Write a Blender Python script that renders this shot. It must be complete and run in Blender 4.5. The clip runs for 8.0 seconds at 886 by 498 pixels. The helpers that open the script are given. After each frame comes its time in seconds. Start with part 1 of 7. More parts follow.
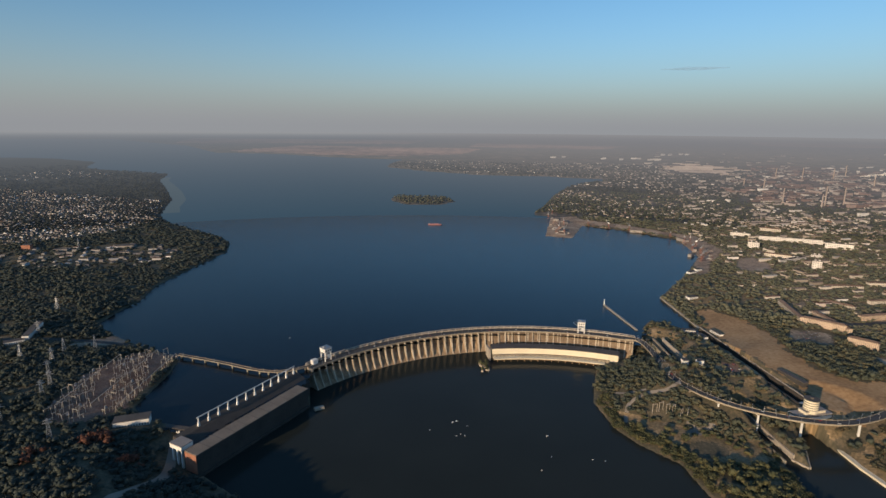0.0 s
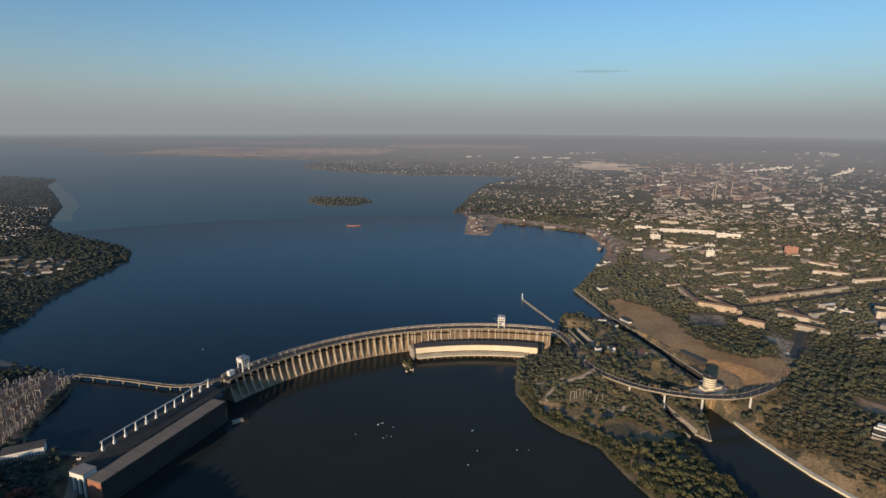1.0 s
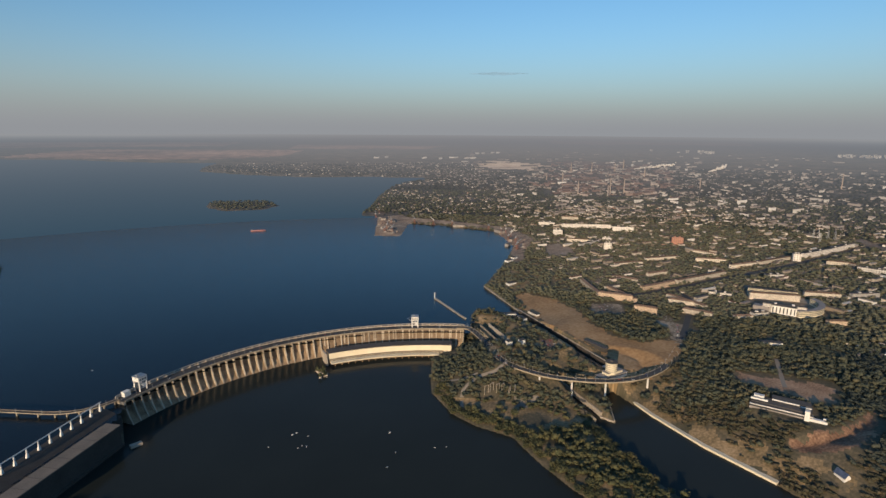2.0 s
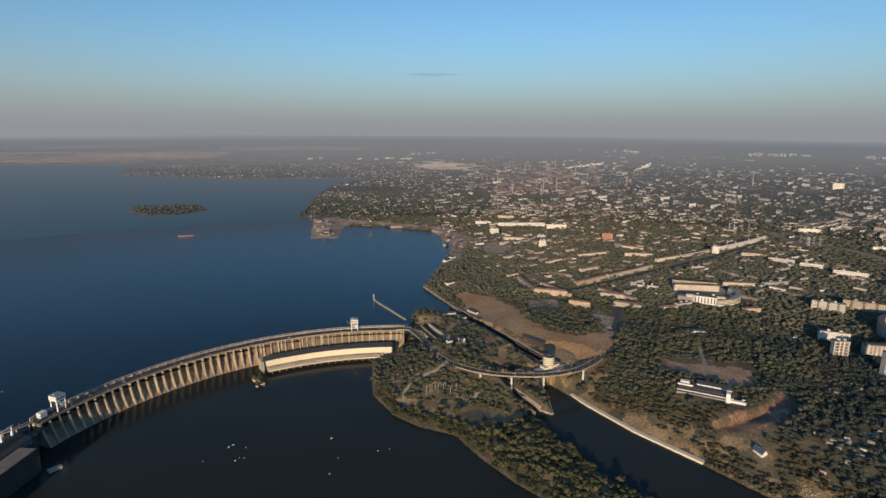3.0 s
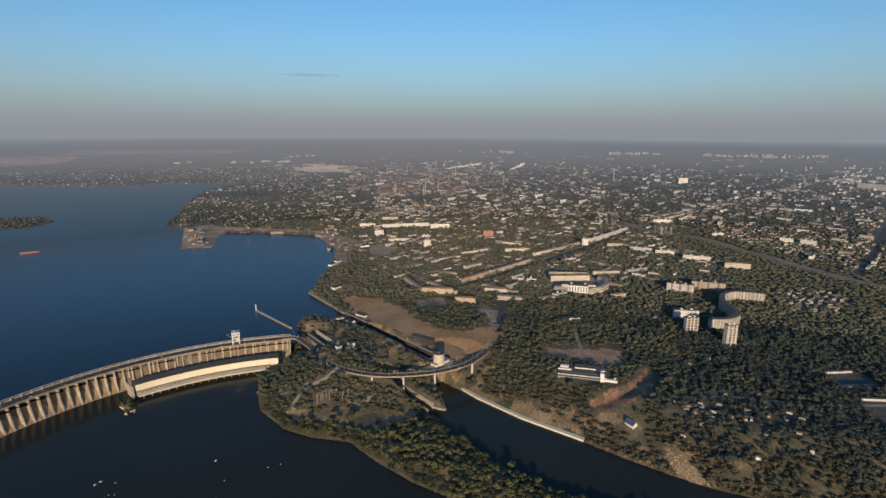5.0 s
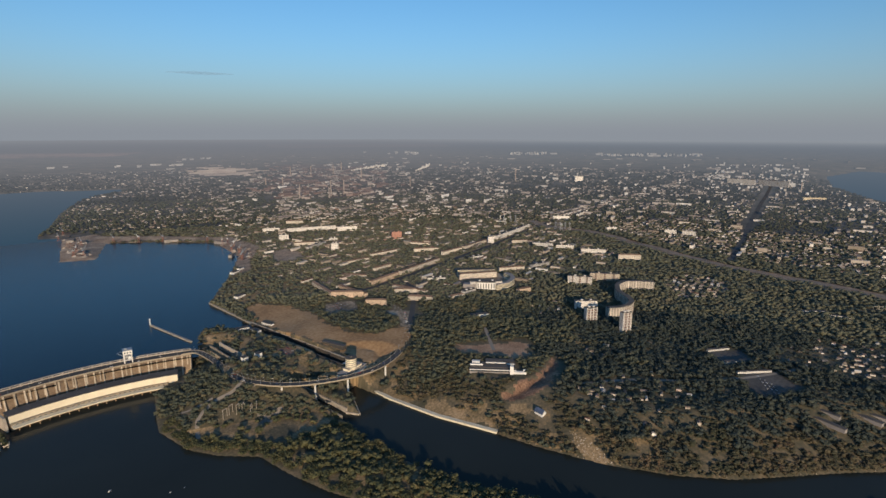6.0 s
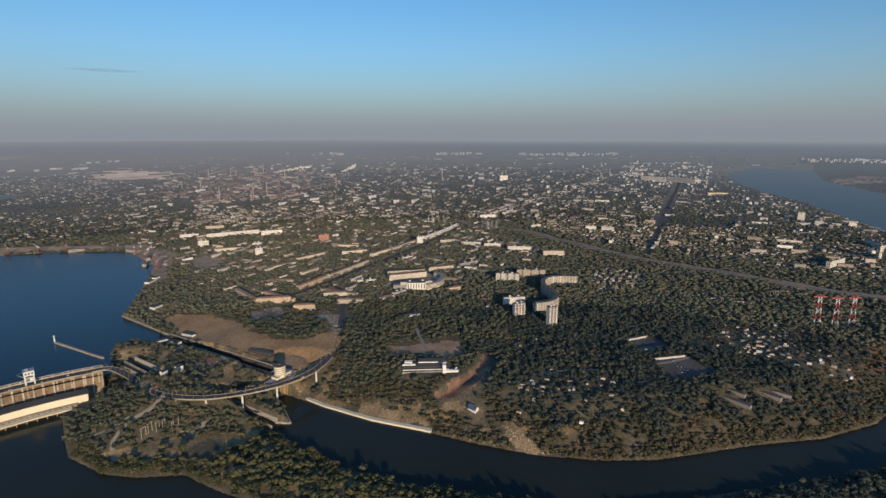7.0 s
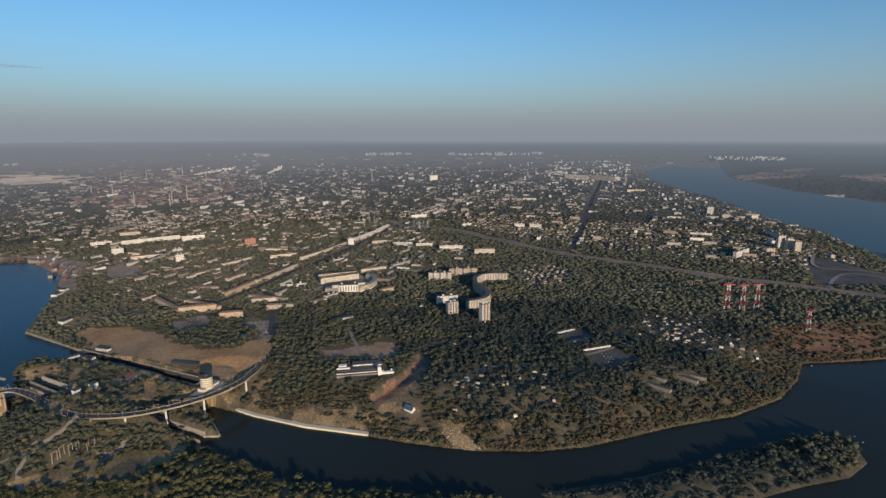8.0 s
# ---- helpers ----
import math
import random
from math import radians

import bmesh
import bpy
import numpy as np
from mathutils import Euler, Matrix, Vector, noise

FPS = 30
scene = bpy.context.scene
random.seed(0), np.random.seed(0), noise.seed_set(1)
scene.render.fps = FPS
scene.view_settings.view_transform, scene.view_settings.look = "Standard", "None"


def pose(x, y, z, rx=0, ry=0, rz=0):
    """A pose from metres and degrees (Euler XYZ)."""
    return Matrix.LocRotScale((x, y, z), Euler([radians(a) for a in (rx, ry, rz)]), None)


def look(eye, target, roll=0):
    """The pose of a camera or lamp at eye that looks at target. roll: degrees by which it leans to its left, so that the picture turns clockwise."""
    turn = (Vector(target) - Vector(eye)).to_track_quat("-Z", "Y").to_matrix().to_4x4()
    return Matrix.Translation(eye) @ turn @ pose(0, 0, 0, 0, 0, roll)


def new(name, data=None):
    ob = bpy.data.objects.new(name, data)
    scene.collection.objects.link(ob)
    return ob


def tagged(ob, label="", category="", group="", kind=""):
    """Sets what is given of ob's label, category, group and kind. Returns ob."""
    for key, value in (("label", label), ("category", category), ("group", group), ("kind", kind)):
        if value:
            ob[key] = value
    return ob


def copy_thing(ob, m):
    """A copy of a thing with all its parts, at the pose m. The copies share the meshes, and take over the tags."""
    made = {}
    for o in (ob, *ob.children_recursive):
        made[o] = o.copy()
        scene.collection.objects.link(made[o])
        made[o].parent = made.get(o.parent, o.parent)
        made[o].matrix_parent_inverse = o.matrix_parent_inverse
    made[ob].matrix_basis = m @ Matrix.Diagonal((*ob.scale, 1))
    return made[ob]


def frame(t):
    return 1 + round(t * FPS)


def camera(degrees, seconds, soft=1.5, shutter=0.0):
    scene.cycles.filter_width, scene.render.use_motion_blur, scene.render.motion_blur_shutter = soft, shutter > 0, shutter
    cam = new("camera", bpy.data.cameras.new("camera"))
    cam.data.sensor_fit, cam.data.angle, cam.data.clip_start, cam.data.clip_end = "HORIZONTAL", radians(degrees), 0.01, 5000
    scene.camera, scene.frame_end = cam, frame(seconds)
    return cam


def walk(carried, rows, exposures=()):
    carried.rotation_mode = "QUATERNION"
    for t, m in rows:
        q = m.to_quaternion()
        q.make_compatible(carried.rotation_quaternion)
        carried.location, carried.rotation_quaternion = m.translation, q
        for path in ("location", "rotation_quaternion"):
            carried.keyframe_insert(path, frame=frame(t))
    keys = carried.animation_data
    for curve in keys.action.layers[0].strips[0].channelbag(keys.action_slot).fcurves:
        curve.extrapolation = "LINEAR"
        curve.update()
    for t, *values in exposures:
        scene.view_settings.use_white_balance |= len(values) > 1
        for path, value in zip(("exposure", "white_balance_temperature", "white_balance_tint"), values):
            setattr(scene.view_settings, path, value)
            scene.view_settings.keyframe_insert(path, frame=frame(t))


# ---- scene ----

# ============ camera: hangs still in the air and turns to the right ============
EYE_Z = 511.0
cam = camera(77.775, 8.0, soft=1.5)


def heading(yaw, pitch, roll):
    y, p = radians(yaw), radians(pitch)
    way = Vector((math.sin(y) * math.cos(p), math.cos(y) * math.cos(p), math.sin(p)))
    return look((0, 0, EYE_Z), Vector((0, 0, EYE_Z)) + way, roll)


walk(cam, [
    (0.0, heading(0.00, -12.52, 0.53)),
    (0.5, heading(4.14, -12.48, 0.50)),
    (1.0, heading(8.52, -12.44, 0.42)),
    (1.5, heading(13.35, -12.40, 0.40)),
    (2.0, heading(18.01, -12.31, 0.36)),
    (2.2, heading(19.58, -12.29, 0.35)),
    (3.3, heading(26.18, -12.18, 0.30)),
    (3.5, heading(27.21, -12.16, 0.29)),
    (4.0, heading(29.80, -12.10, 0.28)),
    (4.5, heading(33.06, -12.06, 0.23)),
    (4.7, heading(34.40, -12.04, 0.20)),
    (5.8, heading(44.42, -11.90, 0.06)),
    (6.0, heading(46.42, -11.88, 0.04)),
    (6.5, heading(50.32, -11.85, -0.05)),
    (7.0, heading(53.96, -11.83, -0.10)),
    (7.5, heading(57.47, -11.82, -0.14)),
    (8.0, heading(61.19, -11.83, -0.20)),
], exposures=[(0.0, 0.10, 7060, 12), (2.2, 0.08, 7000, 11.5), (4.5, 0.03, 6720, 11), (6.5, 0.0, 6480, 10), (8.0, 0.0, 6420, 10)])

# ============ light: a low warm evening sun behind the camera, hazy sky ============
SUN_AZ, SUN_EL = -143.0, 12.0          # degrees clockwise from +y, and above the horizon
world = bpy.data.worlds.new("evening_sky")
scene.world = world
world.use_nodes = True
wn, wl = world.node_tree.nodes, world.node_tree.links
wn.clear()
w_out = wn.new("ShaderNodeOutputWorld")
w_bg = wn.new("ShaderNodeBackground")
w_sky = wn.new("ShaderNodeTexSky")
w_sky.sky_type = "NISHITA"
w_sky.sun_disc = False
w_sky.sun_elevation = radians(SUN_EL)
w_sky.sun_rotation = radians(SUN_AZ)
w_sky.altitude = 500
w_sky.air_density = 1.0
w_sky.dust_density = 0.6
w_sky.ozone_density = 4.0
w_bg.inputs["Strength"].default_value = 0.136
w_tint = wn.new("ShaderNodeMix")
w_tint.data_type, w_tint.blend_type = "RGBA", "MULTIPLY"
w_tint.inputs["Factor"].default_value = 1.0
w_tint.inputs["B"].default_value = (0.78, 1.0, 1.03, 1)
wl.new(w_sky.outputs["Color"], w_tint.inputs["A"])
wl.new(w_tint.outputs["Result"], w_bg.inputs["Color"])
# evening haze: the same all round, thickest at the horizon and thinning upwards
w_dir = wn.new("ShaderNodeTexCoord")
w_sep = wn.new("ShaderNodeSeparateXYZ")
w_up, w_mul, w_exp = wn.new("ShaderNodeMath"), wn.new("ShaderNodeMath"), wn.new("ShaderNodeMath")
w_sq = wn.new("ShaderNodeMath")
w_up.operation, w_mul.operation, w_exp.operation, w_sq.operation = "MAXIMUM", "MULTIPLY", "EXPONENT", "POWER"
w_up.inputs[1].default_value, w_mul.inputs[1].default_value, w_sq.inputs[1].default_value = 0.0, -34.0, 1.6
w_haze, w_mix = wn.new("ShaderNodeBackground"), wn.new("ShaderNodeMixShader")
w_ramp = wn.new("ShaderNodeValToRGB")
w_ramp.color_ramp.elements[0].color, w_ramp.color_ramp.elements[1].color = (0.262, 0.288, 0.326, 1), (0.304, 0.328, 0.362, 1)
w_ramp.color_ramp.elements[0].position, w_ramp.color_ramp.elements[1].position = 0.0, 0.07
wl.new(w_sep.outputs["Z"], w_ramp.inputs["Fac"])
wl.new(w_ramp.outputs["Color"], w_haze.inputs["Color"])
wl.new(w_dir.outputs["Generated"], w_sep.inputs["Vector"])
wl.new(w_sep.outputs["Z"], w_up.inputs[0])
wl.new(w_up.outputs[0], w_sq.inputs[0])
wl.new(w_sq.outputs[0], w_mul.inputs[0])
wl.new(w_mul.outputs[0], w_exp.inputs[0])
wl.new(w_exp.outputs[0], w_mix.inputs[0])
wl.new(w_bg.outputs["Background"], w_mix.inputs[1])
wl.new(w_haze.outputs["Background"], w_mix.inputs[2])
wl.new(w_mix.outputs[0], w_out.inputs["Surface"])

sun = new("sun", bpy.data.lights.new("sun", "SUN"))
sun.data.energy = 4.35
sun.data.angle = radians(0.6)
sun.data.color = (1.0, 0.785, 0.555)
a_sun, e_sun = radians(SUN_AZ), radians(SUN_EL)
sun.matrix_world = look((900 * math.sin(a_sun) * math.cos(e_sun), 900 * math.cos(a_sun) * math.cos(e_sun), 900 * math.sin(e_sun)), (0, 0, 0))


# ============ materials ============
def node_mat(name):
    m = bpy.data.materials.new(name)
    m.use_nodes = True
    n, l = m.node_tree.nodes, m.node_tree.links
    return m, n, l, n["Principled BSDF"]


def surface(name, low, high, rough=0.8, scale=0.2, fine=3.0, random_by="", spread=0.35, metal=0.0, bump=0.3, bump_dist=0.2):
    """A weathered surface: two colours mixed by coarse and fine noise; random_by 'object' or 'island' shifts the tone piece by piece."""
    m, n, l, p = node_mat(name)
    geo = n.new("ShaderNodeNewGeometry")
    co, fi = n.new("ShaderNodeTexNoise"), n.new("ShaderNodeTexNoise")
    co.inputs["Scale"].default_value, fi.inputs["Scale"].default_value = scale, fine
    co.inputs["Detail"].default_value = 4
    fi.inputs["Detail"].default_value = 3
    for t in (co, fi):
        l.new(geo.outputs["Position"], t.inputs["Vector"])
    add = n.new("ShaderNodeMath")
    add.operation = "ADD"
    l.new(co.outputs["Fac"], add.inputs[0])
    l.new(fi.outputs["Fac"], add.inputs[1])
    rng = n.new("ShaderNodeMapRange")
    rng.inputs["From Min"].default_value, rng.inputs["From Max"].default_value = 0.7, 1.3
    l.new(add.outputs[0], rng.inputs["Value"])
    mix = n.new("ShaderNodeMix")
    mix.data_type = "RGBA"
    mix.inputs["A"].default_value, mix.inputs["B"].default_value = (*low, 1), (*high, 1)
    l.new(rng.outputs["Result"], mix.inputs["Factor"])
    col = mix.outputs["Result"]
    if random_by:
        hsv = n.new("ShaderNodeHueSaturation")
        vr = n.new("ShaderNodeMapRange")
        vr.inputs["To Min"].default_value, vr.inputs["To Max"].default_value = 1 - spread, 1 + spread
        if random_by == "object":
            l.new(n.new("ShaderNodeObjectInfo").outputs["Random"], vr.inputs["Value"])
        else:
            l.new(geo.outputs["Random Per Island"], vr.inputs["Value"])
        l.new(vr.outputs["Result"], hsv.inputs["Value"])
        l.new(col, hsv.inputs["Color"])
        col = hsv.outputs["Color"]
    l.new(col, p.inputs["Base Color"])
    p.inputs["Roughness"].default_value = rough
    p.inputs["Metallic"].default_value = metal
    if bump:
        b = n.new("ShaderNodeBump")
        b.inputs["Strength"].default_value = bump
        b.inputs["Distance"].default_value = bump_dist
        l.new(fi.outputs["Fac"], b.inputs["Height"])
        l.new(b.outputs["Normal"], p.inputs["Normal"])
    return m


def ramp_island(name, stops, rough=0.8, noise_scale=0.5, noise_amount=0.3):
    """A material whose colour is picked from a row of stops, piece by piece."""
    m, n, l, p = node_mat(name)
    geo = n.new("ShaderNodeNewGeometry")
    ramp = n.new("ShaderNodeValToRGB")
    ramp.color_ramp.interpolation = "LINEAR"
    els = ramp.color_ramp.elements
    while len(els) < len(stops):
        els.new(0.5)
    for e, (at, c) in zip(els, stops):
        e.position, e.color = at, (*c, 1)
    l.new(geo.outputs["Random Per Island"], ramp.inputs["Fac"])
    no = n.new("ShaderNodeTexNoise")
    no.inputs["Scale"].default_value = noise_scale
    no.inputs["Detail"].default_value = 4
    l.new(geo.outputs["Position"], no.inputs["Vector"])
    hsv = n.new("ShaderNodeHueSaturation")
    vr = n.new("ShaderNodeMapRange")
    vr.inputs["From Min"].default_value, vr.inputs["From Max"].default_value = 0.3, 0.7
    vr.inputs["To Min"].default_value, vr.inputs["To Max"].default_value = 1 - noise_amount, 1 + noise_amount
    l.new(no.outputs["Fac"], vr.inputs["Value"])
    l.new(vr.outputs["Result"], hsv.inputs["Value"])
    l.new(ramp.outputs["Color"], hsv.inputs["Color"])
    l.new(hsv.outputs["Color"], p.inputs["Base Color"])
    p.inputs["Roughness"].default_value = rough
    return m


def water_mat(name, deep, rough, wave, strength, swell=0.5):
    m, n, l, p = node_mat(name)
    geo = n.new("ShaderNodeNewGeometry")
    big, small = n.new("ShaderNodeTexNoise"), n.new("ShaderNodeTexNoise")
    big.inputs["Scale"].default_value, small.inputs["Scale"].default_value = 0.006, wave
    small.inputs["Detail"].default_value = 5
    for t in (big, small):
        l.new(geo.outputs["Position"], t.inputs["Vector"])
    mix = n.new("ShaderNodeMix")
    mix.data_type = "RGBA"
    mix.inputs["A"].default_value = (*deep, 1)
    mix.inputs["B"].default_value = (*[c * 1.5 for c in deep], 1)
    l.new(big.outputs["Fac"], mix.inputs["Factor"])
    l.new(mix.outputs["Result"], p.inputs["Base Color"])
    rr = n.new("ShaderNodeMapRange")
    rr.inputs["From Min"].default_value, rr.inputs["From Max"].default_value = 0.35, 0.65
    rr.inputs["To Min"].default_value, rr.inputs["To Max"].default_value = rough * 0.96, rough * 1.05
    l.new(big.outputs["Fac"], rr.inputs["Value"])
    l.new(rr.outputs["Result"], p.inputs["Roughness"])
    p.inputs["IOR"].default_value = 1.33
    b = n.new("ShaderNodeBump")
    b.inputs["Strength"].default_value = strength
    b.inputs["Distance"].default_value = swell
    l.new(small.outputs["Fac"], b.inputs["Height"])
    l.new(b.outputs["Normal"], p.inputs["Normal"])
    return m


def land_mat(name, dark, mid, bright, scale):
    """Open ground: three earth and grass colours mixed by noise at two sizes, laid out in plan coordinates."""
    m, n, l, p = node_mat(name)
    uv = n.new("ShaderNodeUVMap")
    uv.uv_map = "plan"
    co, fi = n.new("ShaderNodeTexNoise"), n.new("ShaderNodeTexNoise")
    co.inputs["Scale"].default_value, fi.inputs["Scale"].default_value = scale, scale * 9
    co.inputs["Detail"].default_value = fi.inputs["Detail"].default_value = 5
    for t in (co, fi):
        l.new(uv.outputs["UV"], t.inputs["Vector"])
    mean = n.new("ShaderNodeMix")
    mean.inputs["Factor"].default_value = 0.5
    l.new(co.outputs["Fac"], mean.inputs["A"])
    l.new(fi.outputs["Fac"], mean.inputs["B"])
    ramp = n.new("ShaderNodeValToRGB")
    els = ramp.color_ramp.elements
    els.new(0.5)
    for e, at, c in zip(els, (0.38, 0.5, 0.64), (dark, mid, bright)):
        e.position, e.color = at, (*c, 1)
    l.new(mean.outputs["Result"], ramp.inputs["Fac"])
    l.new(ramp.outputs["Color"], p.inputs["Base Color"])
    p.inputs["Roughness"].default_value = 0.95
    return m


M_PIER = surface("brown_stained_concrete", (0.27, 0.215, 0.155), (0.56, 0.48, 0.375), 0.85, 0.09, 0.7, "object", 0.18)
M_CONC = surface("weathered_concrete", (0.29, 0.25, 0.20), (0.48, 0.42, 0.34), 0.85, 0.05, 0.6)
M_CONC_D = surface("stained_concrete", (0.20, 0.165, 0.12), (0.40, 0.34, 0.25), 0.85, 0.06, 0.5)
M_SPILL = surface("spillway_concrete", (0.196, 0.132, 0.081), (0.425, 0.310, 0.196), 0.8, 0.08, 0.5, "object", 0.15)
M_BACK = surface("dark_brown_concrete", (0.12, 0.082, 0.052), (0.26, 0.19, 0.125), 0.85, 0.08, 0.5)
M_WHITE = surface("white_paint", (0.62, 0.60, 0.55), (0.78, 0.76, 0.71), 0.7, 0.1, 1.0)
M_CREAM = surface("cream_plaster", (0.66, 0.58, 0.42), (0.78, 0.70, 0.52), 0.8, 0.05, 0.8)
M_ASPH = surface("asphalt", (0.045, 0.045, 0.047), (0.075, 0.073, 0.07), 0.9, 0.05, 1.0)
M_ROOF_D = surface("bitumen_roof", (0.06, 0.055, 0.05), (0.12, 0.105, 0.095), 0.9, 0.05, 0.8)
M_ROOF_G = surface("roof_panels", (0.22, 0.20, 0.185), (0.32, 0.29, 0.27), 0.85, 0.05, 0.7)
M_STEEL = surface("galvanised_steel", (0.30, 0.31, 0.32), (0.45, 0.46, 0.46), 0.5, 0.2, 1.0, metal=0.5)
M_GATE = surface("rusty_gate", (0.075, 0.052, 0.036), (0.16, 0.112, 0.075), 0.7, 0.2, 1.0)
M_SHUTTER = surface("brown_spillway_shutter", (0.15, 0.105, 0.068), (0.29, 0.21, 0.14), 0.8, 0.1, 0.8, "object", 0.2)
M_GLASS = surface("window_glass", (0.03, 0.035, 0.04), (0.06, 0.065, 0.07), 0.32, 0.05, 0.3, bump=0)
M_GLASS.node_tree.nodes["Principled BSDF"].inputs["Specular IOR Level"].default_value = 0.2
M_BRICK = surface("red_brick", (0.26, 0.11, 0.07), (0.40, 0.18, 0.11), 0.85, 0.1, 1.5)
M_UP = water_mat("reservoir_water", (0.0070, 0.0088, 0.0105), 0.16, 0.31, 1.0, 0.42)


def blue_gloss(m, tint, ior, rough):
    """Swaps the water's own gloss for a tinted one, stronger at grazing angles."""
    n, l = m.node_tree.nodes, m.node_tree.links
    p = n["Principled BSDF"]
    p.inputs["Specular IOR Level"].default_value = 0.0
    normal = p.inputs["Normal"].links[0].from_socket
    gloss, amount, mix = n.new("ShaderNodeBsdfGlossy"), n.new("ShaderNodeFresnel"), n.new("ShaderNodeMixShader")
    gloss.inputs["Color"].default_value, gloss.inputs["Roughness"].default_value = (*tint, 1), rough
    amount.inputs["IOR"].default_value = ior
    l.new(normal, gloss.inputs["Normal"])
    l.new(normal, amount.inputs["Normal"])
    l.new(amount.outputs[0], mix.inputs[0])
    l.new(p.outputs[0], mix.inputs[1])
    l.new(gloss.outputs[0], mix.inputs[2])
    l.new(mix.outputs[0], n["Material Output"].inputs["Surface"])


blue_gloss(M_UP, (0.84, 0.95, 1.0), 1.24, 0.16)
M_DN = water_mat("river_water", (0.0200, 0.0240, 0.0215), 0.16, 0.06, 0.25)
M_DN.node_tree.nodes["Principled BSDF"].inputs["Specular IOR Level"].default_value = 0.13
M_LAND = land_mat("wooded_soil", (0.059, 0.058, 0.037), (0.101, 0.086, 0.054), (0.193, 0.148, 0.093), 0.02)
M_DRY = land_mat("dry_grass_field", (0.25, 0.148, 0.070), (0.345, 0.212, 0.104), (0.44, 0.290, 0.155), 0.014)
M_SOIL = land_mat("red_bare_soil", (0.218, 0.132, 0.081), (0.368, 0.224, 0.136), (0.529, 0.345, 0.218), 0.03)
M_YARD = land_mat("oily_gravel", (0.125, 0.074, 0.052), (0.20, 0.120, 0.086), (0.30, 0.20, 0.145), 0.03)
M_HEATH = land_mat("red_brown_heath", (0.075, 0.045, 0.032), (0.145, 0.080, 0.054), (0.24, 0.135, 0.088), 0.03)
M_QUAY = land_mat("rusty_quay_ground", (0.17, 0.120, 0.085), (0.31, 0.225, 0.160), (0.50, 0.39, 0.28), 0.02)
M_LOT = land_mat("worn_dark_asphalt", (0.050, 0.048, 0.047), (0.082, 0.078, 0.074), (0.13, 0.12, 0.11), 0.02)
M_SLIDE = land_mat("raw_red_earth", (0.115, 0.063, 0.041), (0.241, 0.136, 0.083), (0.437, 0.276, 0.172), 0.03)
M_BANK = land_mat("brown_bank_grass", (0.115, 0.090, 0.049), (0.241, 0.172, 0.092), (0.414, 0.293, 0.172), 0.025)
M_TOWN = land_mat("dusty_town_ground", (0.078, 0.065, 0.045), (0.227, 0.177, 0.124), (0.482, 0.389, 0.290), 0.016)
M_PAVE = land_mat("worn_pavement", (0.17, 0.145, 0.12), (0.27, 0.235, 0.195), (0.37, 0.325, 0.27), 0.02)


def leaf_mat(name, stops, cell):
    """Foliage: every crown takes a tone of its own, its tufts vary a little, and whole stands drift in colour."""
    m, n, l, p = node_mat(name)
    geo = n.new("ShaderNodeNewGeometry")
    vor, big = n.new("ShaderNodeTexVoronoi"), n.new("ShaderNodeTexNoise")
    vor.inputs["Scale"].default_value, big.inputs["Scale"].default_value = 1.0 / cell, 0.011
    flat = n.new("ShaderNodeVectorMath")
    flat.operation = "MULTIPLY"
    flat.inputs[1].default_value = (1, 1, 0)
    l.new(geo.outputs["Position"], flat.inputs[0])
    l.new(flat.outputs["Vector"], vor.inputs["Vector"])
    l.new(flat.outputs["Vector"], big.inputs["Vector"])
    sep = n.new("ShaderNodeSeparateColor")
    l.new(vor.outputs["Color"], sep.inputs["Color"])
    acc = None
    for out, weight in ((sep.outputs["Red"], 0.40), (geo.outputs["Random Per Island"], 0.24), (big.outputs["Fac"], 0.86)):
        k = n.new("ShaderNodeMath")
        k.operation = "MULTIPLY_ADD"
        k.inputs[1].default_value = weight
        k.inputs[2].default_value = -0.27
        l.new(out, k.inputs[0])
        if acc:
            l.new(acc, k.inputs[2])
        acc = k.outputs[0]
    ramp = n.new("ShaderNodeValToRGB")
    els = ramp.color_ramp.elements
    while len(els) < len(stops):
        els.new(0.5)
    for e, (at, c) in zip(els, stops):
        e.position, e.color = at, (*c, 1)
    l.new(acc, ramp.inputs["Fac"])
    l.new(ramp.outputs["Color"], p.inputs["Base Color"])
    p.inputs["Roughness"].default_value = 0.7
    p.inputs["Specular IOR Level"].default_value = 0.25
    thin, both = n.new("ShaderNodeBsdfTranslucent"), n.new("ShaderNodeMixShader")
    both.inputs[0].default_value = 0.32
    l.new(ramp.outputs["Color"], thin.inputs["Color"])
    l.new(p.outputs[0], both.inputs[1])
    l.new(thin.outputs[0], both.inputs[2])
    l.new(both.outputs[0], n["Material Output"].inputs["Surface"])
    return m


M_LEAF = leaf_mat("foliage", [(0.12, (0.069, 0.086, 0.070)), (0.42, (0.094, 0.106, 0.076)), (0.66, (0.129, 0.129, 0.082)), (0.84, (0.190, 0.160, 0.091)), (1.0, (0.220, 0.149, 0.095))], 11.0)
# brighter, yellower copy of the foliage; the sunlit look is in its colour
M_LEAF_I = leaf_mat("riverside_poplar_foliage", [(0.12, (0.067, 0.078, 0.044)), (0.40, (0.099, 0.105, 0.053)), (0.64, (0.138, 0.130, 0.062)), (0.84, (0.184, 0.154, 0.071)), (1.0, (0.190, 0.132, 0.074))], 10.0)
# darker copy of the foliage: the dimmer light on two banks, put into colour
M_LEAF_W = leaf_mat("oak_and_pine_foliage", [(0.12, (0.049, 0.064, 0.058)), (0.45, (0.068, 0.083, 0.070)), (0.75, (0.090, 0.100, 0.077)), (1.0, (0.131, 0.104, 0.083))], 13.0)
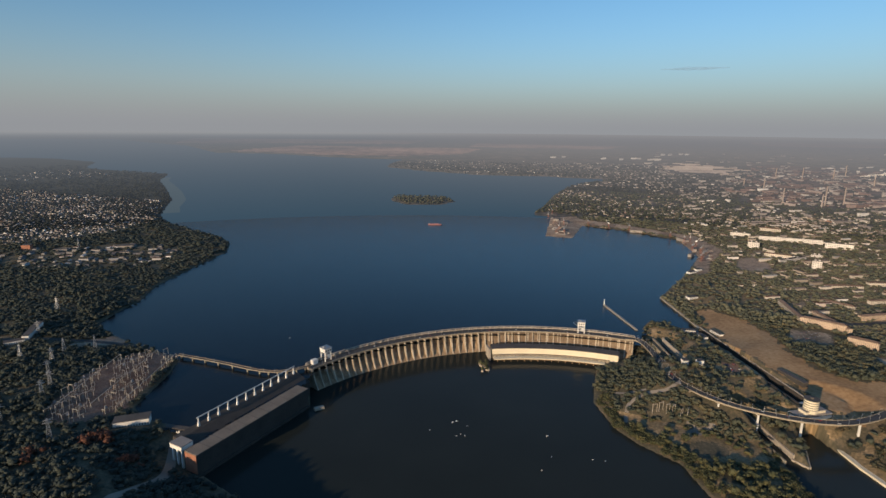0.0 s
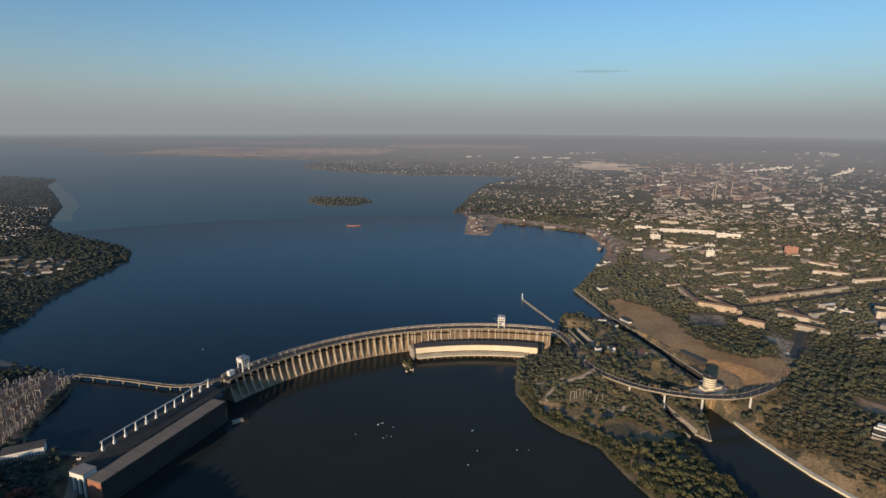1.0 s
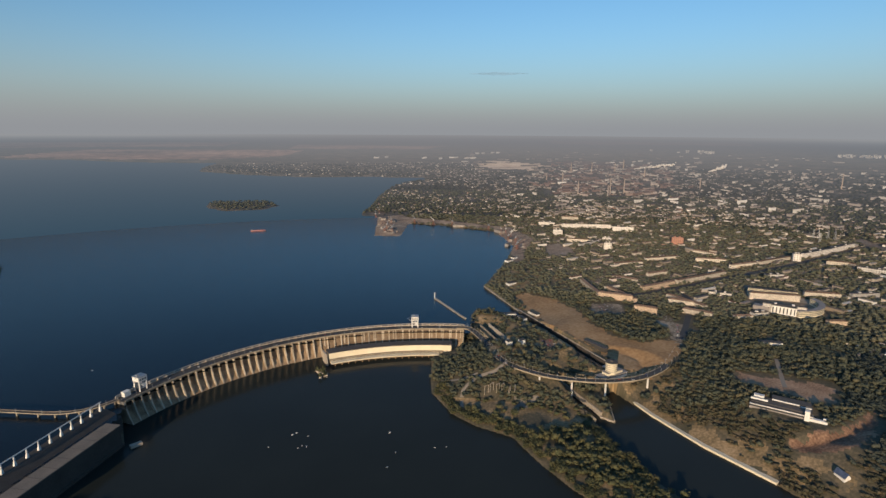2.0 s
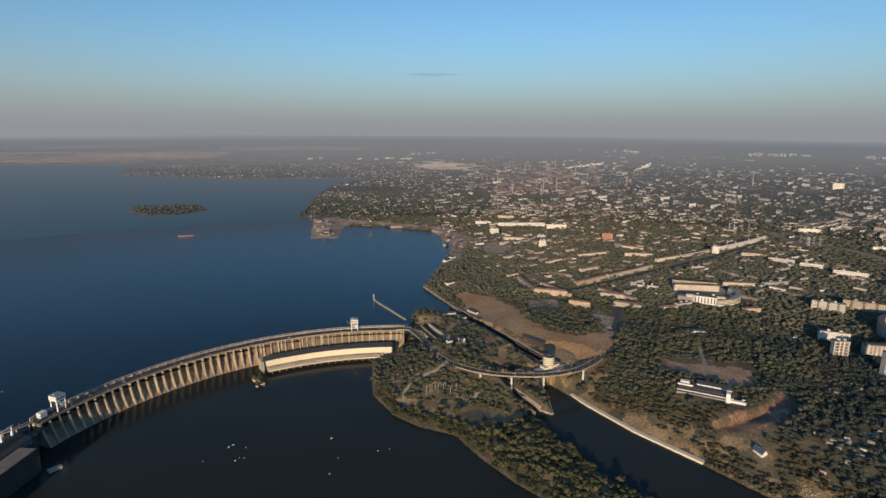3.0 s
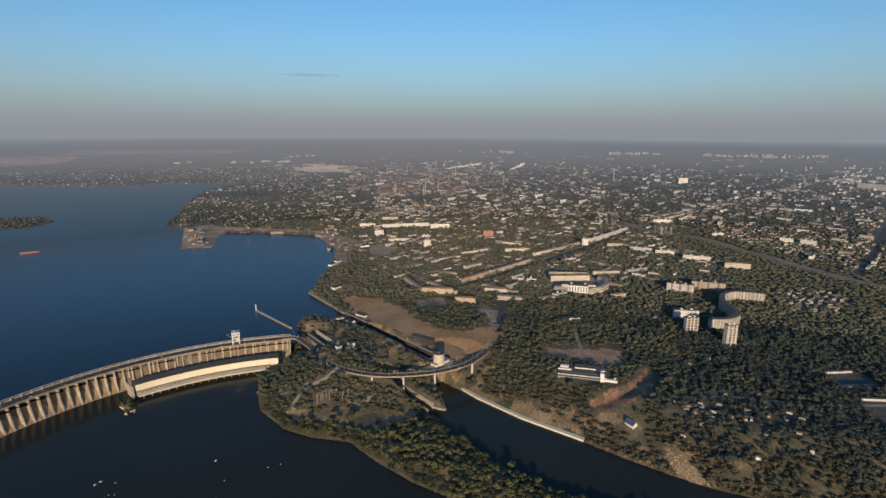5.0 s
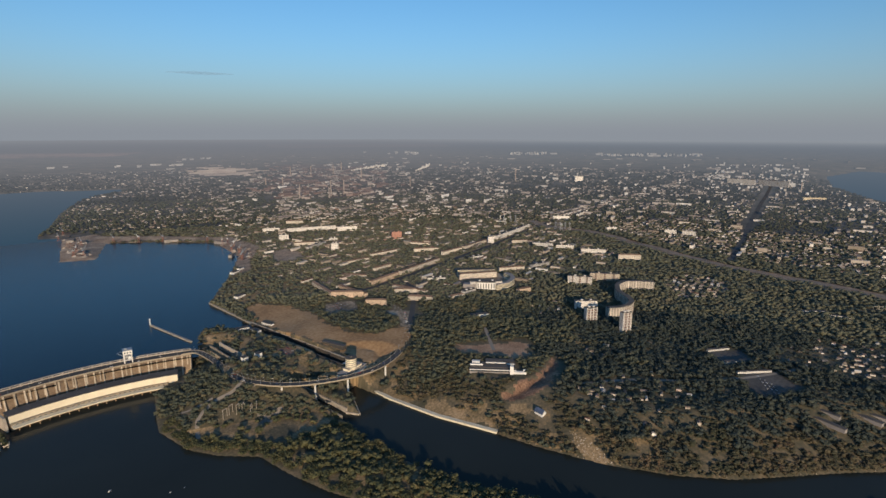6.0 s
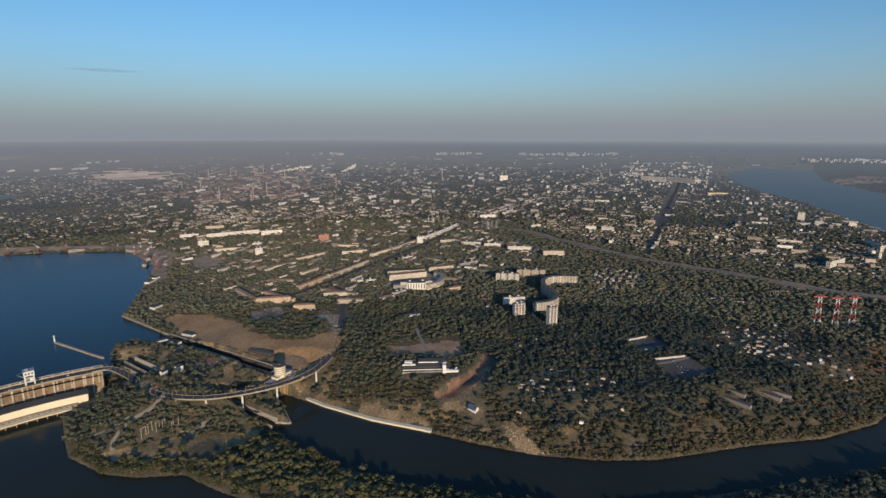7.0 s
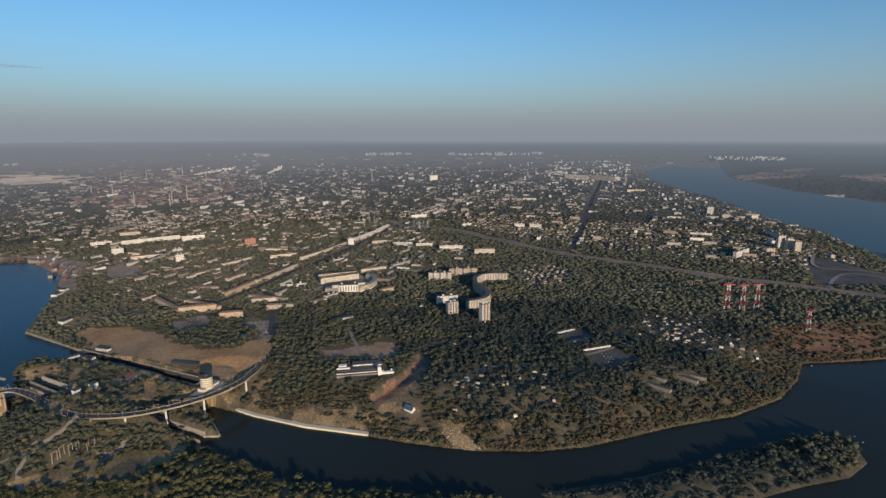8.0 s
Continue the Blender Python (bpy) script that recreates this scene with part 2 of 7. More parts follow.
# street trees paled and blued: distance haze is put into the leaf colour
M_LEAF_T = leaf_mat("dusty_street_tree_foliage", [(0.12, (0.107, 0.117, 0.091)), (0.42, (0.145, 0.152, 0.104)), (0.70, (0.188, 0.182, 0.120)), (1.0, (0.250, 0.210, 0.136))], 16.0)
M_SCRUB = leaf_mat("dry_scrub", [(0.12, (0.051, 0.059, 0.038)), (0.40, (0.091, 0.089, 0.056)), (0.64, (0.137, 0.115, 0.071)), (0.85, (0.171, 0.120, 0.078)), (1.0, (0.183, 0.107, 0.078))], 8.0)
M_BARK = surface("bark", (0.06, 0.045, 0.03), (0.12, 0.09, 0.065), 0.9, 0.5, 2.0)

# ============ plan of the place (metres, distances before folding, outlines placed to fit the camera's view) ===
DAM_C, DAM_R, DAM_A0, DAM_A1 = (190.0, 652.0), 583.0, -51.2, 25.1      # centre, radius, and end bearings of the arch
BAYS = 47


def arc_point(bearing, offset=0.0):
    a = radians(bearing)
    r = DAM_R + offset
    return DAM_C[0] + r * math.sin(a), DAM_C[1] + r * math.cos(a)


ARCH = [arc_point(DAM_A0 + (DAM_A1 - DAM_A0) * i / 24) for i in range(25)]
FAR_EAST_SHORE = [(454, 1215), (516, 1308), (563, 1301), (600, 1255), (612, 1237), (623, 1271), (625, 1516), (822, 1792), (977, 2046), (1034, 2371),
                  (855, 2593), (694, 2707), (573, 2387), (461, 2434), (591, 2985), (494, 3059), (625, 3407), (806, 4007), (1098, 4713), (1595, 5282),
                  (988, 5524), (652, 5553), (375, 5656), (-220, 6103), (-688, 6654), (-707, 7277), (-597, 8333), (-1239, 8378), (-2037, 8889),
                  (-2755, 9501), (-4064, 9872), (-5985, 12971), (-10447, 17652), (-13583, 17106)]
WEST_SHORE = [(-6257, 7827), (-5367, 7691), (-4424, 7076), (-3981, 6134), (-3466, 5791), (-2707, 5449), (-2454, 4771), (-2022, 4029), (-1738, 3508),
              (-1504, 2881), (-1362, 2694), (-1146, 2491), (-963, 2340), (-872, 2202), (-830, 2048), (-854, 1768), (-862, 1582), (-834, 1451),
              (-841, 1356), (-837, 1260), (-763, 1198), (-698, 1152), (-545, 1064), (-532, 994), (-528, 862), (-492, 825), (-408, 798), (-391, 775)]
RESERVOIR = [(-276, 953)] + ARCH + FAR_EAST_SHORE + WEST_SHORE
RIVER = [(-371, 736), (-245, 934)] + ARCH + [(346, 1136), (304, 1014), (291, 960), (302, 870), (328, 818), (375, 764), (383, 690), (400, 610), (424, 548),
         (470, 430), (530, 330), (600, 255), (645, 262), (624, 312), (595, 379), (554, 481), (529, 591), (530, 692), (538, 762), (556, 776), (569, 753), (592, 800),
         (606, 856), (640, 860), (647, 756), (662, 645), (693, 532), (708, 460), (729, 385), (745, 341), (788, 259), (841, 189), (893, 144), (985, 64),
         (1071, -23), (1187, -99), (1297, -134), (1409, -151), (1472, -243), (1530, -322), (2000, -900), (900, -1200), (-150, -800), (-150, 400),
         (-200, 560), (-285, 676)]
FAR_RIVER = [(8053, 1248), (6587, 954), (5554, 549), (4934, 229), (4150, -52), (3652, -248), (3436, -387), (2773, -530), (2300, -800), (3000, -1700),
             (4200, -1500), (5108, -921), (5841, -364), (7242, 178), (9192, 351), (9600, 1100)]
SOUTH_ISLET = [(686, 215), (735, 162), (769, 120), (847, 50), (935, -26), (1039, -110), (1081, -194), (1004, -208), (946, -178), (889, -116),
               (825, -57), (740, 40), (690, 120)]
LAKE_ISLET = [(-353, 3607), (-225, 3400), (-51, 3390), (85, 3560), (20, 3800), (-343, 3850)]
LOW_ISLAND = [(285, 925), (280, 870), (375, 740), (380, 610), (400, 500), (520, 300), (650, 240), (640, 330), (570, 480), (545, 640), (560, 750),
              (520, 815), (440, 850), (350, 900)]
LOCK_BANK = [(560, 1120), (585, 1250), (660, 1260), (720, 900), (690, 862), (622, 874), (596, 960)]
LOCK_SIDE = [(440, 960), (660, 840), (660, 1300), (440, 1330)]
PARK = [(640, 1520), (690, 1400), (720, 1400), (860, 1330), (950, 1560), (900, 1760), (830, 1780)]
LOCK_SPIT = [(552, 930), (612, 884), (600, 832), (588, 802), (570, 766), (560, 790)]
LOCK_NEW = [(603, 1250), (622, 1250), (652, 896), (633, 894)]
LOCK_OLD = [(490, 1192), (507, 1192), (511, 1064), (490, 1046)]
LOCK_TAIL = [(531, 930), (550, 930), (556, 778), (540, 764)]
DRY_FIELD = [(676, 1390), (712, 1384), (750, 1290), (758, 1190), (735, 1090), (745, 1005), (776, 956), (850, 955), (838, 900), (780, 858), (700, 845),
             (678, 868), (674, 925), (658, 1016), (641, 1118), (645, 1245), (657, 1343)]
TERRACE = [(862, 770), (904, 744), (987, 682), (930, 631), (895, 640), (880, 690), (846, 740)]
TERRACE_SIDE = [(862, 780), (904, 744), (890, 718), (849, 726), (835, 751)]
SLIDE_TOP = [(963, 581), (908, 544), (849, 523), (807, 523), (775, 537), (759, 559)]
SLIDE_FOOT = [(764, 576), (793, 572), (829, 565), (872, 564), (918, 574), (956, 588)]
SLIDE = SLIDE_TOP + SLIDE_FOOT
BANK_SCAR = [(664, 676), (680, 616), (694, 612), (704, 650), (688, 688)]
BANK_SCREE = [(765, 431), (768, 409), (760, 372), (748, 342), (729, 370), (738, 394), (750, 416)]
RIVER_YARD = [(2010, -215), (2480, -225), (2440, -330), (2300, -480), (2150, -460), (2040, -320)]
RED_HEATH = [(1400, 44), (1487, 78), (1580, -40), (1670, -332), (1511, -320), (1440, -200), (1388, -44)]
PLOT_A = [(1208, 363), (1274, 312), (1221, 272), (1169, 312)]
PLOT_B = [(1138, 275), (1187, 228), (1141, 162), (1052, 216)]
TOWN_GROUND = [(930, 1330), (1080, 1110), (1500, 960), (1980, 900), (2250, 1350), (3100, 1750), (3100, 3100), (800, 3100), (1080, 2400), (1060, 2100), (960, 1800), (900, 1640)]
LOT_CARS = [(828, 1243), (903, 1209), (864, 1136), (773, 1140)]
LOT_PLAZA = [(904, 1086), (959, 1029), (882, 941), (845, 925), (850, 945), (884, 990)]
LOT_LOCK = [(572, 1052), (597, 1040), (592, 1000), (570, 1005)]
LOT_TOWN = [(1071, 1942), (1140, 1971), (1156, 1894), (1122, 1816), (1034, 1766), (1011, 1824)]
PORT_SOUTH = [(1037, 2345), (1115, 2285), (1083, 2079), (971, 1936), (880, 1760), (850, 1780), (945, 2010), (1000, 2222)]
LOT = [(-810, 1105), (-745, 1195), (-690, 1150), (-770, 1100)]
ISLE_TRACK = [(425, 872), (469, 860), (462, 843), (428, 843)]
PORT_AREA = [(440, 2400), (590, 2360), (720, 2720), (860, 2620), (1050, 2400), (1010, 2080), (1060, 2050), (1120, 2400), (900, 2690), (740, 2810), (680, 3000), (570, 3120),
             (470, 3090), (560, 2960)]
YARD = [(-628, 790), (-660, 846), (-672, 962), (-650, 1075), (-600, 1104), (-556, 1068), (-540, 869), (-545, 837), (-585, 789)]


def polygon_inside(x, y, ring):
    res = np.zeros(x.shape, bool)
    for (x1, y1), (x2, y2) in zip(ring, ring[1:] + ring[:1]):
        if y1 == y2:
            continue
        res ^= ((y1 > y) != (y2 > y)) & (x < (x2 - x1) * (y - y1) / (y2 - y1) + x1)
    return res


def polygon_signed(x, y, ring):
    """Distance to the ring, positive outside."""
    best = np.full(x.shape, 1e12)
    for (x1, y1), (x2, y2) in zip(ring, ring[1:] + ring[:1]):
        dx, dy = x2 - x1, y2 - y1
        t = np.clip(((x - x1) * dx + (y - y1) * dy) / (dx * dx + dy * dy + 1e-9), 0, 1)
        best = np.minimum(best, (x - x1 - t * dx) ** 2 + (y - y1 - t * dy) ** 2)
    d = np.sqrt(best)
    return np.where(polygon_inside(x, y, ring), -d, d)


def ripple(x, y, size, seed=0):
    """Smooth pseudo-noise between -1 and 1."""
    a, b = x / size + seed * 1.7, y / size - seed * 2.3
    return (np.sin(a * 2.1 + 1.3 * np.sin(b * 1.7 + seed)) + np.sin(b * 2.7 + 1.1 * np.sin(a * 1.9)) + np.sin((a + b) * 1.3 + 2.0)) / 3


def line_distance(x, y, line):
    """Distance to an open line of points."""
    best = np.full(x.shape, 1e12)
    for (x1, y1), (x2, y2) in zip(line, line[1:]):
        dx, dy = x2 - x1, y2 - y1
        t = np.clip(((x - x1) * dx + (y - y1) * dy) / (dx * dx + dy * dy), 0, 1)
        best = np.minimum(best, (x - x1 - t * dx) ** 2 + (y - y1 - t * dy) ** 2)
    return np.sqrt(best)


def land_height(x, y):
    d_up = polygon_signed(x, y, RESERVOIR)
    d_dn = polygon_signed(x, y, RIVER)
    d_fr = polygon_signed(x, y, FAR_RIVER)
    wob = 5 * ripple(x, y, 23, 3) + 7 * ripple(x, y, 61, 5)
    base = 46 + 5 * ripple(x, y, 420, 1) + 2 * ripple(x, y, 90, 2)
    z = np.minimum(base, 36.0 + 0.10 * np.maximum(d_up, 0) + 0.02 * np.abs(wob))
    slope = np.where(polygon_inside(x, y, LOW_ISLAND), 0.16, 0.36)
    z = np.minimum(z, 0.8 + slope * np.maximum(d_dn + 0.25 * wob * (d_dn > 6), 0))
    d_low = polygon_signed(x, y, LOW_ISLAND)
    z = np.minimum(z, 8 + 2 * ripple(x, y, 60, 4) + 0.42 * np.maximum(d_low, 0))
    z = np.where(d_dn > 0, np.maximum(z, 39.0 - 0.55 * np.maximum(polygon_signed(x, y, LOCK_BANK), 0)), z)
    z = np.where(d_dn > 0, np.maximum(z, np.minimum(15.0 - 0.6 * np.maximum(polygon_signed(x, y, LOCK_SPIT), 0), 3 + 1.2 * d_dn)), z)
    z = np.minimum(z, 0.8 + 0.12 * np.maximum(d_fr, 0))
    z = np.where(d_up < 0, np.maximum(28, 34.5 + 0.3 * d_up), z)
    z = np.where(d_dn < 0, np.maximum(-6, -0.6 + 0.3 * d_dn), z)
    z = np.where(d_fr < 0, -4.0, z)
    for ring, level, top in ((SOUTH_ISLET, 0.0, 7.0), (LAKE_ISLET, 35.0, 44.0)):
        d = -polygon_signed(x, y, ring)
        z = np.where(d > -8, np.maximum(z, np.minimum(top, level + 0.5 + 0.2 * d)), z)
    bowl = np.minimum(0.35 * line_distance(x, y, SLIDE_TOP), 0.8 * line_distance(x, y, SLIDE_FOOT))
    z = np.where(polygon_inside(x, y, SLIDE), z - np.minimum(bowl, 0.8 * z), z)
    for ring in (LOCK_NEW, LOCK_OLD, LOCK_TAIL):
        z = np.where(polygon_signed(x, y, ring) < 3, np.minimum(z, -3.0), z)
    return z


NEAR_R, RIM_R = 3000.0, 4850.0


def folded(x, y, z):
    """Beyond 3 km the land is drawn in towards a rim under 5 km away, along the camera's lines of sight, so that it
    looks right from there.
    """
    r = np.hypot(x, y) + 1e-9
    r2 = np.where(r > NEAR_R, RIM_R - (RIM_R - NEAR_R) * np.exp(-(r - NEAR_R) / (RIM_R - NEAR_R)), r)
    s = r2 / r
    return x * s, y * s, EYE_Z + (z - EYE_Z) * s


# ============ mesh helpers ============
def mesh_from(name, verts, faces, mats, smooth=False, mat_index=None):
    me = bpy.data.meshes.new(name)
    me.from_pydata([tuple(v) for v in verts], [], faces)
    for m in (mats if isinstance(mats, (list, tuple)) else [mats]):
        me.materials.append(m)
    if mat_index is not None:
        me.polygons.foreach_set("material_index", mat_index)
    if smooth:
        me.polygons.foreach_set("use_smooth", [True] * len(me.polygons))
    me.update()
    return me


def mesh_arrays(name, v, loops, size, mats, mat_index=None, smooth=False, uv=None):
    """A mesh from numpy arrays; all faces have the same number of corners."""
    me = bpy.data.meshes.new(name)
    nf = len(loops) // size
    me.vertices.add(len(v))
    me.vertices.foreach_set("co", np.ascontiguousarray(v, np.float32).ravel())
    me.loops.add(len(loops))
    me.loops.foreach_set("vertex_index", np.ascontiguousarray(loops, np.int32))
    me.polygons.add(nf)
    me.polygons.foreach_set("loop_start", np.arange(0, nf * size, size, dtype=np.int32))
    for m in (mats if isinstance(mats, (list, tuple)) else [mats]):
        me.materials.append(m)
    if mat_index is not None:
        me.polygons.foreach_set("material_index", np.ascontiguousarray(mat_index, np.int32))
    me.polygons.foreach_set("use_smooth", np.full(nf, smooth))
    if uv is not None:
        layer = me.uv_layers.new(name="plan")
        layer.data.foreach_set("uv", np.ascontiguousarray(uv[loops], np.float32).ravel())
    me.update(calc_edges=True)
    me.validate()
    return me


class Solid:
    """Collects boxes, prisms and sweeps into one mesh."""

    def __init__(self):
        self.v, self.f = [], []

    def add(self, verts, faces):
        o = len(self.v)
        self.v += [tuple(p) for p in verts]
        self.f += [tuple(i + o for i in f) for f in faces]
        return self

    def prism(self, ring, z0, z1, cap=True):
        n = len(ring)
        v = [(x, y, z0) for x, y in ring] + [(x, y, z1) for x, y in ring]
        f = [(i, (i + 1) % n, n + (i + 1) % n, n + i) for i in range(n)]
        f += [tuple(range(n - 1, -1, -1)), tuple(range(n, 2 * n))]
        return self.add(v, f)

    def box(self, cx, cy, z0, lx, ly, h, turn=0.0):
        c, s = math.cos(radians(turn)), math.sin(radians(turn))
        ring = [(cx + c * a - s * b, cy + s * a + c * b) for a, b in ((-lx / 2, -ly / 2), (lx / 2, -ly / 2), (lx / 2, ly / 2), (-lx / 2, ly / 2))]
        return self.prism(ring, z0, z0 + h)

    def bar(self, p, q, w, w2=None):
        p, q = Vector(p), Vector(q)
        d = (q - p).normalized()
        a = d.cross(Vector((0, 0, 1)) if abs(d.z) < 0.9 else Vector((1, 0, 0))).normalized()
        b = d.cross(a)
        w2 = w if w2 is None else w2
        v = [p + a * sx * w / 2 + b * sy * w / 2 for sx, sy in ((-1, -1), (1, -1), (1, 1), (-1, 1))]
        v += [q + a * sx * w2 / 2 + b * sy * w2 / 2 for sx, sy in ((-1, -1), (1, -1), (1, 1), (-1, 1))]
        return self.add(v, [(0, 1, 5, 4), (1, 2, 6, 5), (2, 3, 7, 6), (3, 0, 4, 7), (3, 2, 1, 0), (4, 5, 6, 7)])

    def sweep(self, sections):
        """Joins equal rings of points into a closed body."""
        n, k = len(sections[0]), len(sections)
        v = [p for s in sections for p in s]
        f = [(i * n + j, i * n + (j + 1) % n, (i + 1) * n + (j + 1) % n, (i + 1) * n + j) for i in range(k - 1) for j in range(n)]
        f += [tuple(range(n - 1, -1, -1)), tuple(range((k - 1) * n, k * n))]
        return self.add(v, f)

    def arc(self, profile, a0, a1, steps):
        """Sweeps a profile of (offset upstream, height) along the arch of the dam."""
        rows = []
        for i in range(steps + 1):
            b = a0 + (a1 - a0) * i / steps
            rows.append([(*arc_point(b, o), z) for o, z in profile])
        return self.sweep(rows)

    def drum(self, cx, cy, z0, r, h, n=20, r2=None):
        r2 = r if r2 is None else r2
        v = [(cx + r * math.cos(2 * math.pi * i / n), cy + r * math.sin(2 * math.pi * i / n), z0) for i in range(n)]
        v += [(cx + r2 * math.cos(2 * math.pi * i / n), cy + r2 * math.sin(2 * math.pi * i / n), z0 + h) for i in range(n)]
        f = [(i, (i + 1) % n, n + (i + 1) % n, n + i) for i in range(n)] + [tuple(range(n - 1, -1, -1)), tuple(range(n, 2 * n))]
        return self.add(v, f)

    def mesh(self, name, mat):
        me = mesh_from(name, self.v, self.f, mat)
        bm = bmesh.new()
        bm.from_mesh(me)
        bmesh.ops.recalc_face_normals(bm, faces=bm.faces)
        bm.to_mesh(me)
        bm.free()
        return me


def thing(name, label, category, at=(0, 0, 0), group="", kind=""):
    e = new(name)
    e.location = at
    bpy.context.view_layer.update()
    return tagged(e, label, category, group, kind)


def part(name, solid, mat, parent, label=""):
    """Links a Solid (in world coordinates) as one mesh object under a thing or a part."""
    me = solid.mesh(name, mat)
    ob = new(name, me)
    ob.parent = parent
    root = parent
    while root.parent:
        root = root.parent
    base = root.location
    me.transform(Matrix.Translation(-Vector(base)))
    return tagged(ob, label)


def single(name, solid, mat, label, category, group="", kind=""):
    return tagged(new(name, solid.mesh(name, mat)), label, category, group, kind)


# ============ ground, far land and waters ============
bearings = np.radians(np.concatenate([np.arange(-48, 106, 0.22), np.arange(106, 312, 4.0)]))
radii = np.concatenate([[0.02, 60, 120, 180, 240], np.arange(300, 1600, 6.0), np.arange(1600, NEAR_R - 1, 14.0), [NEAR_R]])
far_radii = NEAR_R * 1.03 ** np.arange(0, 92)


def polar(rs, az):
    g = np.meshgrid(rs, az, indexing="ij")
    return (g[0] * np.sin(g[1])).ravel(), (g[0] * np.cos(g[1])).ravel()


def ring_quads(nr, na, wrap=True):
    i, j = np.meshgrid(np.arange(nr - 1), np.arange(na if wrap else na - 1), indexing="ij")
    j2 = (j + 1) % na
    return np.stack([i * na + j, (i + 1) * na + j, (i + 1) * na + j2, i * na + j2], -1).reshape(-1, 4)[:, ::-1]


gx, gy = polar(radii, bearings)
gz = land_height(gx, gy)
quads = ring_quads(len(radii), len(bearings))
qx, qy = gx[quads].mean(1), gy[quads].mean(1)
zone = np.zeros(len(quads), int)
zone[polygon_inside(qx + 40 * ripple(qx, qy, 60, 61), qy + 40 * ripple(qx, qy, 55, 62), TOWN_GROUND)] = 7
for ring, idx in ((DRY_FIELD, 1), (TERRACE, 2), (TERRACE_SIDE, 2), (SLIDE, 10), (YARD, 3), (LOT, 5), (ISLE_TRACK, 4), (BANK_SCAR, 8), (RED_HEATH, 6), (PLOT_A, 9), (PLOT_B, 9), (BANK_SCREE, 8), (RIVER_YARD, 9), (PORT_AREA, 5), (PORT_SOUTH, 5), (LOT_TOWN, 5), (LOT_CARS, 7), (LOT_PLAZA, 7), (LOT_LOCK, 3)):
    zone[polygon_inside(qx + 8 * ripple(qx, qy, 17, 12) + 4 * ripple(qx, qy, 7, 14), qy + 8 * ripple(qx, qy, 15, 13) + 4 * ripple(qx, qy, 6, 15), ring)] = idx
q_dn = polygon_signed(qx, qy, RIVER)
zone[(zone == 0) & (qx > 645) & (qy > 300) & (qy < 860) & (q_dn > 4) & (q_dn < 58 + 40 * ripple(qx, qy, 40, 63)) & (ripple(qx, qy, 27, 64) + 0.4 * ripple(qx, qy, 9, 67) > -0.1)] = 8
zone[(zone == 0) & polygon_inside(qx, qy, LOW_ISLAND) & (q_dn > 16) & (ripple(qx, qy, 38, 65) > -0.25)] = 8
zone[(zone == 0) & polygon_inside(qx, qy, PARK) & (ripple(qx, qy, 34, 68) > -0.3)] = 8
zone[(zone == 0) & polygon_inside(qx, qy, LOCK_SIDE) & (ripple(qx, qy, 30, 66) > -0.1)] = 8
zone[(qx > 2000) & (polygon_signed(qx, qy, FAR_RIVER) < 30) & (qy < 300)] = 1
ground = new("ground", mesh_arrays("ground", np.stack([gx, gy, gz], 1), quads.ravel(), 4, [M_LAND, M_DRY, M_SOIL, M_YARD, M_PAVE, M_QUAY, M_HEATH, M_TOWN, M_BANK, M_LOT, M_SLIDE], zone, True, np.stack([gx, gy], 1)))
tagged(ground, "wooded river banks with dry grass and bare soil", "ground", kind="structure")

fx, fy = polar(far_radii, bearings)
fz = land_height(fx, fy)
fquads = ring_quads(len(far_radii), len(bearings))
fv = np.stack(folded(fx, fy, fz), 1)


# colours and reach of the haze that far materials emit
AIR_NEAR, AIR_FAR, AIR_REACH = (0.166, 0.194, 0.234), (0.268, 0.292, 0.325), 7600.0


HAZE_NORTH, HAZE_NORTH_SHARE = (0.206, 0.212, 0.236), 0.30


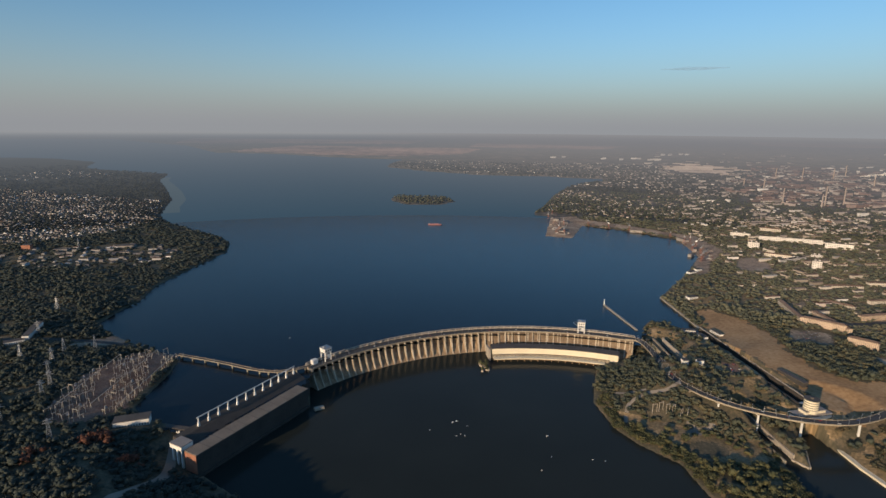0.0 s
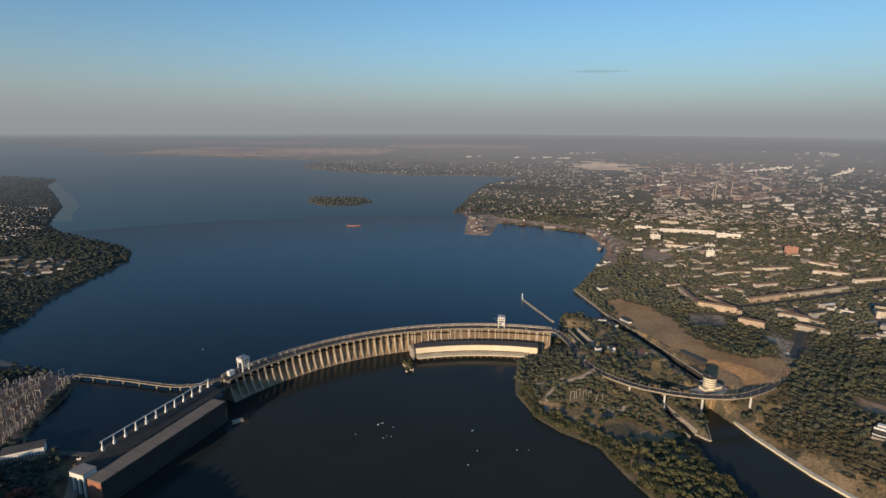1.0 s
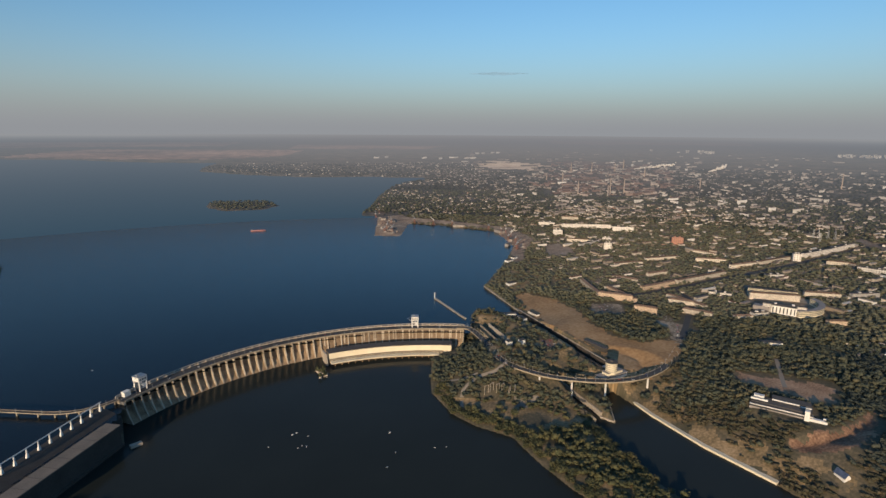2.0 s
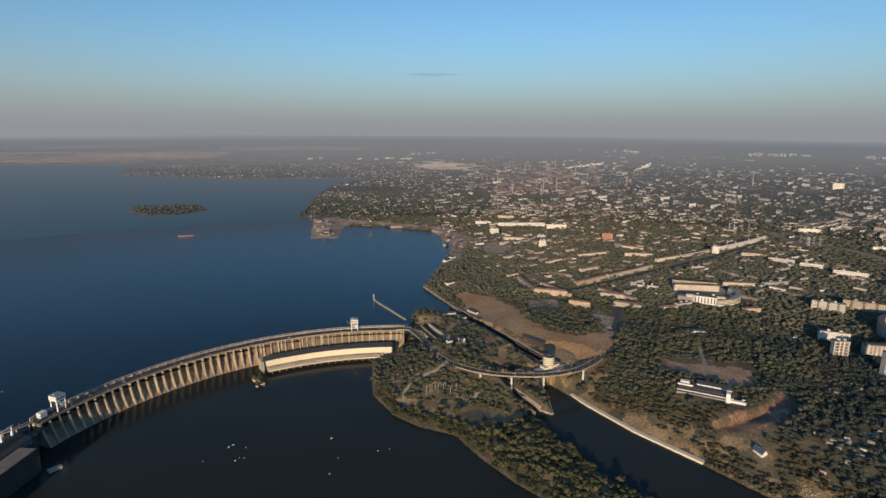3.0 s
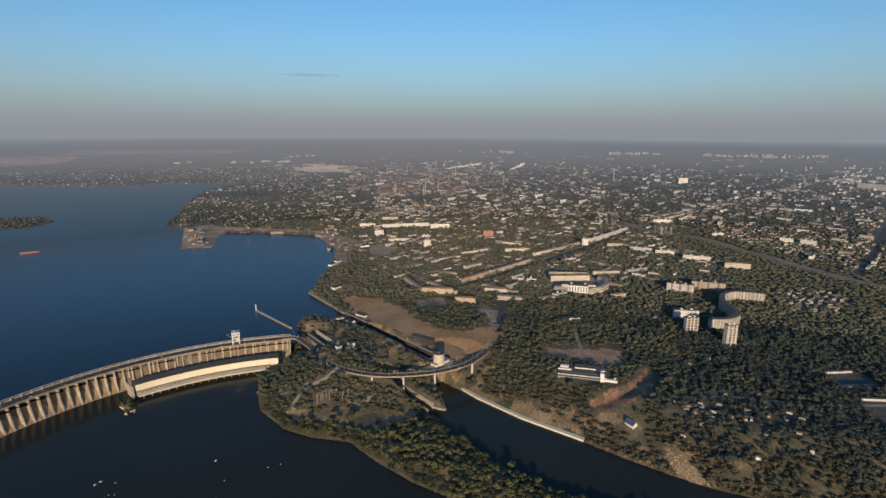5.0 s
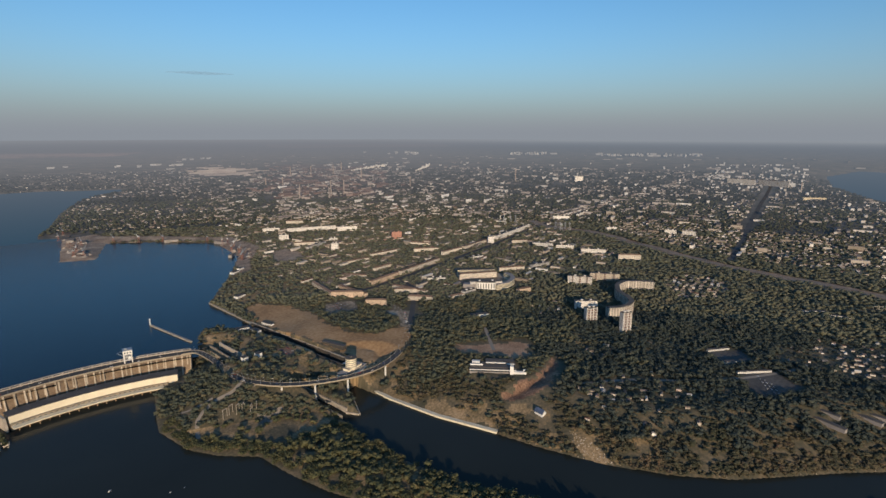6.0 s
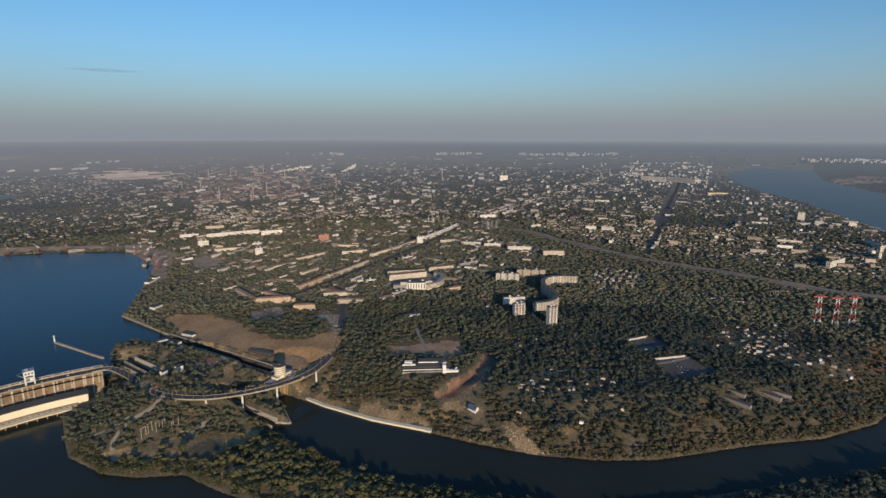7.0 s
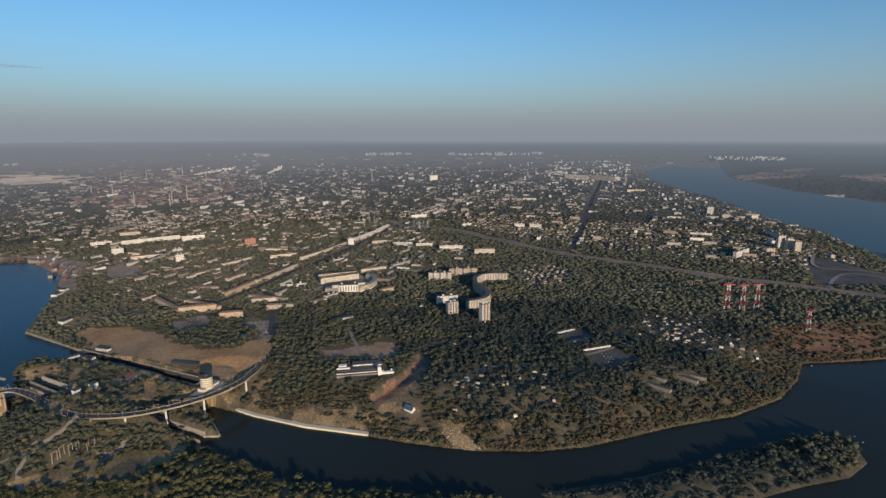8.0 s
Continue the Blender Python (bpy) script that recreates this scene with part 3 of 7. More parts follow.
def painted_haze(m, plan=False):
    """Haze painted into the backdrop: beyond 3 km the surface emits a haze colour that grows with its plan distance,
    read from the plan or from the drawn-in place.
    """
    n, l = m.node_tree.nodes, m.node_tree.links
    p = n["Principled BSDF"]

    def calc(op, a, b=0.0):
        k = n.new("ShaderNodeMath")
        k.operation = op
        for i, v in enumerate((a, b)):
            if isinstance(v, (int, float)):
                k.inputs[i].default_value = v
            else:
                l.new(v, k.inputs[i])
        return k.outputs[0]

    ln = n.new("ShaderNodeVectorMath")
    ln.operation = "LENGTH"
    haze_glow = n.new("ShaderNodeEmission")
    haze_glow.inputs["Color"].default_value = (*AIR_NEAR, 1)
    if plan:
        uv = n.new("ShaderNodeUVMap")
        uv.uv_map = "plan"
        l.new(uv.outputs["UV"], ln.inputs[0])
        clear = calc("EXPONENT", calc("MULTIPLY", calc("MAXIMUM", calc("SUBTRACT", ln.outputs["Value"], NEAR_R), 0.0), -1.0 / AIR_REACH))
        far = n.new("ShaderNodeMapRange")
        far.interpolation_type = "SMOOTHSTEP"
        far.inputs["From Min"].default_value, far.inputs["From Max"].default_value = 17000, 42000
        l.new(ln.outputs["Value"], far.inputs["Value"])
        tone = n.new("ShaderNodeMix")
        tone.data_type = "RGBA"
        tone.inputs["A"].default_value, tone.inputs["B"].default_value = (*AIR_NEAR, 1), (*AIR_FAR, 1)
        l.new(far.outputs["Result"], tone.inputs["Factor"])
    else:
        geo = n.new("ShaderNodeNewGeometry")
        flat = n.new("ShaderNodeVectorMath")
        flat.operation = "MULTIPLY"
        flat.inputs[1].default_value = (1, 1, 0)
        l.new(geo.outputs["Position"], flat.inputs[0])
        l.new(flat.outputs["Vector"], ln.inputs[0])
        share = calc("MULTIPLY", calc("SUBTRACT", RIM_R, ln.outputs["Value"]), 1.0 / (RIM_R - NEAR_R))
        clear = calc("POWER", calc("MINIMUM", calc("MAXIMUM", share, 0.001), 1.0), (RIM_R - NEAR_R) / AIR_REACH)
    # extra haze glow painted in towards the north, over the works
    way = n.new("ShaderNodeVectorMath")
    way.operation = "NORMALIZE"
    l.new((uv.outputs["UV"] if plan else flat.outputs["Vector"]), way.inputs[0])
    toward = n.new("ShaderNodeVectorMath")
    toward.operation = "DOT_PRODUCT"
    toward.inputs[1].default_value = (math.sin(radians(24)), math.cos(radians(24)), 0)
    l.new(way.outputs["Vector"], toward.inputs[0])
    north_haze = n.new("ShaderNodeMapRange")
    north_haze.interpolation_type = "SMOOTHSTEP"
    north_haze.inputs["From Min"].default_value, north_haze.inputs["From Max"].default_value = 0.80, 1.0
    l.new(toward.outputs["Value"], north_haze.inputs["Value"])
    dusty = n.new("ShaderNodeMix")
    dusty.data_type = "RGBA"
    dusty.inputs["A"].default_value, dusty.inputs["B"].default_value = (*AIR_NEAR, 1), (*HAZE_NORTH, 1)
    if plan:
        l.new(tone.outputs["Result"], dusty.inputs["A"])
    l.new(calc("MULTIPLY", north_haze.outputs["Result"], 0.6), dusty.inputs["Factor"])
    l.new(dusty.outputs["Result"], haze_glow.inputs["Color"])
    clear = calc("POWER", clear, calc("ADD", calc("MULTIPLY", north_haze.outputs["Result"], HAZE_NORTH_SHARE), 1.0))
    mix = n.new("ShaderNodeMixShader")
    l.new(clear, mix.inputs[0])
    l.new(haze_glow.outputs[0], mix.inputs[1])
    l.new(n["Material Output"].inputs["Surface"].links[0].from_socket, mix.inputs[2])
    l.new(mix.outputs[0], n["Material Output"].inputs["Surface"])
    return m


M_FAR = painted_haze(land_mat("distant_land", (0.049, 0.053, 0.047), (0.085, 0.080, 0.068), (0.166, 0.138, 0.118), 0.004), True)
M_PALE = painted_haze(land_mat("distant_quarry", (0.30, 0.23, 0.18), (0.60, 0.48, 0.38), (0.78, 0.66, 0.54), 0.0035), True)
M_FIELD = painted_haze(land_mat("distant_fields", (0.08, 0.062, 0.055), (0.23, 0.155, 0.13), (0.42, 0.29, 0.24), 0.0006), True)
M_WORKS = painted_haze(land_mat("distant_works_ground", (0.060, 0.046, 0.041), (0.100, 0.072, 0.062), (0.17, 0.125, 0.105), 0.004), True)
M_WOODS = painted_haze(land_mat("distant_forest", (0.018, 0.025, 0.022), (0.028, 0.034, 0.028), (0.045, 0.048, 0.040), 0.0022), True)
FAR_WORKS = [(1930, 3615), (2581, 3223), (3400, 3900), (5299, 6368), (4371, 7788), (2900, 5200)]
FAR_QUARRY = [(2429, 5950), (2598, 6547), (2900, 7000), (3131, 7567), (3468, 7561), (3587, 6696), (3122, 6050)]
FAR_FIELDS = [[(-4000, 10300), (-2000, 9300), (-700, 9000), (300, 9800), (900, 12500), (-3500, 13500)], [(600, 13500), (3500, 12500), (5000, 15000), (1000, 16500)],
              [(-7000, 14500), (-1000, 15500), (-500, 20000), (-9000, 20000)], [(9500, 17000), (15000, 14000), (19000, 18000), (12000, 22000)]]
SOUTH_BANK = [(4100, -1500), (5108, -921), (5841, -364), (7242, 178), (9192, 351), (15000, 800), (15000, -4000), (4000, -3000)]
SANDY_FIELDS = [[(6750, 90), (7560, 0), (7700, -620), (6900, -480)], [(7500, -900), (8300, -1500), (6650, -1250), (6850, -980)], [(8200, -300), (8850, -720), (8350, -850), (7900, -500)]]


def far_south(x, y):
    return polygon_inside(x, y, SOUTH_BANK)


fqx, fqy = fx[fquads].mean(1), fy[fquads].mean(1)
fzone = np.zeros(len(fquads), int)
fzone[(fqx < -900) & (fqy < 8200)] = 4
fzone[(far_south(fqx, fqy))] = 4
fzone[polygon_inside(fqx + 300 * ripple(fqx, fqy, 260, 43), fqy + 300 * ripple(fqx, fqy, 230, 44), FAR_WORKS) & (ripple(fqx, fqy, 150, 45) > -0.3)] = 3
fzone[polygon_inside(fqx + 260 * ripple(fqx, fqy, 160, 41), fqy + 500 * ripple(fqx, fqy, 230, 42), FAR_QUARRY)] = 1
far_shore = polygon_signed(fqx, fqy, FAR_RIVER)
fzone[(far_shore < 46) & (fqx < 5600) & (fqy > -700)] = 1
for ring in FAR_FIELDS:
    fzone[polygon_inside(fqx, fqy, ring)] = 2
for ring in SANDY_FIELDS:
    fzone[polygon_inside(fqx, fqy + 120 * ripple(fqx, fqy, 300, 71), ring)] = 2
far_land = new("backdrop_land", mesh_arrays("backdrop_land", fv, fquads.ravel(), 4, [M_FAR, M_PALE, M_FIELD, M_WORKS, M_WOODS], fzone, True, np.stack([fx, fy], 1)))
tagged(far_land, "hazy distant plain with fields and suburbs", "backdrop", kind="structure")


def water_sheet(name, level, ring, mat, label, rs, kind_word="water"):
    az = bearings[::2]
    x, y = polar(rs, az)
    q = ring_quads(len(rs), len(az))
    if ring:
        ins = polygon_signed(x, y, ring) < 8
        q = q[ins[q].any(1)]
    used, inv = np.unique(q, return_inverse=True)
    v = np.stack(folded(x[used], y[used], np.full(len(used), level)), 1)
    ob = new(name, mesh_arrays(name, v, inv.reshape(-1), 4, mat, None, True, np.stack([x[used], y[used]], 1)))
    return tagged(ob, label, kind_word, kind="structure")


RIVER_SHEET = RIVER[:27] + [(700, 1300), (700, 800)] + RIVER[51:]
near_rings = np.concatenate([radii[::2], [NEAR_R]]) if radii[::2][-1] < NEAR_R else radii[::2]
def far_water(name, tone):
    """Distant water: the sky's reflection painted in as an even emission, then the painted haze."""
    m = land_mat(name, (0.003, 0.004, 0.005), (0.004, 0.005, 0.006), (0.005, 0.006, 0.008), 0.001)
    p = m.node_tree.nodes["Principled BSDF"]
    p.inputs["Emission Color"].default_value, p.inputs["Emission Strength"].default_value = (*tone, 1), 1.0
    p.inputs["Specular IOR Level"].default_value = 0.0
    return painted_haze(m, True)


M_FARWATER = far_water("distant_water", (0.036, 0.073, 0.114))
water_sheet("water_reservoir", 35.0, RESERVOIR, M_UP, "calm blue reservoir water above the dam", near_rings)
water_sheet("water_river", 0.0, RIVER_SHEET, M_DN, "dark still river water below the dam", near_rings)
water_sheet("water_river_bend", 0.0, FAR_RIVER, M_UP, "blue river water beyond the town", near_rings)
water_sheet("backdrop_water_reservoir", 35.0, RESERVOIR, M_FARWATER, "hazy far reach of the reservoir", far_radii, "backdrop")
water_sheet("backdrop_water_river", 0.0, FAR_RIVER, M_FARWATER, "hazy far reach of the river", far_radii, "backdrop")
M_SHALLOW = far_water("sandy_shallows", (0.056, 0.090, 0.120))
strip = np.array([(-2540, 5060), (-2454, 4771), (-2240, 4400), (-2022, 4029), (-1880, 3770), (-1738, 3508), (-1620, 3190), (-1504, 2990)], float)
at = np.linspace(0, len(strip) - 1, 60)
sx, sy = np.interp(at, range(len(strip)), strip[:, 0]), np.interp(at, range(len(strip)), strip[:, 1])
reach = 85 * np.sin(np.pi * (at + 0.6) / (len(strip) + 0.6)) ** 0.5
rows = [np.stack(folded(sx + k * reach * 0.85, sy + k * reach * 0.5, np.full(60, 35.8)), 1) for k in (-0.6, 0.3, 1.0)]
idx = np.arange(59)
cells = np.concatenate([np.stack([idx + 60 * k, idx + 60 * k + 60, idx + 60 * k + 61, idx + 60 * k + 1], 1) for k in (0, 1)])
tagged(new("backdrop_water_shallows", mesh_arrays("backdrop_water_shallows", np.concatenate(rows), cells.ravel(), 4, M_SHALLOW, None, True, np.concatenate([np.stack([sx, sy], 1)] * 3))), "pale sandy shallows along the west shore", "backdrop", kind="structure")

# ============ the arched dam ============
STEP = (DAM_A1 - DAM_A0) / BAYS
dam = thing("dam", "long curved concrete gravity dam with spillway bays", "dam")
part("spillway", Solid().arc([(9, -4), (9, 20), (3, 22.5), (-4, 21), (-11, 13.5), (-18, 5.5), (-25, 0.8), (-33, -4)], DAM_A0, DAM_A1, 94), M_SPILL, dam, "sloping stained spillway face")
part("deck", Solid().arc([(10, 39.6), (10, 42), (-11, 42), (-11, 39.6)], DAM_A0, DAM_A1, 94), M_ASPH, dam, "asphalt roadway on the crest")
part("cornice", Solid().arc([(-11.2, 40.2), (-11.2, 43.1), (-12.4, 43.1), (-12.4, 40.2)], DAM_A0, DAM_A1, 94), M_CONC_D, dam, "concrete parapet of the roadway")
part("rail_beam", Solid().arc([(10.8, 46.8), (10.8, 47.8), (8.8, 47.8), (8.8, 46.8)], DAM_A0, DAM_A1, 94), M_CONC, dam, "pale crane rail beam")


part("crest_wall", Solid().arc([(10.9, 42), (10.9, 44.4), (10.1, 44.4), (10.1, 42)], DAM_A0, DAM_A1, 94), M_CONC, dam, "pale upstream crest wall")
part("back_wall", Solid().arc([(-2, 0), (-2, 38.5), (-9, 38.5), (-11, 26), (-15, 12), (-16, 0)], -8.6, DAM_A1, 40), M_BACK, dam, "brown stained wall behind the powerhouse")
for i in range(15):
    b = -8.0 + (DAM_A1 + 7.4) * i / 14
    part("pilaster", Solid().arc([(-8.6, 20), (-8.6, 38.6), (-11.4, 38.6), (-13.6, 24), (-14.6, 20)], b - 0.13, b + 0.13, 1), M_PIER, dam)


def radial_frame(bearing):
    """A pose at the arch: x along the crest, y upstream."""
    x, y = arc_point(bearing)
    return pose(x, y, 0, 0, 0, -bearing)


def flat_slab(profile, thick):
    s = Solid()
    n = len(profile)
    v = [(-thick / 2, o, z) for o, z in profile] + [(thick / 2, o, z) for o, z in profile]
    f = [(i, (i + 1) % n, n + (i + 1) % n, n + i) for i in range(n)] + [tuple(range(n - 1, -1, -1)), tuple(range(n, 2 * n))]
    return s.add(v, f)


pier_me = flat_slab([(11, -4), (11, 39.8), (-10.8, 39.8), (-12.6, 34), (-14.5, 26), (-18, 16), (-23.5, 6), (-28, -4)], 2.6).mesh("pier", M_PIER)
column_me = flat_slab([(10.5, 42), (10.5, 46.6), (8, 46.6), (8, 42)], 2.2).mesh("column", M_CONC)
# dark slab standing proud of the wall, coloured like a shaded niche
dark_panel_me = flat_slab([(-6, 33), (-6, 37.2), (-10.4, 37.2), (-10.6, 33)], 8.0).mesh("recess", M_GATE)
gate_me = flat_slab([(-3.0, 19.0), (-3.0, 39.4), (-5.2, 39.4), (-6.6, 19.0)], 12.6).mesh("gate", M_SHUTTER)
for i in range(BAYS + 1):
    for nm, me in (("pier", pier_me), ("column", column_me)):
        o = new(nm, me)
        o.parent, o.matrix_basis = dam, radial_frame(DAM_A0 + STEP * i)
    if i < BAYS and DAM_A0 + STEP * i > -8.4:
        o = new("recess", dark_panel_me)
        o.parent, o.matrix_basis = dam, radial_frame(DAM_A0 + STEP * (i + 0.5))
    if i < BAYS:
        o = new("gate", gate_me)
        o.parent, o.matrix_basis = dam, radial_frame(DAM_A0 + STEP * (i + 0.5))


def gantry_crane(bearing, label):
    x, y = arc_point(bearing, 2)
    c = thing("gantry_crane", label, "crane", (x, y, 42), "cranes on the dam")
    fr = lambda a, b, z: tuple(pose(x, y, 0, 0, 0, -bearing) @ Vector((a, b, z)))
    for a in (-7, 7):
        for b in (-6, 8):
            part("leg", Solid().bar(fr(a, b, 42), fr(a, b, 66), 2.0, 1.8), M_WHITE, c)
    for b in (-6, 8):
        for z0, z1 in ((46, 54), (54, 61)):
            part("brace", Solid().bar(fr(-7, b, z0), fr(7, b, z1), 0.9), M_STEEL, c)
            part("brace", Solid().bar(fr(7, b, z0), fr(-7, b, z1), 0.9), M_STEEL, c)
    for z in (48, 55):
        part("tie_beam", Solid().bar(fr(-7, -6, z), fr(7, -6, z), 1.3), M_WHITE, c)
    house = part("machine_house", Solid().box(*fr(0, 1, 62)[:2], 60.5, 17, 17, 8.5, -bearing), M_WHITE, c)
    part("cabin", Solid().box(*fr(3, -5, 0)[:2], 50, 5, 4, 4.5, -bearing), M_WHITE, c)
    part("roof", Solid().box(*fr(0, 1, 0)[:2], 69, 18, 18, 0.8, -bearing).box(*fr(-3, 2, 0)[:2], 69.8, 5, 5, 2.2, -bearing), M_STEEL, house)
    for a in (-5, 0, 5):
        part("window", Solid().box(*fr(a, -7.6, 0)[:2], 63, 3, 0.4, 3, -bearing), M_GLASS, house)
    part("jib", Solid().bar(fr(-7, -2, 56), fr(-19, -4, 66), 0.9, 0.5).bar(fr(-19, -4, 66), fr(-6, 0, 68), 0.3), M_STEEL, c)
    return c


gantry_crane(-46.9, "pale steel gantry crane on the dam crest")
gantry_crane(13.5, "white gantry crane with raised jib on the crest")
s = Solid().box(*arc_point(-49.6, 5), 42, 12, 9, 9, 49.6)
single("crest_hut", s, M_WHITE, "small white operator hut at the dam end", "hut")

# ---- curved powerhouse at the foot of the dam ----
ph2 = thing("powerhouse", "long curved cream powerhouse below the dam", "powerhouse")
P0, P1 = -8.6, 22.6
part("base", Solid().arc([(-38, -4), (-38, 6), (-78, 6), (-78, -4)], P0, P1 - 2, 40), M_SPILL, ph2, "stained concrete base")
part("apron", Solid().arc([(-77, 6.6), (-77, 8.2), (-90, 8.2), (-90, 6.6)], P0, P1 - 3, 40), M_CREAM, ph2, "overhanging deck edge")
for i in range(16):
    b = P0 + 1 + (P1 - P0 - 5) * i / 15
    part("deck_post", Solid().bar((*arc_point(b, -86), -3), (*arc_point(b, -86), 6.7), 1.6, 1.2), M_SPILL, ph2)
part("hall", Solid().arc([(-46, 6), (-46, 24), (-70, 24), (-70, 6)], P0, P1, 40), M_CREAM, ph2, "sunlit cream plaster wall")
part("roof", Solid().arc([(-45, 24), (-45, 25.4), (-71, 25.4), (-71, 24)], P0 - 0.1, P1 + 0.1, 40), M_ROOF_D, ph2, "dark flat roof")
gallery = part("gallery", Solid().arc([(-70, 6), (-70, 11), (-77, 11), (-77, 6)], P0, P1 - 2, 40), M_CONC_D, ph2)
for i in range(30):
    b = P0 + 1 + (P1 - P0 - 3) * i / 29
    x, y = arc_point(b, -77.1)
    part("window", Solid().box(x, y, 7.2, 3.4, 0.4, 2.6, -b), M_GLASS, gallery)
part("end_wall", Solid().arc([(-44, -3), (-44, 24), (-71, 24), (-78, 5), (-78, -3)], P0 - 0.9, P0 - 0.5, 1), M_CONC, ph2)

# ---- straight powerhouse on the west bank ----
U1 = Vector((109, 208)).normalized()
V1 = Vector((-U1.y, U1.x))
A1 = Vector((-366, 724))


def on_ph1(u, v):
    p = A1 + U1 * u + V1 * v
    return p.x, p.y


def ph1_ring(u0, u1, v0, v1):
    return [on_ph1(u0, v0), on_ph1(u1, v0), on_ph1(u1, v1), on_ph1(u0, v1)]


M_TAN = surface("tan_roof_panels", (0.15, 0.125, 0.10), (0.235, 0.195, 0.155), 0.9, 0.05, 0.6)
# near-black: the shade on hall and lock walls is put into this colour
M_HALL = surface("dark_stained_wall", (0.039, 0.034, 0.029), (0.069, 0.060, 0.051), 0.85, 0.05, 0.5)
ph1 = thing("turbine_hall", "long shaded turbine hall with pale flat roof", "powerhouse")
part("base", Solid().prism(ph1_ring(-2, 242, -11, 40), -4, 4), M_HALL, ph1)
part("wall", Solid().prism(ph1_ring(0, 240, -8, 17), 4, 36.6), M_HALL, ph1, "dark wall with shade put into its colour")
part("end_facade", Solid().prism(ph1_ring(-1.2, -0.1, -7.8, 16.8), 6, 36.4), M_BRICK, ph1, "red brick end facade")
hall_roof = part("roof", Solid().prism(ph1_ring(-0.8, 240.8, -8.8, 17.8), 36.6, 38), M_TAN, ph1, "pale flat roof slab")
for i in range(1, 10):
    part("roof_joint", Solid().prism(ph1_ring(i * 24 - 0.25, i * 24 + 0.25, -8.9, 17.9), 38, 38.2), M_ROOF_D, hall_roof)
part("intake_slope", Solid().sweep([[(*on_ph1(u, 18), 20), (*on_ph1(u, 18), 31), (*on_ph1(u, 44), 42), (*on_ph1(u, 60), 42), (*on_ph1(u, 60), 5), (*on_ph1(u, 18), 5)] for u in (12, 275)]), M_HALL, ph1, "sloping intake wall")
comb = thing("intake_gantry", "row of concrete portal posts joined by a beam", "gantry")
for i in range(12):
    u = 52 + i * 19.6
    part("post", Solid().sweep([[(*on_ph1(u - w, 51 - w), z), (*on_ph1(u + w, 51 - w), z), (*on_ph1(u + w, 51 + w), z), (*on_ph1(u - w, 51 + w), z)] for w, z in ((1.8, 42), (1.4, 47), (0.8, 49), (0.7, 56.5))]), M_WHITE, comb)
part("beam", Solid().prism(ph1_ring(49, 271, 50.3, 51.7), 56.5, 57.5), M_WHITE, comb)
PIER_HEAD = (-226.0, 926.0)
single("concrete_pier", Solid().box(PIER_HEAD[0], PIER_HEAD[1], -3, 18, 8, 7.5, 28), M_CONC, "pale concrete pier head in the river", "pier")

portal = thing("end_building", "white end building with tall portal openings", "building")
for u, v in ((0, 24), (0, 34), (0, 44), (14, 24), (14, 44)):
    part("pillar", Solid().box(*on_ph1(u, v), 4, 3, 3, 32, 62), M_WHITE, portal)
part("top", Solid().prism(ph1_ring(-3, 17, 21, 47), 36, 43), M_WHITE, portal)
part("roof", Solid().prism(ph1_ring(-3.6, 17.6, 20.4, 47.6), 43, 44), M_ROOF_G, portal)

# ---- curved bridge over the forebay ----
fb = thing("forebay_bridge", "slender concrete bridge across the forebay", "bridge")
BR = [(-552, 1072), (-500, 1054), (-437, 1031), (-369, 1003), (-330, 995), (-295, 1003), (-268, 1022)]


def smooth_line(pts, n):
    """A Catmull-Rom line through the points."""
    out = []
    for i in range(len(pts) - 1):
        p0, p1, p2, p3 = (Vector(pts[max(i - 1, 0)]), Vector(pts[i]), Vector(pts[i + 1]), Vector(pts[min(i + 2, len(pts) - 1)]))
        for k in range(n):
            t = k / n
            out.append(0.5 * (2 * p1 + (p2 - p0) * t + (2 * p0 - 5 * p1 + 4 * p2 - p3) * t * t + (3 * p1 - p0 - 3 * p2 + p3) * t ** 3))
    out.append(Vector(pts[-1]))
    return out


def ribbon(line, half0, half1, z0, z1):
    """A strip of solid deck from half0 to half1 beside the line; heights may be numbers or functions of the length share."""
    rows = []
    for i, p in enumerate(line):
        d = (line[min(i + 1, len(line) - 1)] - line[max(i - 1, 0)]).normalized()
        nrm = Vector((-d.y, d.x))
        k = i / (len(line) - 1)
        a, b = (z0(k) if callable(z0) else z0), (z1(k) if callable(z1) else z1)
        q0, q1 = p + nrm * half0, p + nrm * half1
        rows.append([(q0.x, q0.y, a), (q1.x, q1.y, a), (q1.x, q1.y, b), (q0.x, q0.y, b)])
    return Solid().sweep(rows)


br_line = smooth_line(BR, 8)
part("deck", ribbon(br_line, -3.4, 3.4, 41.2, 42), M_ASPH, fb)
part("parapet", ribbon(br_line, -3.8, -3.4, 41.0, 42.8), M_CONC_D, fb)
part("parapet", ribbon(br_line, 3.4, 3.8, 41.0, 42.8), M_CONC_D, fb)
for p in br_line[2::4]:
    part("pier", Solid().box(p.x, p.y, 25, 2, 6, 16.2, 0), M_CONC_D, fb)
for p in br_line[3::5]:
    part("lamp_post", Solid().bar((p.x, p.y - 3.6, 42), (p.x, p.y - 3.6, 50), 0.5, 0.3), M_STEEL, fb)

# ============ locks, the jetty and the sweeping road bridge ============
def strip_wall(p, q, w, z0, z1):
    p, q = Vector(p), Vector(q)
    return ribbon([p, p.lerp(q, 0.5), q], -w / 2, w / 2, z0, z1)


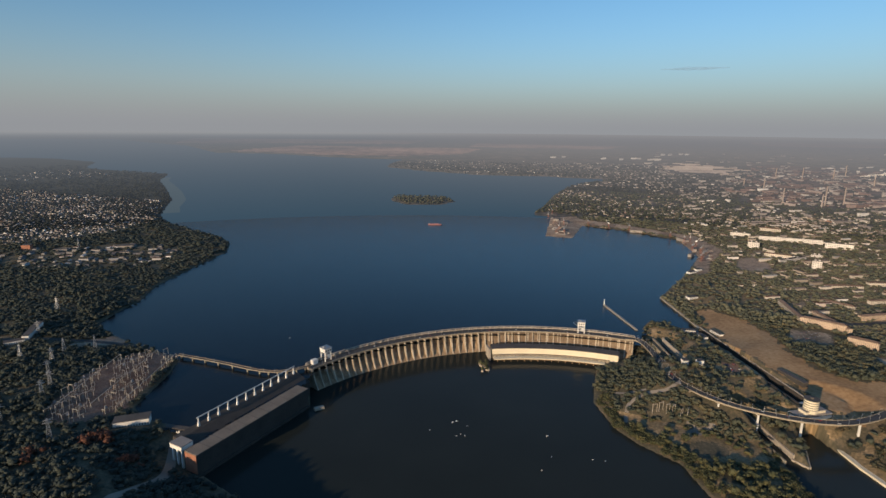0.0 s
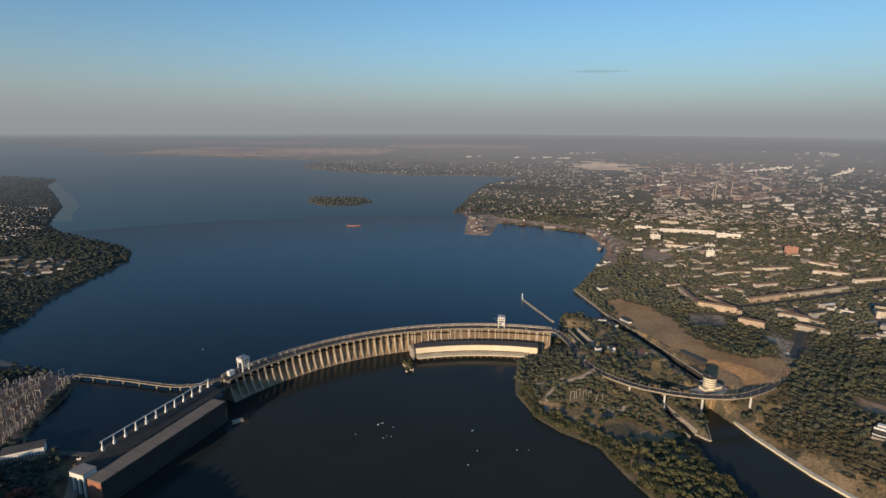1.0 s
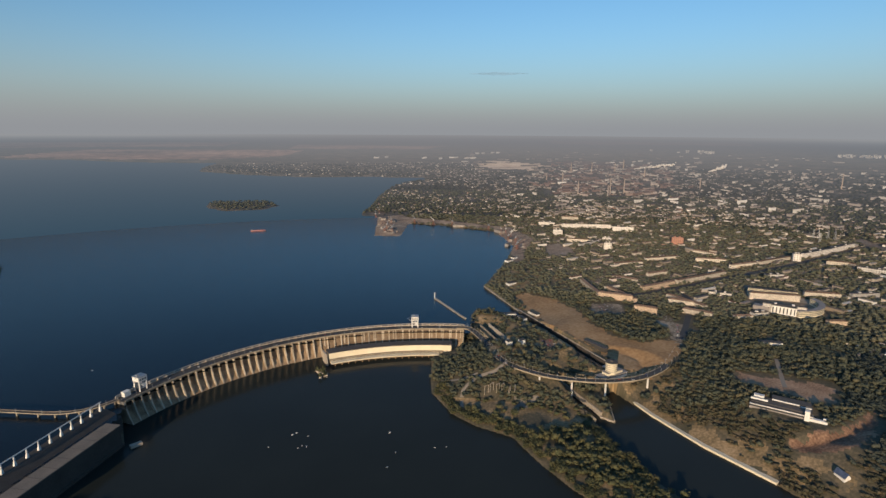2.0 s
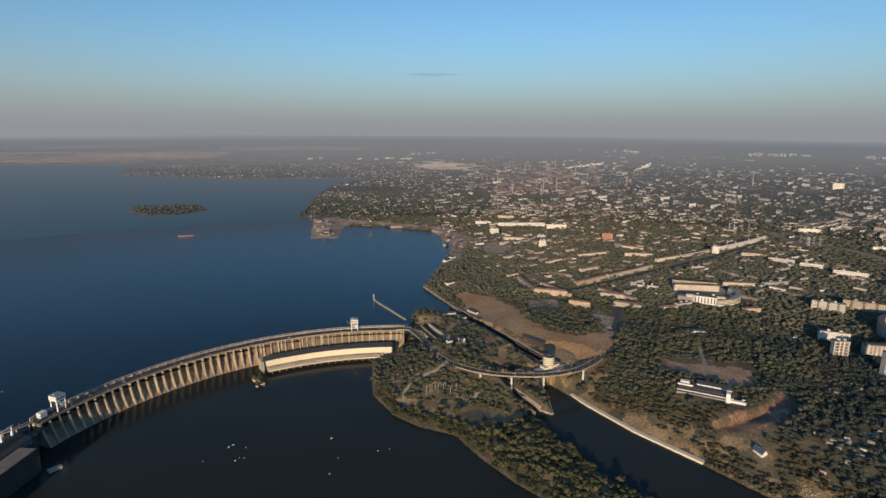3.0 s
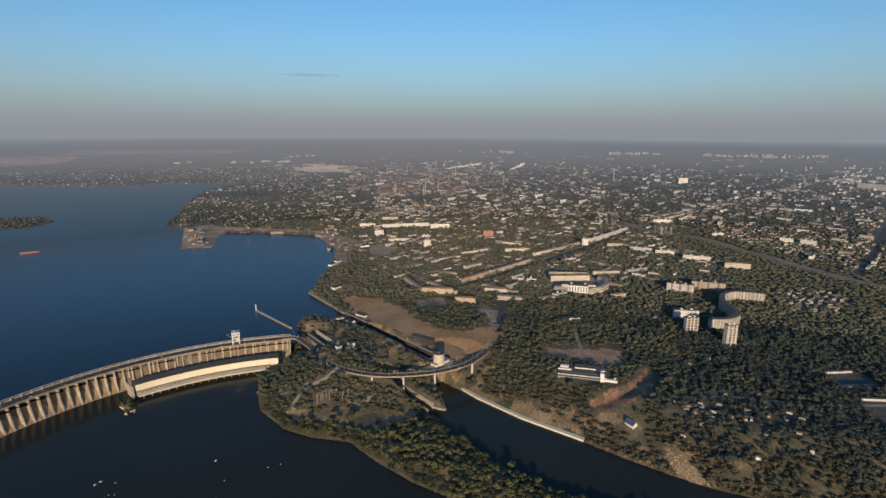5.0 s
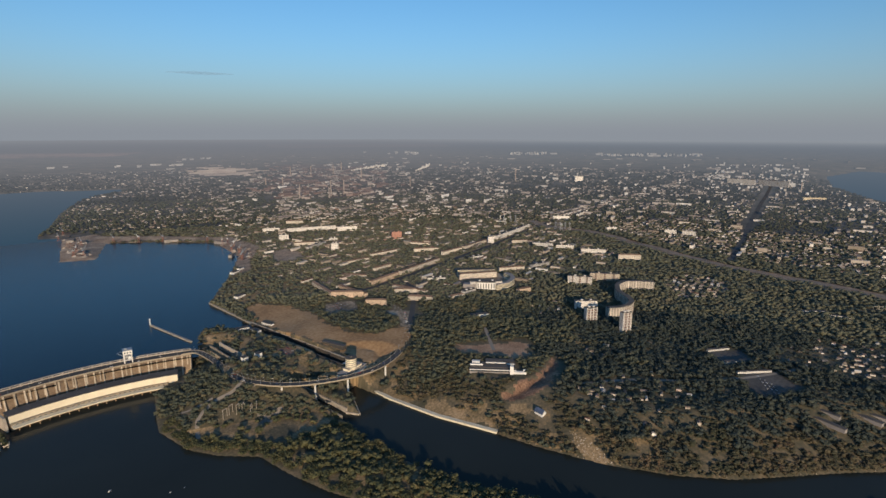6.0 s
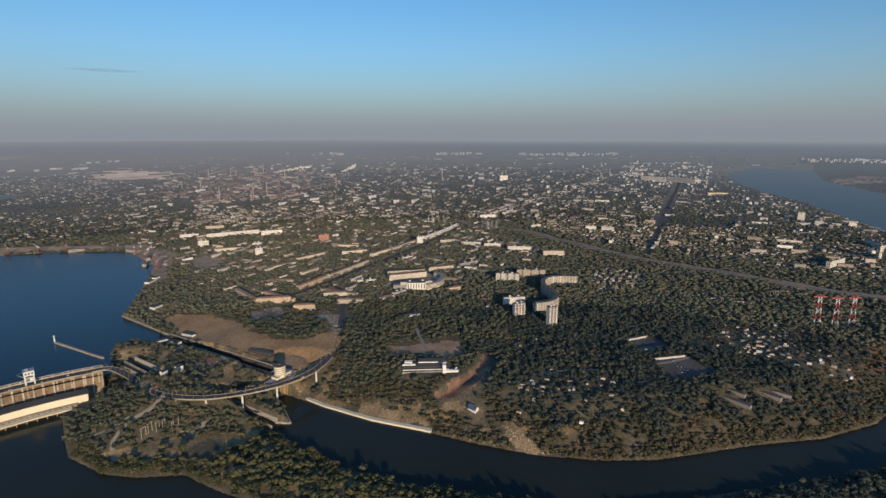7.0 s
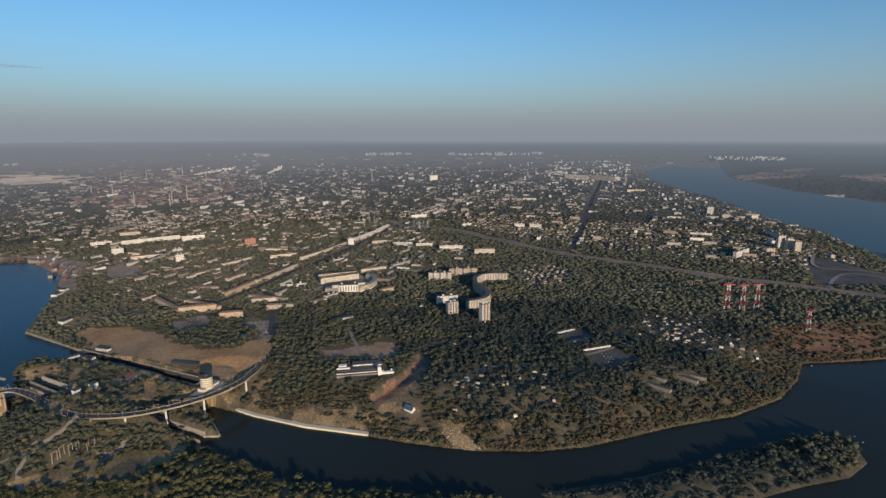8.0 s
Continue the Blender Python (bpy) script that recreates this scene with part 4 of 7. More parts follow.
lock = thing("ship_lock", "long narrow concrete ship lock chamber", "lock")
# chamber walls take the near-black tone, so its shade is in their colour
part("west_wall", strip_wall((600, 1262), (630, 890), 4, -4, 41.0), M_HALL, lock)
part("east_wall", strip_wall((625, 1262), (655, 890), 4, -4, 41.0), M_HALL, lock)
part("coping", strip_wall((626, 1262), (656, 890), 2.4, 41.0, 42.2), M_CONC, lock)
part("lower_gate", strip_wall((634, 892), (651, 894), 5, -4, 40), M_STEEL, lock)
single("lock_water", strip_wall((612.5, 1258), (642.5, 893), 20, -2, 24), M_DN, "dark water deep in the lock chamber", "water", kind="structure")
old = thing("old_lock", "disused stepped concrete lock beside the dam", "lock")
for (p, q, z1, mt) in (((488, 1196), (487, 1044), 39.5, M_CONC_D), ((510, 1196), (514, 1062), 40.5, M_CONC), ((529, 934), (538, 766), 7, M_CONC_D), ((552, 930), (558, 778), 10, M_CONC)):
    part("wall", strip_wall(p, q, 2.6, -4, z1), mt, old)
single("old_lock_water", strip_wall((498.5, 1194), (500, 1050), 21, -2, 24), M_DN, "still dark water in the old lock", "water", kind="structure")

jet = thing("jetty", "slender concrete breakwater with a light", "jetty")
part("mole", strip_wall((446, 1446), (470, 1255), 5, 30, 37.5), M_CONC, jet)
part("light_tower", Solid().drum(446, 1447, 37.5, 1.6, 12, 10, 1.0).drum(446, 1447, 49.5, 1.8, 2.5, 10), M_WHITE, jet)

twr = thing("lock_tower", "round cream control tower beside the lock", "tower", (632, 862, 40))
pod = part("podium", Solid().box(632, 858, 30, 66, 20, 10, 12), M_WHITE, twr)
part("window_band", Solid().box(632, 858, 37.4, 66.4, 20.4, 1.6, 12), M_GLASS, pod)
part("podium_roof", Solid().box(632, 858, 40, 68, 22, 0.8, 12), M_ROOF_G, twr)
part("upper_tier", Solid().box(634, 859, 40.8, 40, 15, 5, 12), M_CREAM, twr)
part("tier_roof", Solid().box(634, 859, 45.8, 42, 17, 0.7, 12), M_ROOF_G, twr)
drum = part("drum", Solid().drum(630, 858, 41.8, 11.4, 23, 28), M_CREAM, twr, "cream rendered drum")
for k in range(4):
    part("window_band", Solid().drum(630, 858, 48 + k * 4.2, 11.55, 0.9, 28), M_GLASS, drum)
part("cap", Solid().drum(630, 858, 64.8, 12.2, 1.2, 28).drum(630, 858, 66.0, 3, 2.5, 12), M_ROOF_D, twr)

ROAD = [(420, 1183), (447, 1165), (452, 1100), (445, 1020), (452, 955), (490, 890), (545, 848), (610, 822), (680, 820), (765, 855), (845, 922), (905, 1003), (940, 1080), (925, 1150), (890, 1230)]
road_line = smooth_line(ROAD, 8)
rb = thing("road_bridge", "curved road viaduct on slender concrete piers", "bridge")
part("deck", ribbon(road_line, -7, 7, 43, 44.3), M_ASPH, rb, "worn asphalt roadway")
for a, b in ((-7.5, -7), (7, 7.5)):
    part("parapet", ribbon(road_line, a, b, 42.8, 45.1), M_CONC_D, rb)
part("girder", ribbon(road_line[4:84], -5, 5, 41, 43), M_CONC_D, rb)
for x, y in ((447, 985), (458, 932), (490, 890), (538, 850), (597, 826), (690, 822)):
    part("pier", Solid().bar((x, y, -2), (x, y, 41.2), 3.0, 2.4), M_WHITE, rb)
    part("pier_cap", Solid().box(x, y, 39.6, 9, 4, 1.5, 30), M_CONC, rb)

# ============ what must stay clear of trees: a raster of the near plan ============
RX0, RY0, CELL = -3100.0, -1300.0, 4.0
blocked = np.zeros((1120, 1560), bool)      # rows along y, columns along x
cell_x, cell_y = np.meshgrid(RX0 + CELL * (np.arange(1560) + 0.5), RY0 + CELL * (np.arange(1120) + 0.5))


def block_ring(ring, grow=0.0):
    xs, ys = [p[0] for p in ring], [p[1] for p in ring]
    i0, i1 = (max(0, int((min(ys) - grow - RY0) / CELL)), min(1120, int((max(ys) + grow - RY0) / CELL) + 2))
    j0, j1 = (max(0, int((min(xs) - grow - RX0) / CELL)), min(1560, int((max(xs) + grow - RX0) / CELL) + 2))
    if i1 <= i0 or j1 <= j0:
        return
    blocked[i0:i1, j0:j1] |= polygon_signed(cell_x[i0:i1, j0:j1], cell_y[i0:i1, j0:j1], list(ring)) < grow


def block_line(line, half):
    for p, q in zip(line, line[1:]):
        p, q = Vector(p[:2]), Vector(q[:2])
        d = (q - p).normalized() if (q - p).length > 0 else Vector((1, 0))
        n = Vector((-d.y, d.x)) * half
        block_ring([tuple(p + n - d * 3), tuple(q + n + d * 3), tuple(q - n + d * 3), tuple(p - n - d * 3)])


def is_blocked(x, y):
    i = np.clip(((y - RY0) / CELL).astype(int), 0, 1119)
    j = np.clip(((x - RX0) / CELL).astype(int), 0, 1559)
    inside = (x > RX0) & (x < RX0 + 1560 * CELL) & (y > RY0) & (y < RY0 + 1120 * CELL)
    return blocked[i, j] & inside


def land_at(x, y):
    return float(land_height(np.array([float(x)]), np.array([float(y)]))[0])


for ring in (DRY_FIELD, LOT, LOT_CARS, LOT_PLAZA, LOT_LOCK, TERRACE, TERRACE_SIDE, PORT_SOUTH, LOT_TOWN, YARD, LOCK_NEW, LOCK_OLD, LOCK_TAIL, SLIDE, BANK_SCAR, BANK_SCREE, PLOT_A, PLOT_B, PORT_AREA):
    block_ring(ring, 4)
block_ring(RIVER_YARD)
block_line(road_line, 13)
block_line([(601, 1262), (631, 890)], 14)
block_line([(624, 1262), (654, 890)], 14)
block_line([(498, 1200), (500, 1040)], 15)
block_line([(541, 932), (548, 770)], 13)
block_ring(ph1_ring(-16, 250, -12, 66), 3)
block_ring([(596, 842), (676, 842), (676, 880), (596, 880)], 6)
block_line(ARCH, 40)
block_line([arc_point(b, -66) for b in range(-10, 26, 2)], 42)

# ============ roads, railway and quays ============
def draped(name, pts, half, mat, label, category, lift=0.35, n=10):
    line = smooth_line(pts, n)
    rows_v, f = [], []
    for i, p in enumerate(line):
        d = (line[min(i + 1, len(line) - 1)] - line[max(i - 1, 0)]).normalized()
        nn = Vector((-d.y, d.x))
        for k in (-half, 0, half):
            q = p + nn * k
            z = land_at(q.x, q.y) + lift
            rows_v.append(tuple(float(c) for c in folded(np.float64(q.x), np.float64(q.y), z)))
    for i in range(len(line) - 1):
        for k in (0, 1):
            a = i * 3 + k
            f.append((a, a + 1, a + 4, a + 3))
    block_line(line, half + 1.5)
    me = mesh_from(name, rows_v, f, mat)
    return tagged(new(name, me), label, category, kind="structure")


M_BALLAST = surface("rail_ballast", (0.15, 0.105, 0.072), (0.36, 0.26, 0.18), 0.95, 0.014, 0.10)
M_TRACK = surface("pale_gravel_track", (0.22, 0.19, 0.165), (0.32, 0.28, 0.245), 0.95, 0.03, 0.3)
RAIL = [(2900, 2050), (2420, 1625), (2390, 1273), (2225, 908), (2095, 614), (2025, 300), (1968, 40), (1962, -180), (1945, -400)]
draped("railway", RAIL, 29, M_BALLAST, "brown overgrown ballast strip of the railway", "railway", 0.8)
for off in (-13, -2, 9):
    draped("railway_track", [(x + off, y) for x, y in RAIL], 1.9, M_TRACK, "pale gravel line of a railway track", "railway", 1.3)
RAMP = [(2300, -560), (2227, -433), (2233, -367), (2211, -318), (2120, -281), (2009, -259), (1930, -262)]
draped("road_river", [(2480, -253), (2343, -240), (2276, -262), (2280, -327), (2324, -450), (2380, -560)], 6, M_TRACK, "pale riverside road", "road", 2.5)
draped("road_avenue", [(2170, 600), (2796, 719), (3500, 860), (4105, 982), (5024, 1157), (6500, 1460)], 12, M_ASPH, "straight dark city avenue", "road", 0.8)
draped("road_main", [(925, 1270), (1030, 1276), (1215, 1312), (1440, 1358), (1850, 1440), (2270, 1545), (2800, 1650)], 11, M_ASPH, "tree-lined main street", "road", 0.6)
draped("road_north", [(868, 948), (913, 982), (1011, 1076), (1085, 1150), (1130, 1220), (1150, 1300)], 7, M_ASPH, "dark asphalt street leading on from the viaduct", "road", 0.6)
block_line(smooth_line([(868, 948), (913, 982), (1011, 1076), (1085, 1150), (1130, 1220)], 10), 19)
draped("road_yard", [(-1300, 1080), (-1000, 1120), (-800, 1140), (-640, 1120), (-553, 1073)], 7, M_ASPH, "road to the dam on the west bank", "road", 0.5)
draped("road_west", [(-425, 600), (-408, 650), (-398, 700), (-420, 780)], 7, M_PAVE, "service road to the turbine hall", "road", 0.5)
draped("path_loop", [(317, 993), (346, 961), (384, 951)], 2.6, M_PAVE, "dusty side track on the wooded island", "path", 0.4)
draped("path_island", [(326, 880), (332, 900), (347, 926), (381, 942), (423, 944), (454, 965)], 3.4, M_PAVE, "dusty track on the wooded island", "path", 0.4)
draped("path_terrace", [(898, 700), (945, 752), (992, 802)], 4, M_PAVE, "straight path to the terrace building", "path", 0.4)
draped("road_junction", [(2016, 122)] + RAMP[::-1], 6, M_TRACK, "pale curving junction road", "road", 0.8)
draped("road_bank", [(880, 480), (960, 420), (1040, 330), (1130, 250), (1260, 180)], 4, M_PAVE, "narrow lane through the woods", "path", 0.4)

spit = Solid()
for p, q in (((556, 778), (569, 755)), ((569, 755), (591, 800)), ((591, 800), (605, 856))):
    spit.add(strip_wall(p, q, 4, -4, 3.4).v, strip_wall(p, q, 4, -4, 3.4).f)
single("spit_edge", spit, M_CONC, "pale stone edge round the lock spit", "quay", kind="structure")
quay = Solid()
for p, q in (((648, 862), (651, 756)), ((651, 756), (666, 645)), ((666, 645), (697, 532))):
    quay.add(strip_wall(p, q, 9, -4, 3.6).v, strip_wall(p, q, 9, -4, 3.6).f)
single("quay_wall", quay, M_CREAM, "pale concrete quay along the channel", "quay", kind="structure")
block_line([(650, 862), (655, 756), (670, 645), (701, 532)], 9)
guide = strip_wall((628, 1262), (629, 1516), 6, 28, 38)
single("guide_wall", guide, M_CONC, "concrete guide wall of the lock approach", "quay", kind="structure")

# ============ buildings ============
WALLS = {
    "w": surface("white_render", (0.528, 0.492, 0.444), (0.744, 0.702, 0.642), 0.8, 0.06, 0.5, "object", 0.12),
    "c": surface("cream_render", (0.456, 0.402, 0.330), (0.648, 0.576, 0.480), 0.85, 0.06, 0.5, "object", 0.15),
    "p": surface("peach_render", (0.480, 0.360, 0.258), (0.648, 0.492, 0.360), 0.85, 0.06, 0.5, "object", 0.12),
    "g": surface("grey_panels", (0.36, 0.34, 0.32), (0.52, 0.50, 0.47), 0.85, 0.06, 0.5, "object", 0.15),
    "t": surface("tan_panels", (0.456, 0.384, 0.300), (0.636, 0.546, 0.432), 0.85, 0.06, 0.5, "object", 0.12),
    "r": surface("red_facade", (0.34, 0.17, 0.12), (0.46, 0.24, 0.18), 0.85, 0.06, 0.5, "object", 0.1),
    "y": surface("yellow_facade", (0.47, 0.40, 0.28), (0.58, 0.50, 0.36), 0.85, 0.06, 0.5, "object", 0.1),
}
M_TILE = surface("brown_roofing", (0.13, 0.085, 0.06), (0.22, 0.15, 0.11), 0.9, 0.06, 0.6, "object", 0.25)
WALL_WORDS = {"w": "white rendered", "c": "cream plastered", "p": "peach plastered", "g": "grey panel", "t": "tan panel", "r": "red faced", "y": "yellow faced"}


M_PARAPET = surface("red_brown_panels", (0.26, 0.13, 0.09), (0.38, 0.20, 0.14), 0.85, 0.2, 1.0)
M_SEAM = surface("grey_panel_joints", (0.20, 0.18, 0.16), (0.32, 0.29, 0.26), 0.9, 0.2, 1.0)


def apartment(x1, y1, x2, y2, h, tone, deep=13.0):
    """A block whose street front runs from one corner to the other, placed to fit the camera's view; it reaches back
    away from the camera.
    """
    a, b = Vector((x1, y1)), Vector((x2, y2))
    mid = (a + b) / 2
    r = mid.length
    sx, sy, sz = folded(np.float64(mid.x), np.float64(mid.y), np.float64(0))
    k = float(np.hypot(sx, sy)) / r
    d = (b - a).normalized()
    back = Vector((-d.y, d.x))
    if back.dot(mid) < 0:
        back = -back
    ln = (b - a).length
    deep = min(deep, max(ln, 11))
    h = min(h, 58) * (0.82 if tone in "cp" else 0.92)
    z0 = land_at(mid.x + back.x * 6, mid.y + back.y * 6)
    block_ring([tuple(a - back * 3 - d * 2), tuple(b - back * 3 + d * 2), tuple(b + back * (deep + 3) + d * 2), tuple(a + back * (deep + 3) - d * 2)])
    turn = math.degrees(math.atan2(d.y, d.x))
    floors = max(2, round(h / 3.3))
    far_off = r > 2000
    flat = tone in "wtg" or h > 20
    word = "high" if floors > 9 else ("long" if ln > 100 else "low")
    ob = thing("apartment_block", f"{word} {WALL_WORDS[tone]} apartment block with {'flat' if flat else 'brown hipped'} roof among trees", "building", (0, 0, 0), "town blocks")
    local = lambda u, v: (u, v)
    w = Solid().prism([(0, 0), (ln, 0), (ln, deep), (0, deep)], -6, h)
    items = [("shell", w, WALLS[tone])]
    if flat:
        items.append(("roof", Solid().prism([(-0.3, -0.3), (ln + 0.3, -0.3), (ln + 0.3, deep + 0.3), (-0.3, deep + 0.3)], h, h + 0.9), M_ROOF_D))
        if ln > 24:
            for q in (0.3, 0.7):
                items.append(("roof_hut", Solid().prism([(ln * q - 3, 4), (ln * q + 3, 4), (ln * q + 3, 9), (ln * q - 3, 9)], h + 0.9, h + 3.6), WALLS[tone]))
    else:
        m, e = deep / 2, 0.7
        items.append(("roof", Solid().add([(-e, -e, h), (ln + e, -e, h), (ln + e, deep + e, h), (-e, deep + e, h), (m, m, h + 3.2), (ln - m, m, h + 3.2)],
                                          [(0, 1, 5, 4), (1, 2, 5), (2, 3, 4, 5), (3, 0, 4), (3, 2, 1, 0)]), M_TILE))
    # storeys: one row of windows each, on the street front and the end walls
    step = 3.4 if not far_off else 6.8
    n = max(2, int(ln / step))
    ww = step * 0.5
    grid = Solid()
    for fl in range(floors):
        if far_off and fl % 2:
            continue
        zb = 1.1 + fl * (h / floors)
        hh = 1.7 if not far_off else 2.2
        for i in range(n):
            c = ln * (i + 0.5) / n
            grid.prism([(c - ww / 2, -0.12), (c + ww / 2, -0.12), (c + ww / 2, 0.1), (c - ww / 2, 0.1)], zb, zb + hh)
        for side in (-0.12, ln - 0.1):
            for i in (0.28, 0.72):
                grid.prism([(side, deep * i - 0.8), (side + 0.22, deep * i - 0.8), (side + 0.22, deep * i + 0.8), (side, deep * i + 0.8)], zb, zb + hh)
    items.append(("window_grid", grid, M_GLASS))
    if h > 24 and not far_off:
        # stacks of loggias: red-brown parapets before a dark strip drawn for their shade, and slab edges between the
        # storeys
        for q in ((0.2, 0.5, 0.8) if ln > 26 else (0.3, 0.7)):
            c = ln * q
            items.append(("loggia_stack", Solid().prism([(c - 2.6, -0.5), (c + 2.6, -0.5), (c + 2.6, 0.1), (c - 2.6, 0.1)], 2.5, h - 0.5), M_GLASS))
            for fl in range(1, floors):
                zb = fl * (h / floors)
                items.append(("parapet", Solid().prism([(c - 2.7, -1.0), (c + 2.7, -1.0), (c + 2.7, 0.0), (c - 2.7, 0.0)], zb - 0.2, zb + 1.0), M_PARAPET if fl % 2 else WALLS[tone]))
        for fl in range(1, floors):
            items.append(("slab_edge", Solid().prism([(-0.2, -0.2), (ln + 0.2, -0.2), (ln + 0.2, deep + 0.2), (-0.2, deep + 0.2)], fl * (h / floors) - 0.35, fl * (h / floors)), M_SEAM))
    # the front runs left to right seen from the camera, so depth is along +v
    flip = 1 if Vector((-d.y, d.x)).dot(back) > 0 else -1
    org = a if flip > 0 else b
    if flip < 0:
        turn += 180
    ox, oy, oz = (float(c) for c in folded(np.float64(org.x), np.float64(org.y), np.float64(z0)))
    ob.matrix_basis = pose(ox, oy, oz, 0, 0, turn) @ Matrix.Scale(k, 4)
    made = {}
    for nm, so, mt in items:
        me = so.mesh(nm, mt)
        o = new(nm, me)
        o.parent = made.get({"window_grid": "shell", "balcony": "shell", "roof_hut": "roof", "loggia_stack": "shell", "parapet": "shell", "slab_edge": "shell"}.get(nm), ob)
        made.setdefault(nm, o)
        if nm == "window_grid":
            tagged(o, kind="stuff")
    return ob


BLOCKS_A = [
    (1485, 2539, 1557, 2494, 20, "c"), (1369, 2336, 1583, 2243, 20, "w"), (1552, 2184, 1632, 2134, 25, "w"), (1297, 2440, 1365, 2398, 18, "w"),
    (1222, 2158, 1257, 2136, 31, "w"), (1206, 2011, 1281, 1964, 18, "c"), (1274, 1841, 1298, 1826, 31, "w"), (1209, 1909, 1333, 1962, 13, "g"),
    (1610, 1852, 1649, 1828, 36, "r"), (1488, 1578, 1574, 1524, 15, "c"), (875, 1276, 943, 1213, 20, "p"), (1045, 1299, 1182, 1326, 17, "p"),
    (1199, 1333, 1433, 1380, 16, "c"), (901, 1151, 939, 1109, 20, "p"), (1035, 1182, 1079, 1134, 15, "c")]
BLOCKS_B = [
    (916, 1436, 882, 1286, 14, "c"), (1290, 1152, 1398, 1085, 20, "c"), (1228, 1054, 1301, 987, 23, "w"), (1896, 1481, 2059, 1511, 21, "w"),
    (2070, 1519, 2288, 1575, 20, "w"), (1819, 1461, 1841, 1448, 32, "w"), (1882, 1383, 1929, 1340, 18, "c"), (1897, 1286, 1938, 1213, 17, "g"),
    (1923, 1187, 1961, 1130, 17, "w"), (1919, 1071, 1967, 990, 22, "w"), (1914, 911, 1962, 845, 24, "c"), (1492, 874, 1529, 810, 28, "w"),
    (1574, 842, 1624, 764, 28, "t"), (1184, 541, 1206, 530, 56, "w"), (1201, 645, 1226, 629, 40, "w")]
BLOCKS_C = [
    (1275, 719, 1318, 678, 26, "w"), (1107, 1021, 1152, 1011, 11, "c"), (1169, 1025, 1216, 1021, 10, "w"), (1209, 1219, 1251, 1177, 11, "w"),
    (1011, 1100, 1053, 1043, 15, "c"), (1294, 921, 1337, 907, 14, "p"), (1463, 1124, 1542, 1075, 15, "c"), (2587, 1009, 2602, 960, 22, "w"),
    (2615, 938, 2625, 881, 22, "w"), (2603, 1634, 2669, 1573, 24, "w"), (2788, 1583, 2995, 1640, 20, "w"), (2492, 1257, 2540, 1227, 14, "w"),
    (4853, 2816, 4930, 2770, 58, "w"), (2590, -140, 2603, -164, 58, "t"), (2581, -171, 2594, -195, 52, "t")]
BLOCKS_D = [
    (2558, -197, 2570, -219, 46, "t"), (2292, 4, 2402, -37, 27, "w"), (3483, 179, 3499, 147, 50, "g"), (2772, 206, 2788, 114, 14, "w"),
    (2952, -105, 2827, -168, 24, "w"), (3380, 96, 3400, 57, 26, "g"), (3550, -47, 3567, -81, 30, "w"), (5766, 1688, 5725, 1438, 48, "g"),
    (5738, 1412, 5638, 1145, 48, "g"), (4588, 829, 4653, 701, 26, "y"), (1381, 2010, 1412, 1991, 13, "w"), (1065, 1228, 1088, 1107, 12, "c"),
    (945, 1340, 942, 1209, 14, "p"), (1179, 1446, 1261, 1453, 11, "c"), (1044, 1457, 1094, 1391, 11, "c")]
BLOCKS_E = [
    (1585, 1703, 1623, 1624, 13, "c"), (1157, 1601, 1271, 1595, 12, "c"), (1317, 1636, 1460, 1633, 13, "c"), (1525, 1448, 1643, 1457, 14, "c"),
    (1660, 1458, 1843, 1487, 15, "c"), (1524, 1308, 1581, 1293, 14, "g"), (1579, 1069, 1661, 1051, 12, "g")]
for row in BLOCKS_A + BLOCKS_B + BLOCKS_C + BLOCKS_D + BLOCKS_E:
    apartment(*row)

# ---- the snaking high apartment house ----
snake = thing("curved_apartment_house", "winding high white apartment house with balconies", "building")
SNAKE = smooth_line([(1608, 645), (1585, 684), (1555, 712), (1515, 715), (1480, 702), (1440, 676), (1412, 642), (1380, 612), (1338, 600), (1298, 610), (1275, 630)], 5)
z_s = land_at(1500, 690)
part("shell", ribbon(SNAKE, -6.5, 6.5, z_s - 6, z_s + 26.5), WALLS["c"], snake)
part("roof", ribbon(SNAKE, -6.8, 6.8, z_s + 26.5, z_s + 27.5), M_ROOF_D, snake)
for fl in range(9):
    part("window_band", ribbon(SNAKE, -6.62, 6.62, z_s + 1.2 + fl * 2.9, z_s + 2.6 + fl * 2.9), M_GLASS, snake)
for i in range(1, len(SNAKE) - 1):
    p, d = SNAKE[i], (SNAKE[i + 1] - SNAKE[i - 1]).normalized()
    part("stair_bay", Solid().box(p.x, p.y, z_s - 4, 1.6 if i % 3 else 3.2, 13.5, 30.4, math.degrees(math.atan2(d.y, d.x))), WALLS["c"], snake)
block_line(SNAKE, 14)

# ---- the white terraced building above the channel ----
ter = thing("terrace_building", "white terraced building with horizontal slabs and stair tower", "building")
TB = Vector((777, 666))
TD = Vector((827 - 777, 604 - 666)).normalized()
TN = Vector((-TD.y, TD.x))
z_t = land_at(815, 645)
block_ring([tuple(TB + TD * u + TN * v) for u, v in ((-3, -26), (114, -26), (114, 12), (92, 62), (-3, 40))])


def tb_ring(u0, u1, v0, v1):
    return [tuple(TB + TD * u + TN * v) for u, v in ((u0, v0), (u1, v0), (u1, v1), (u0, v1))]


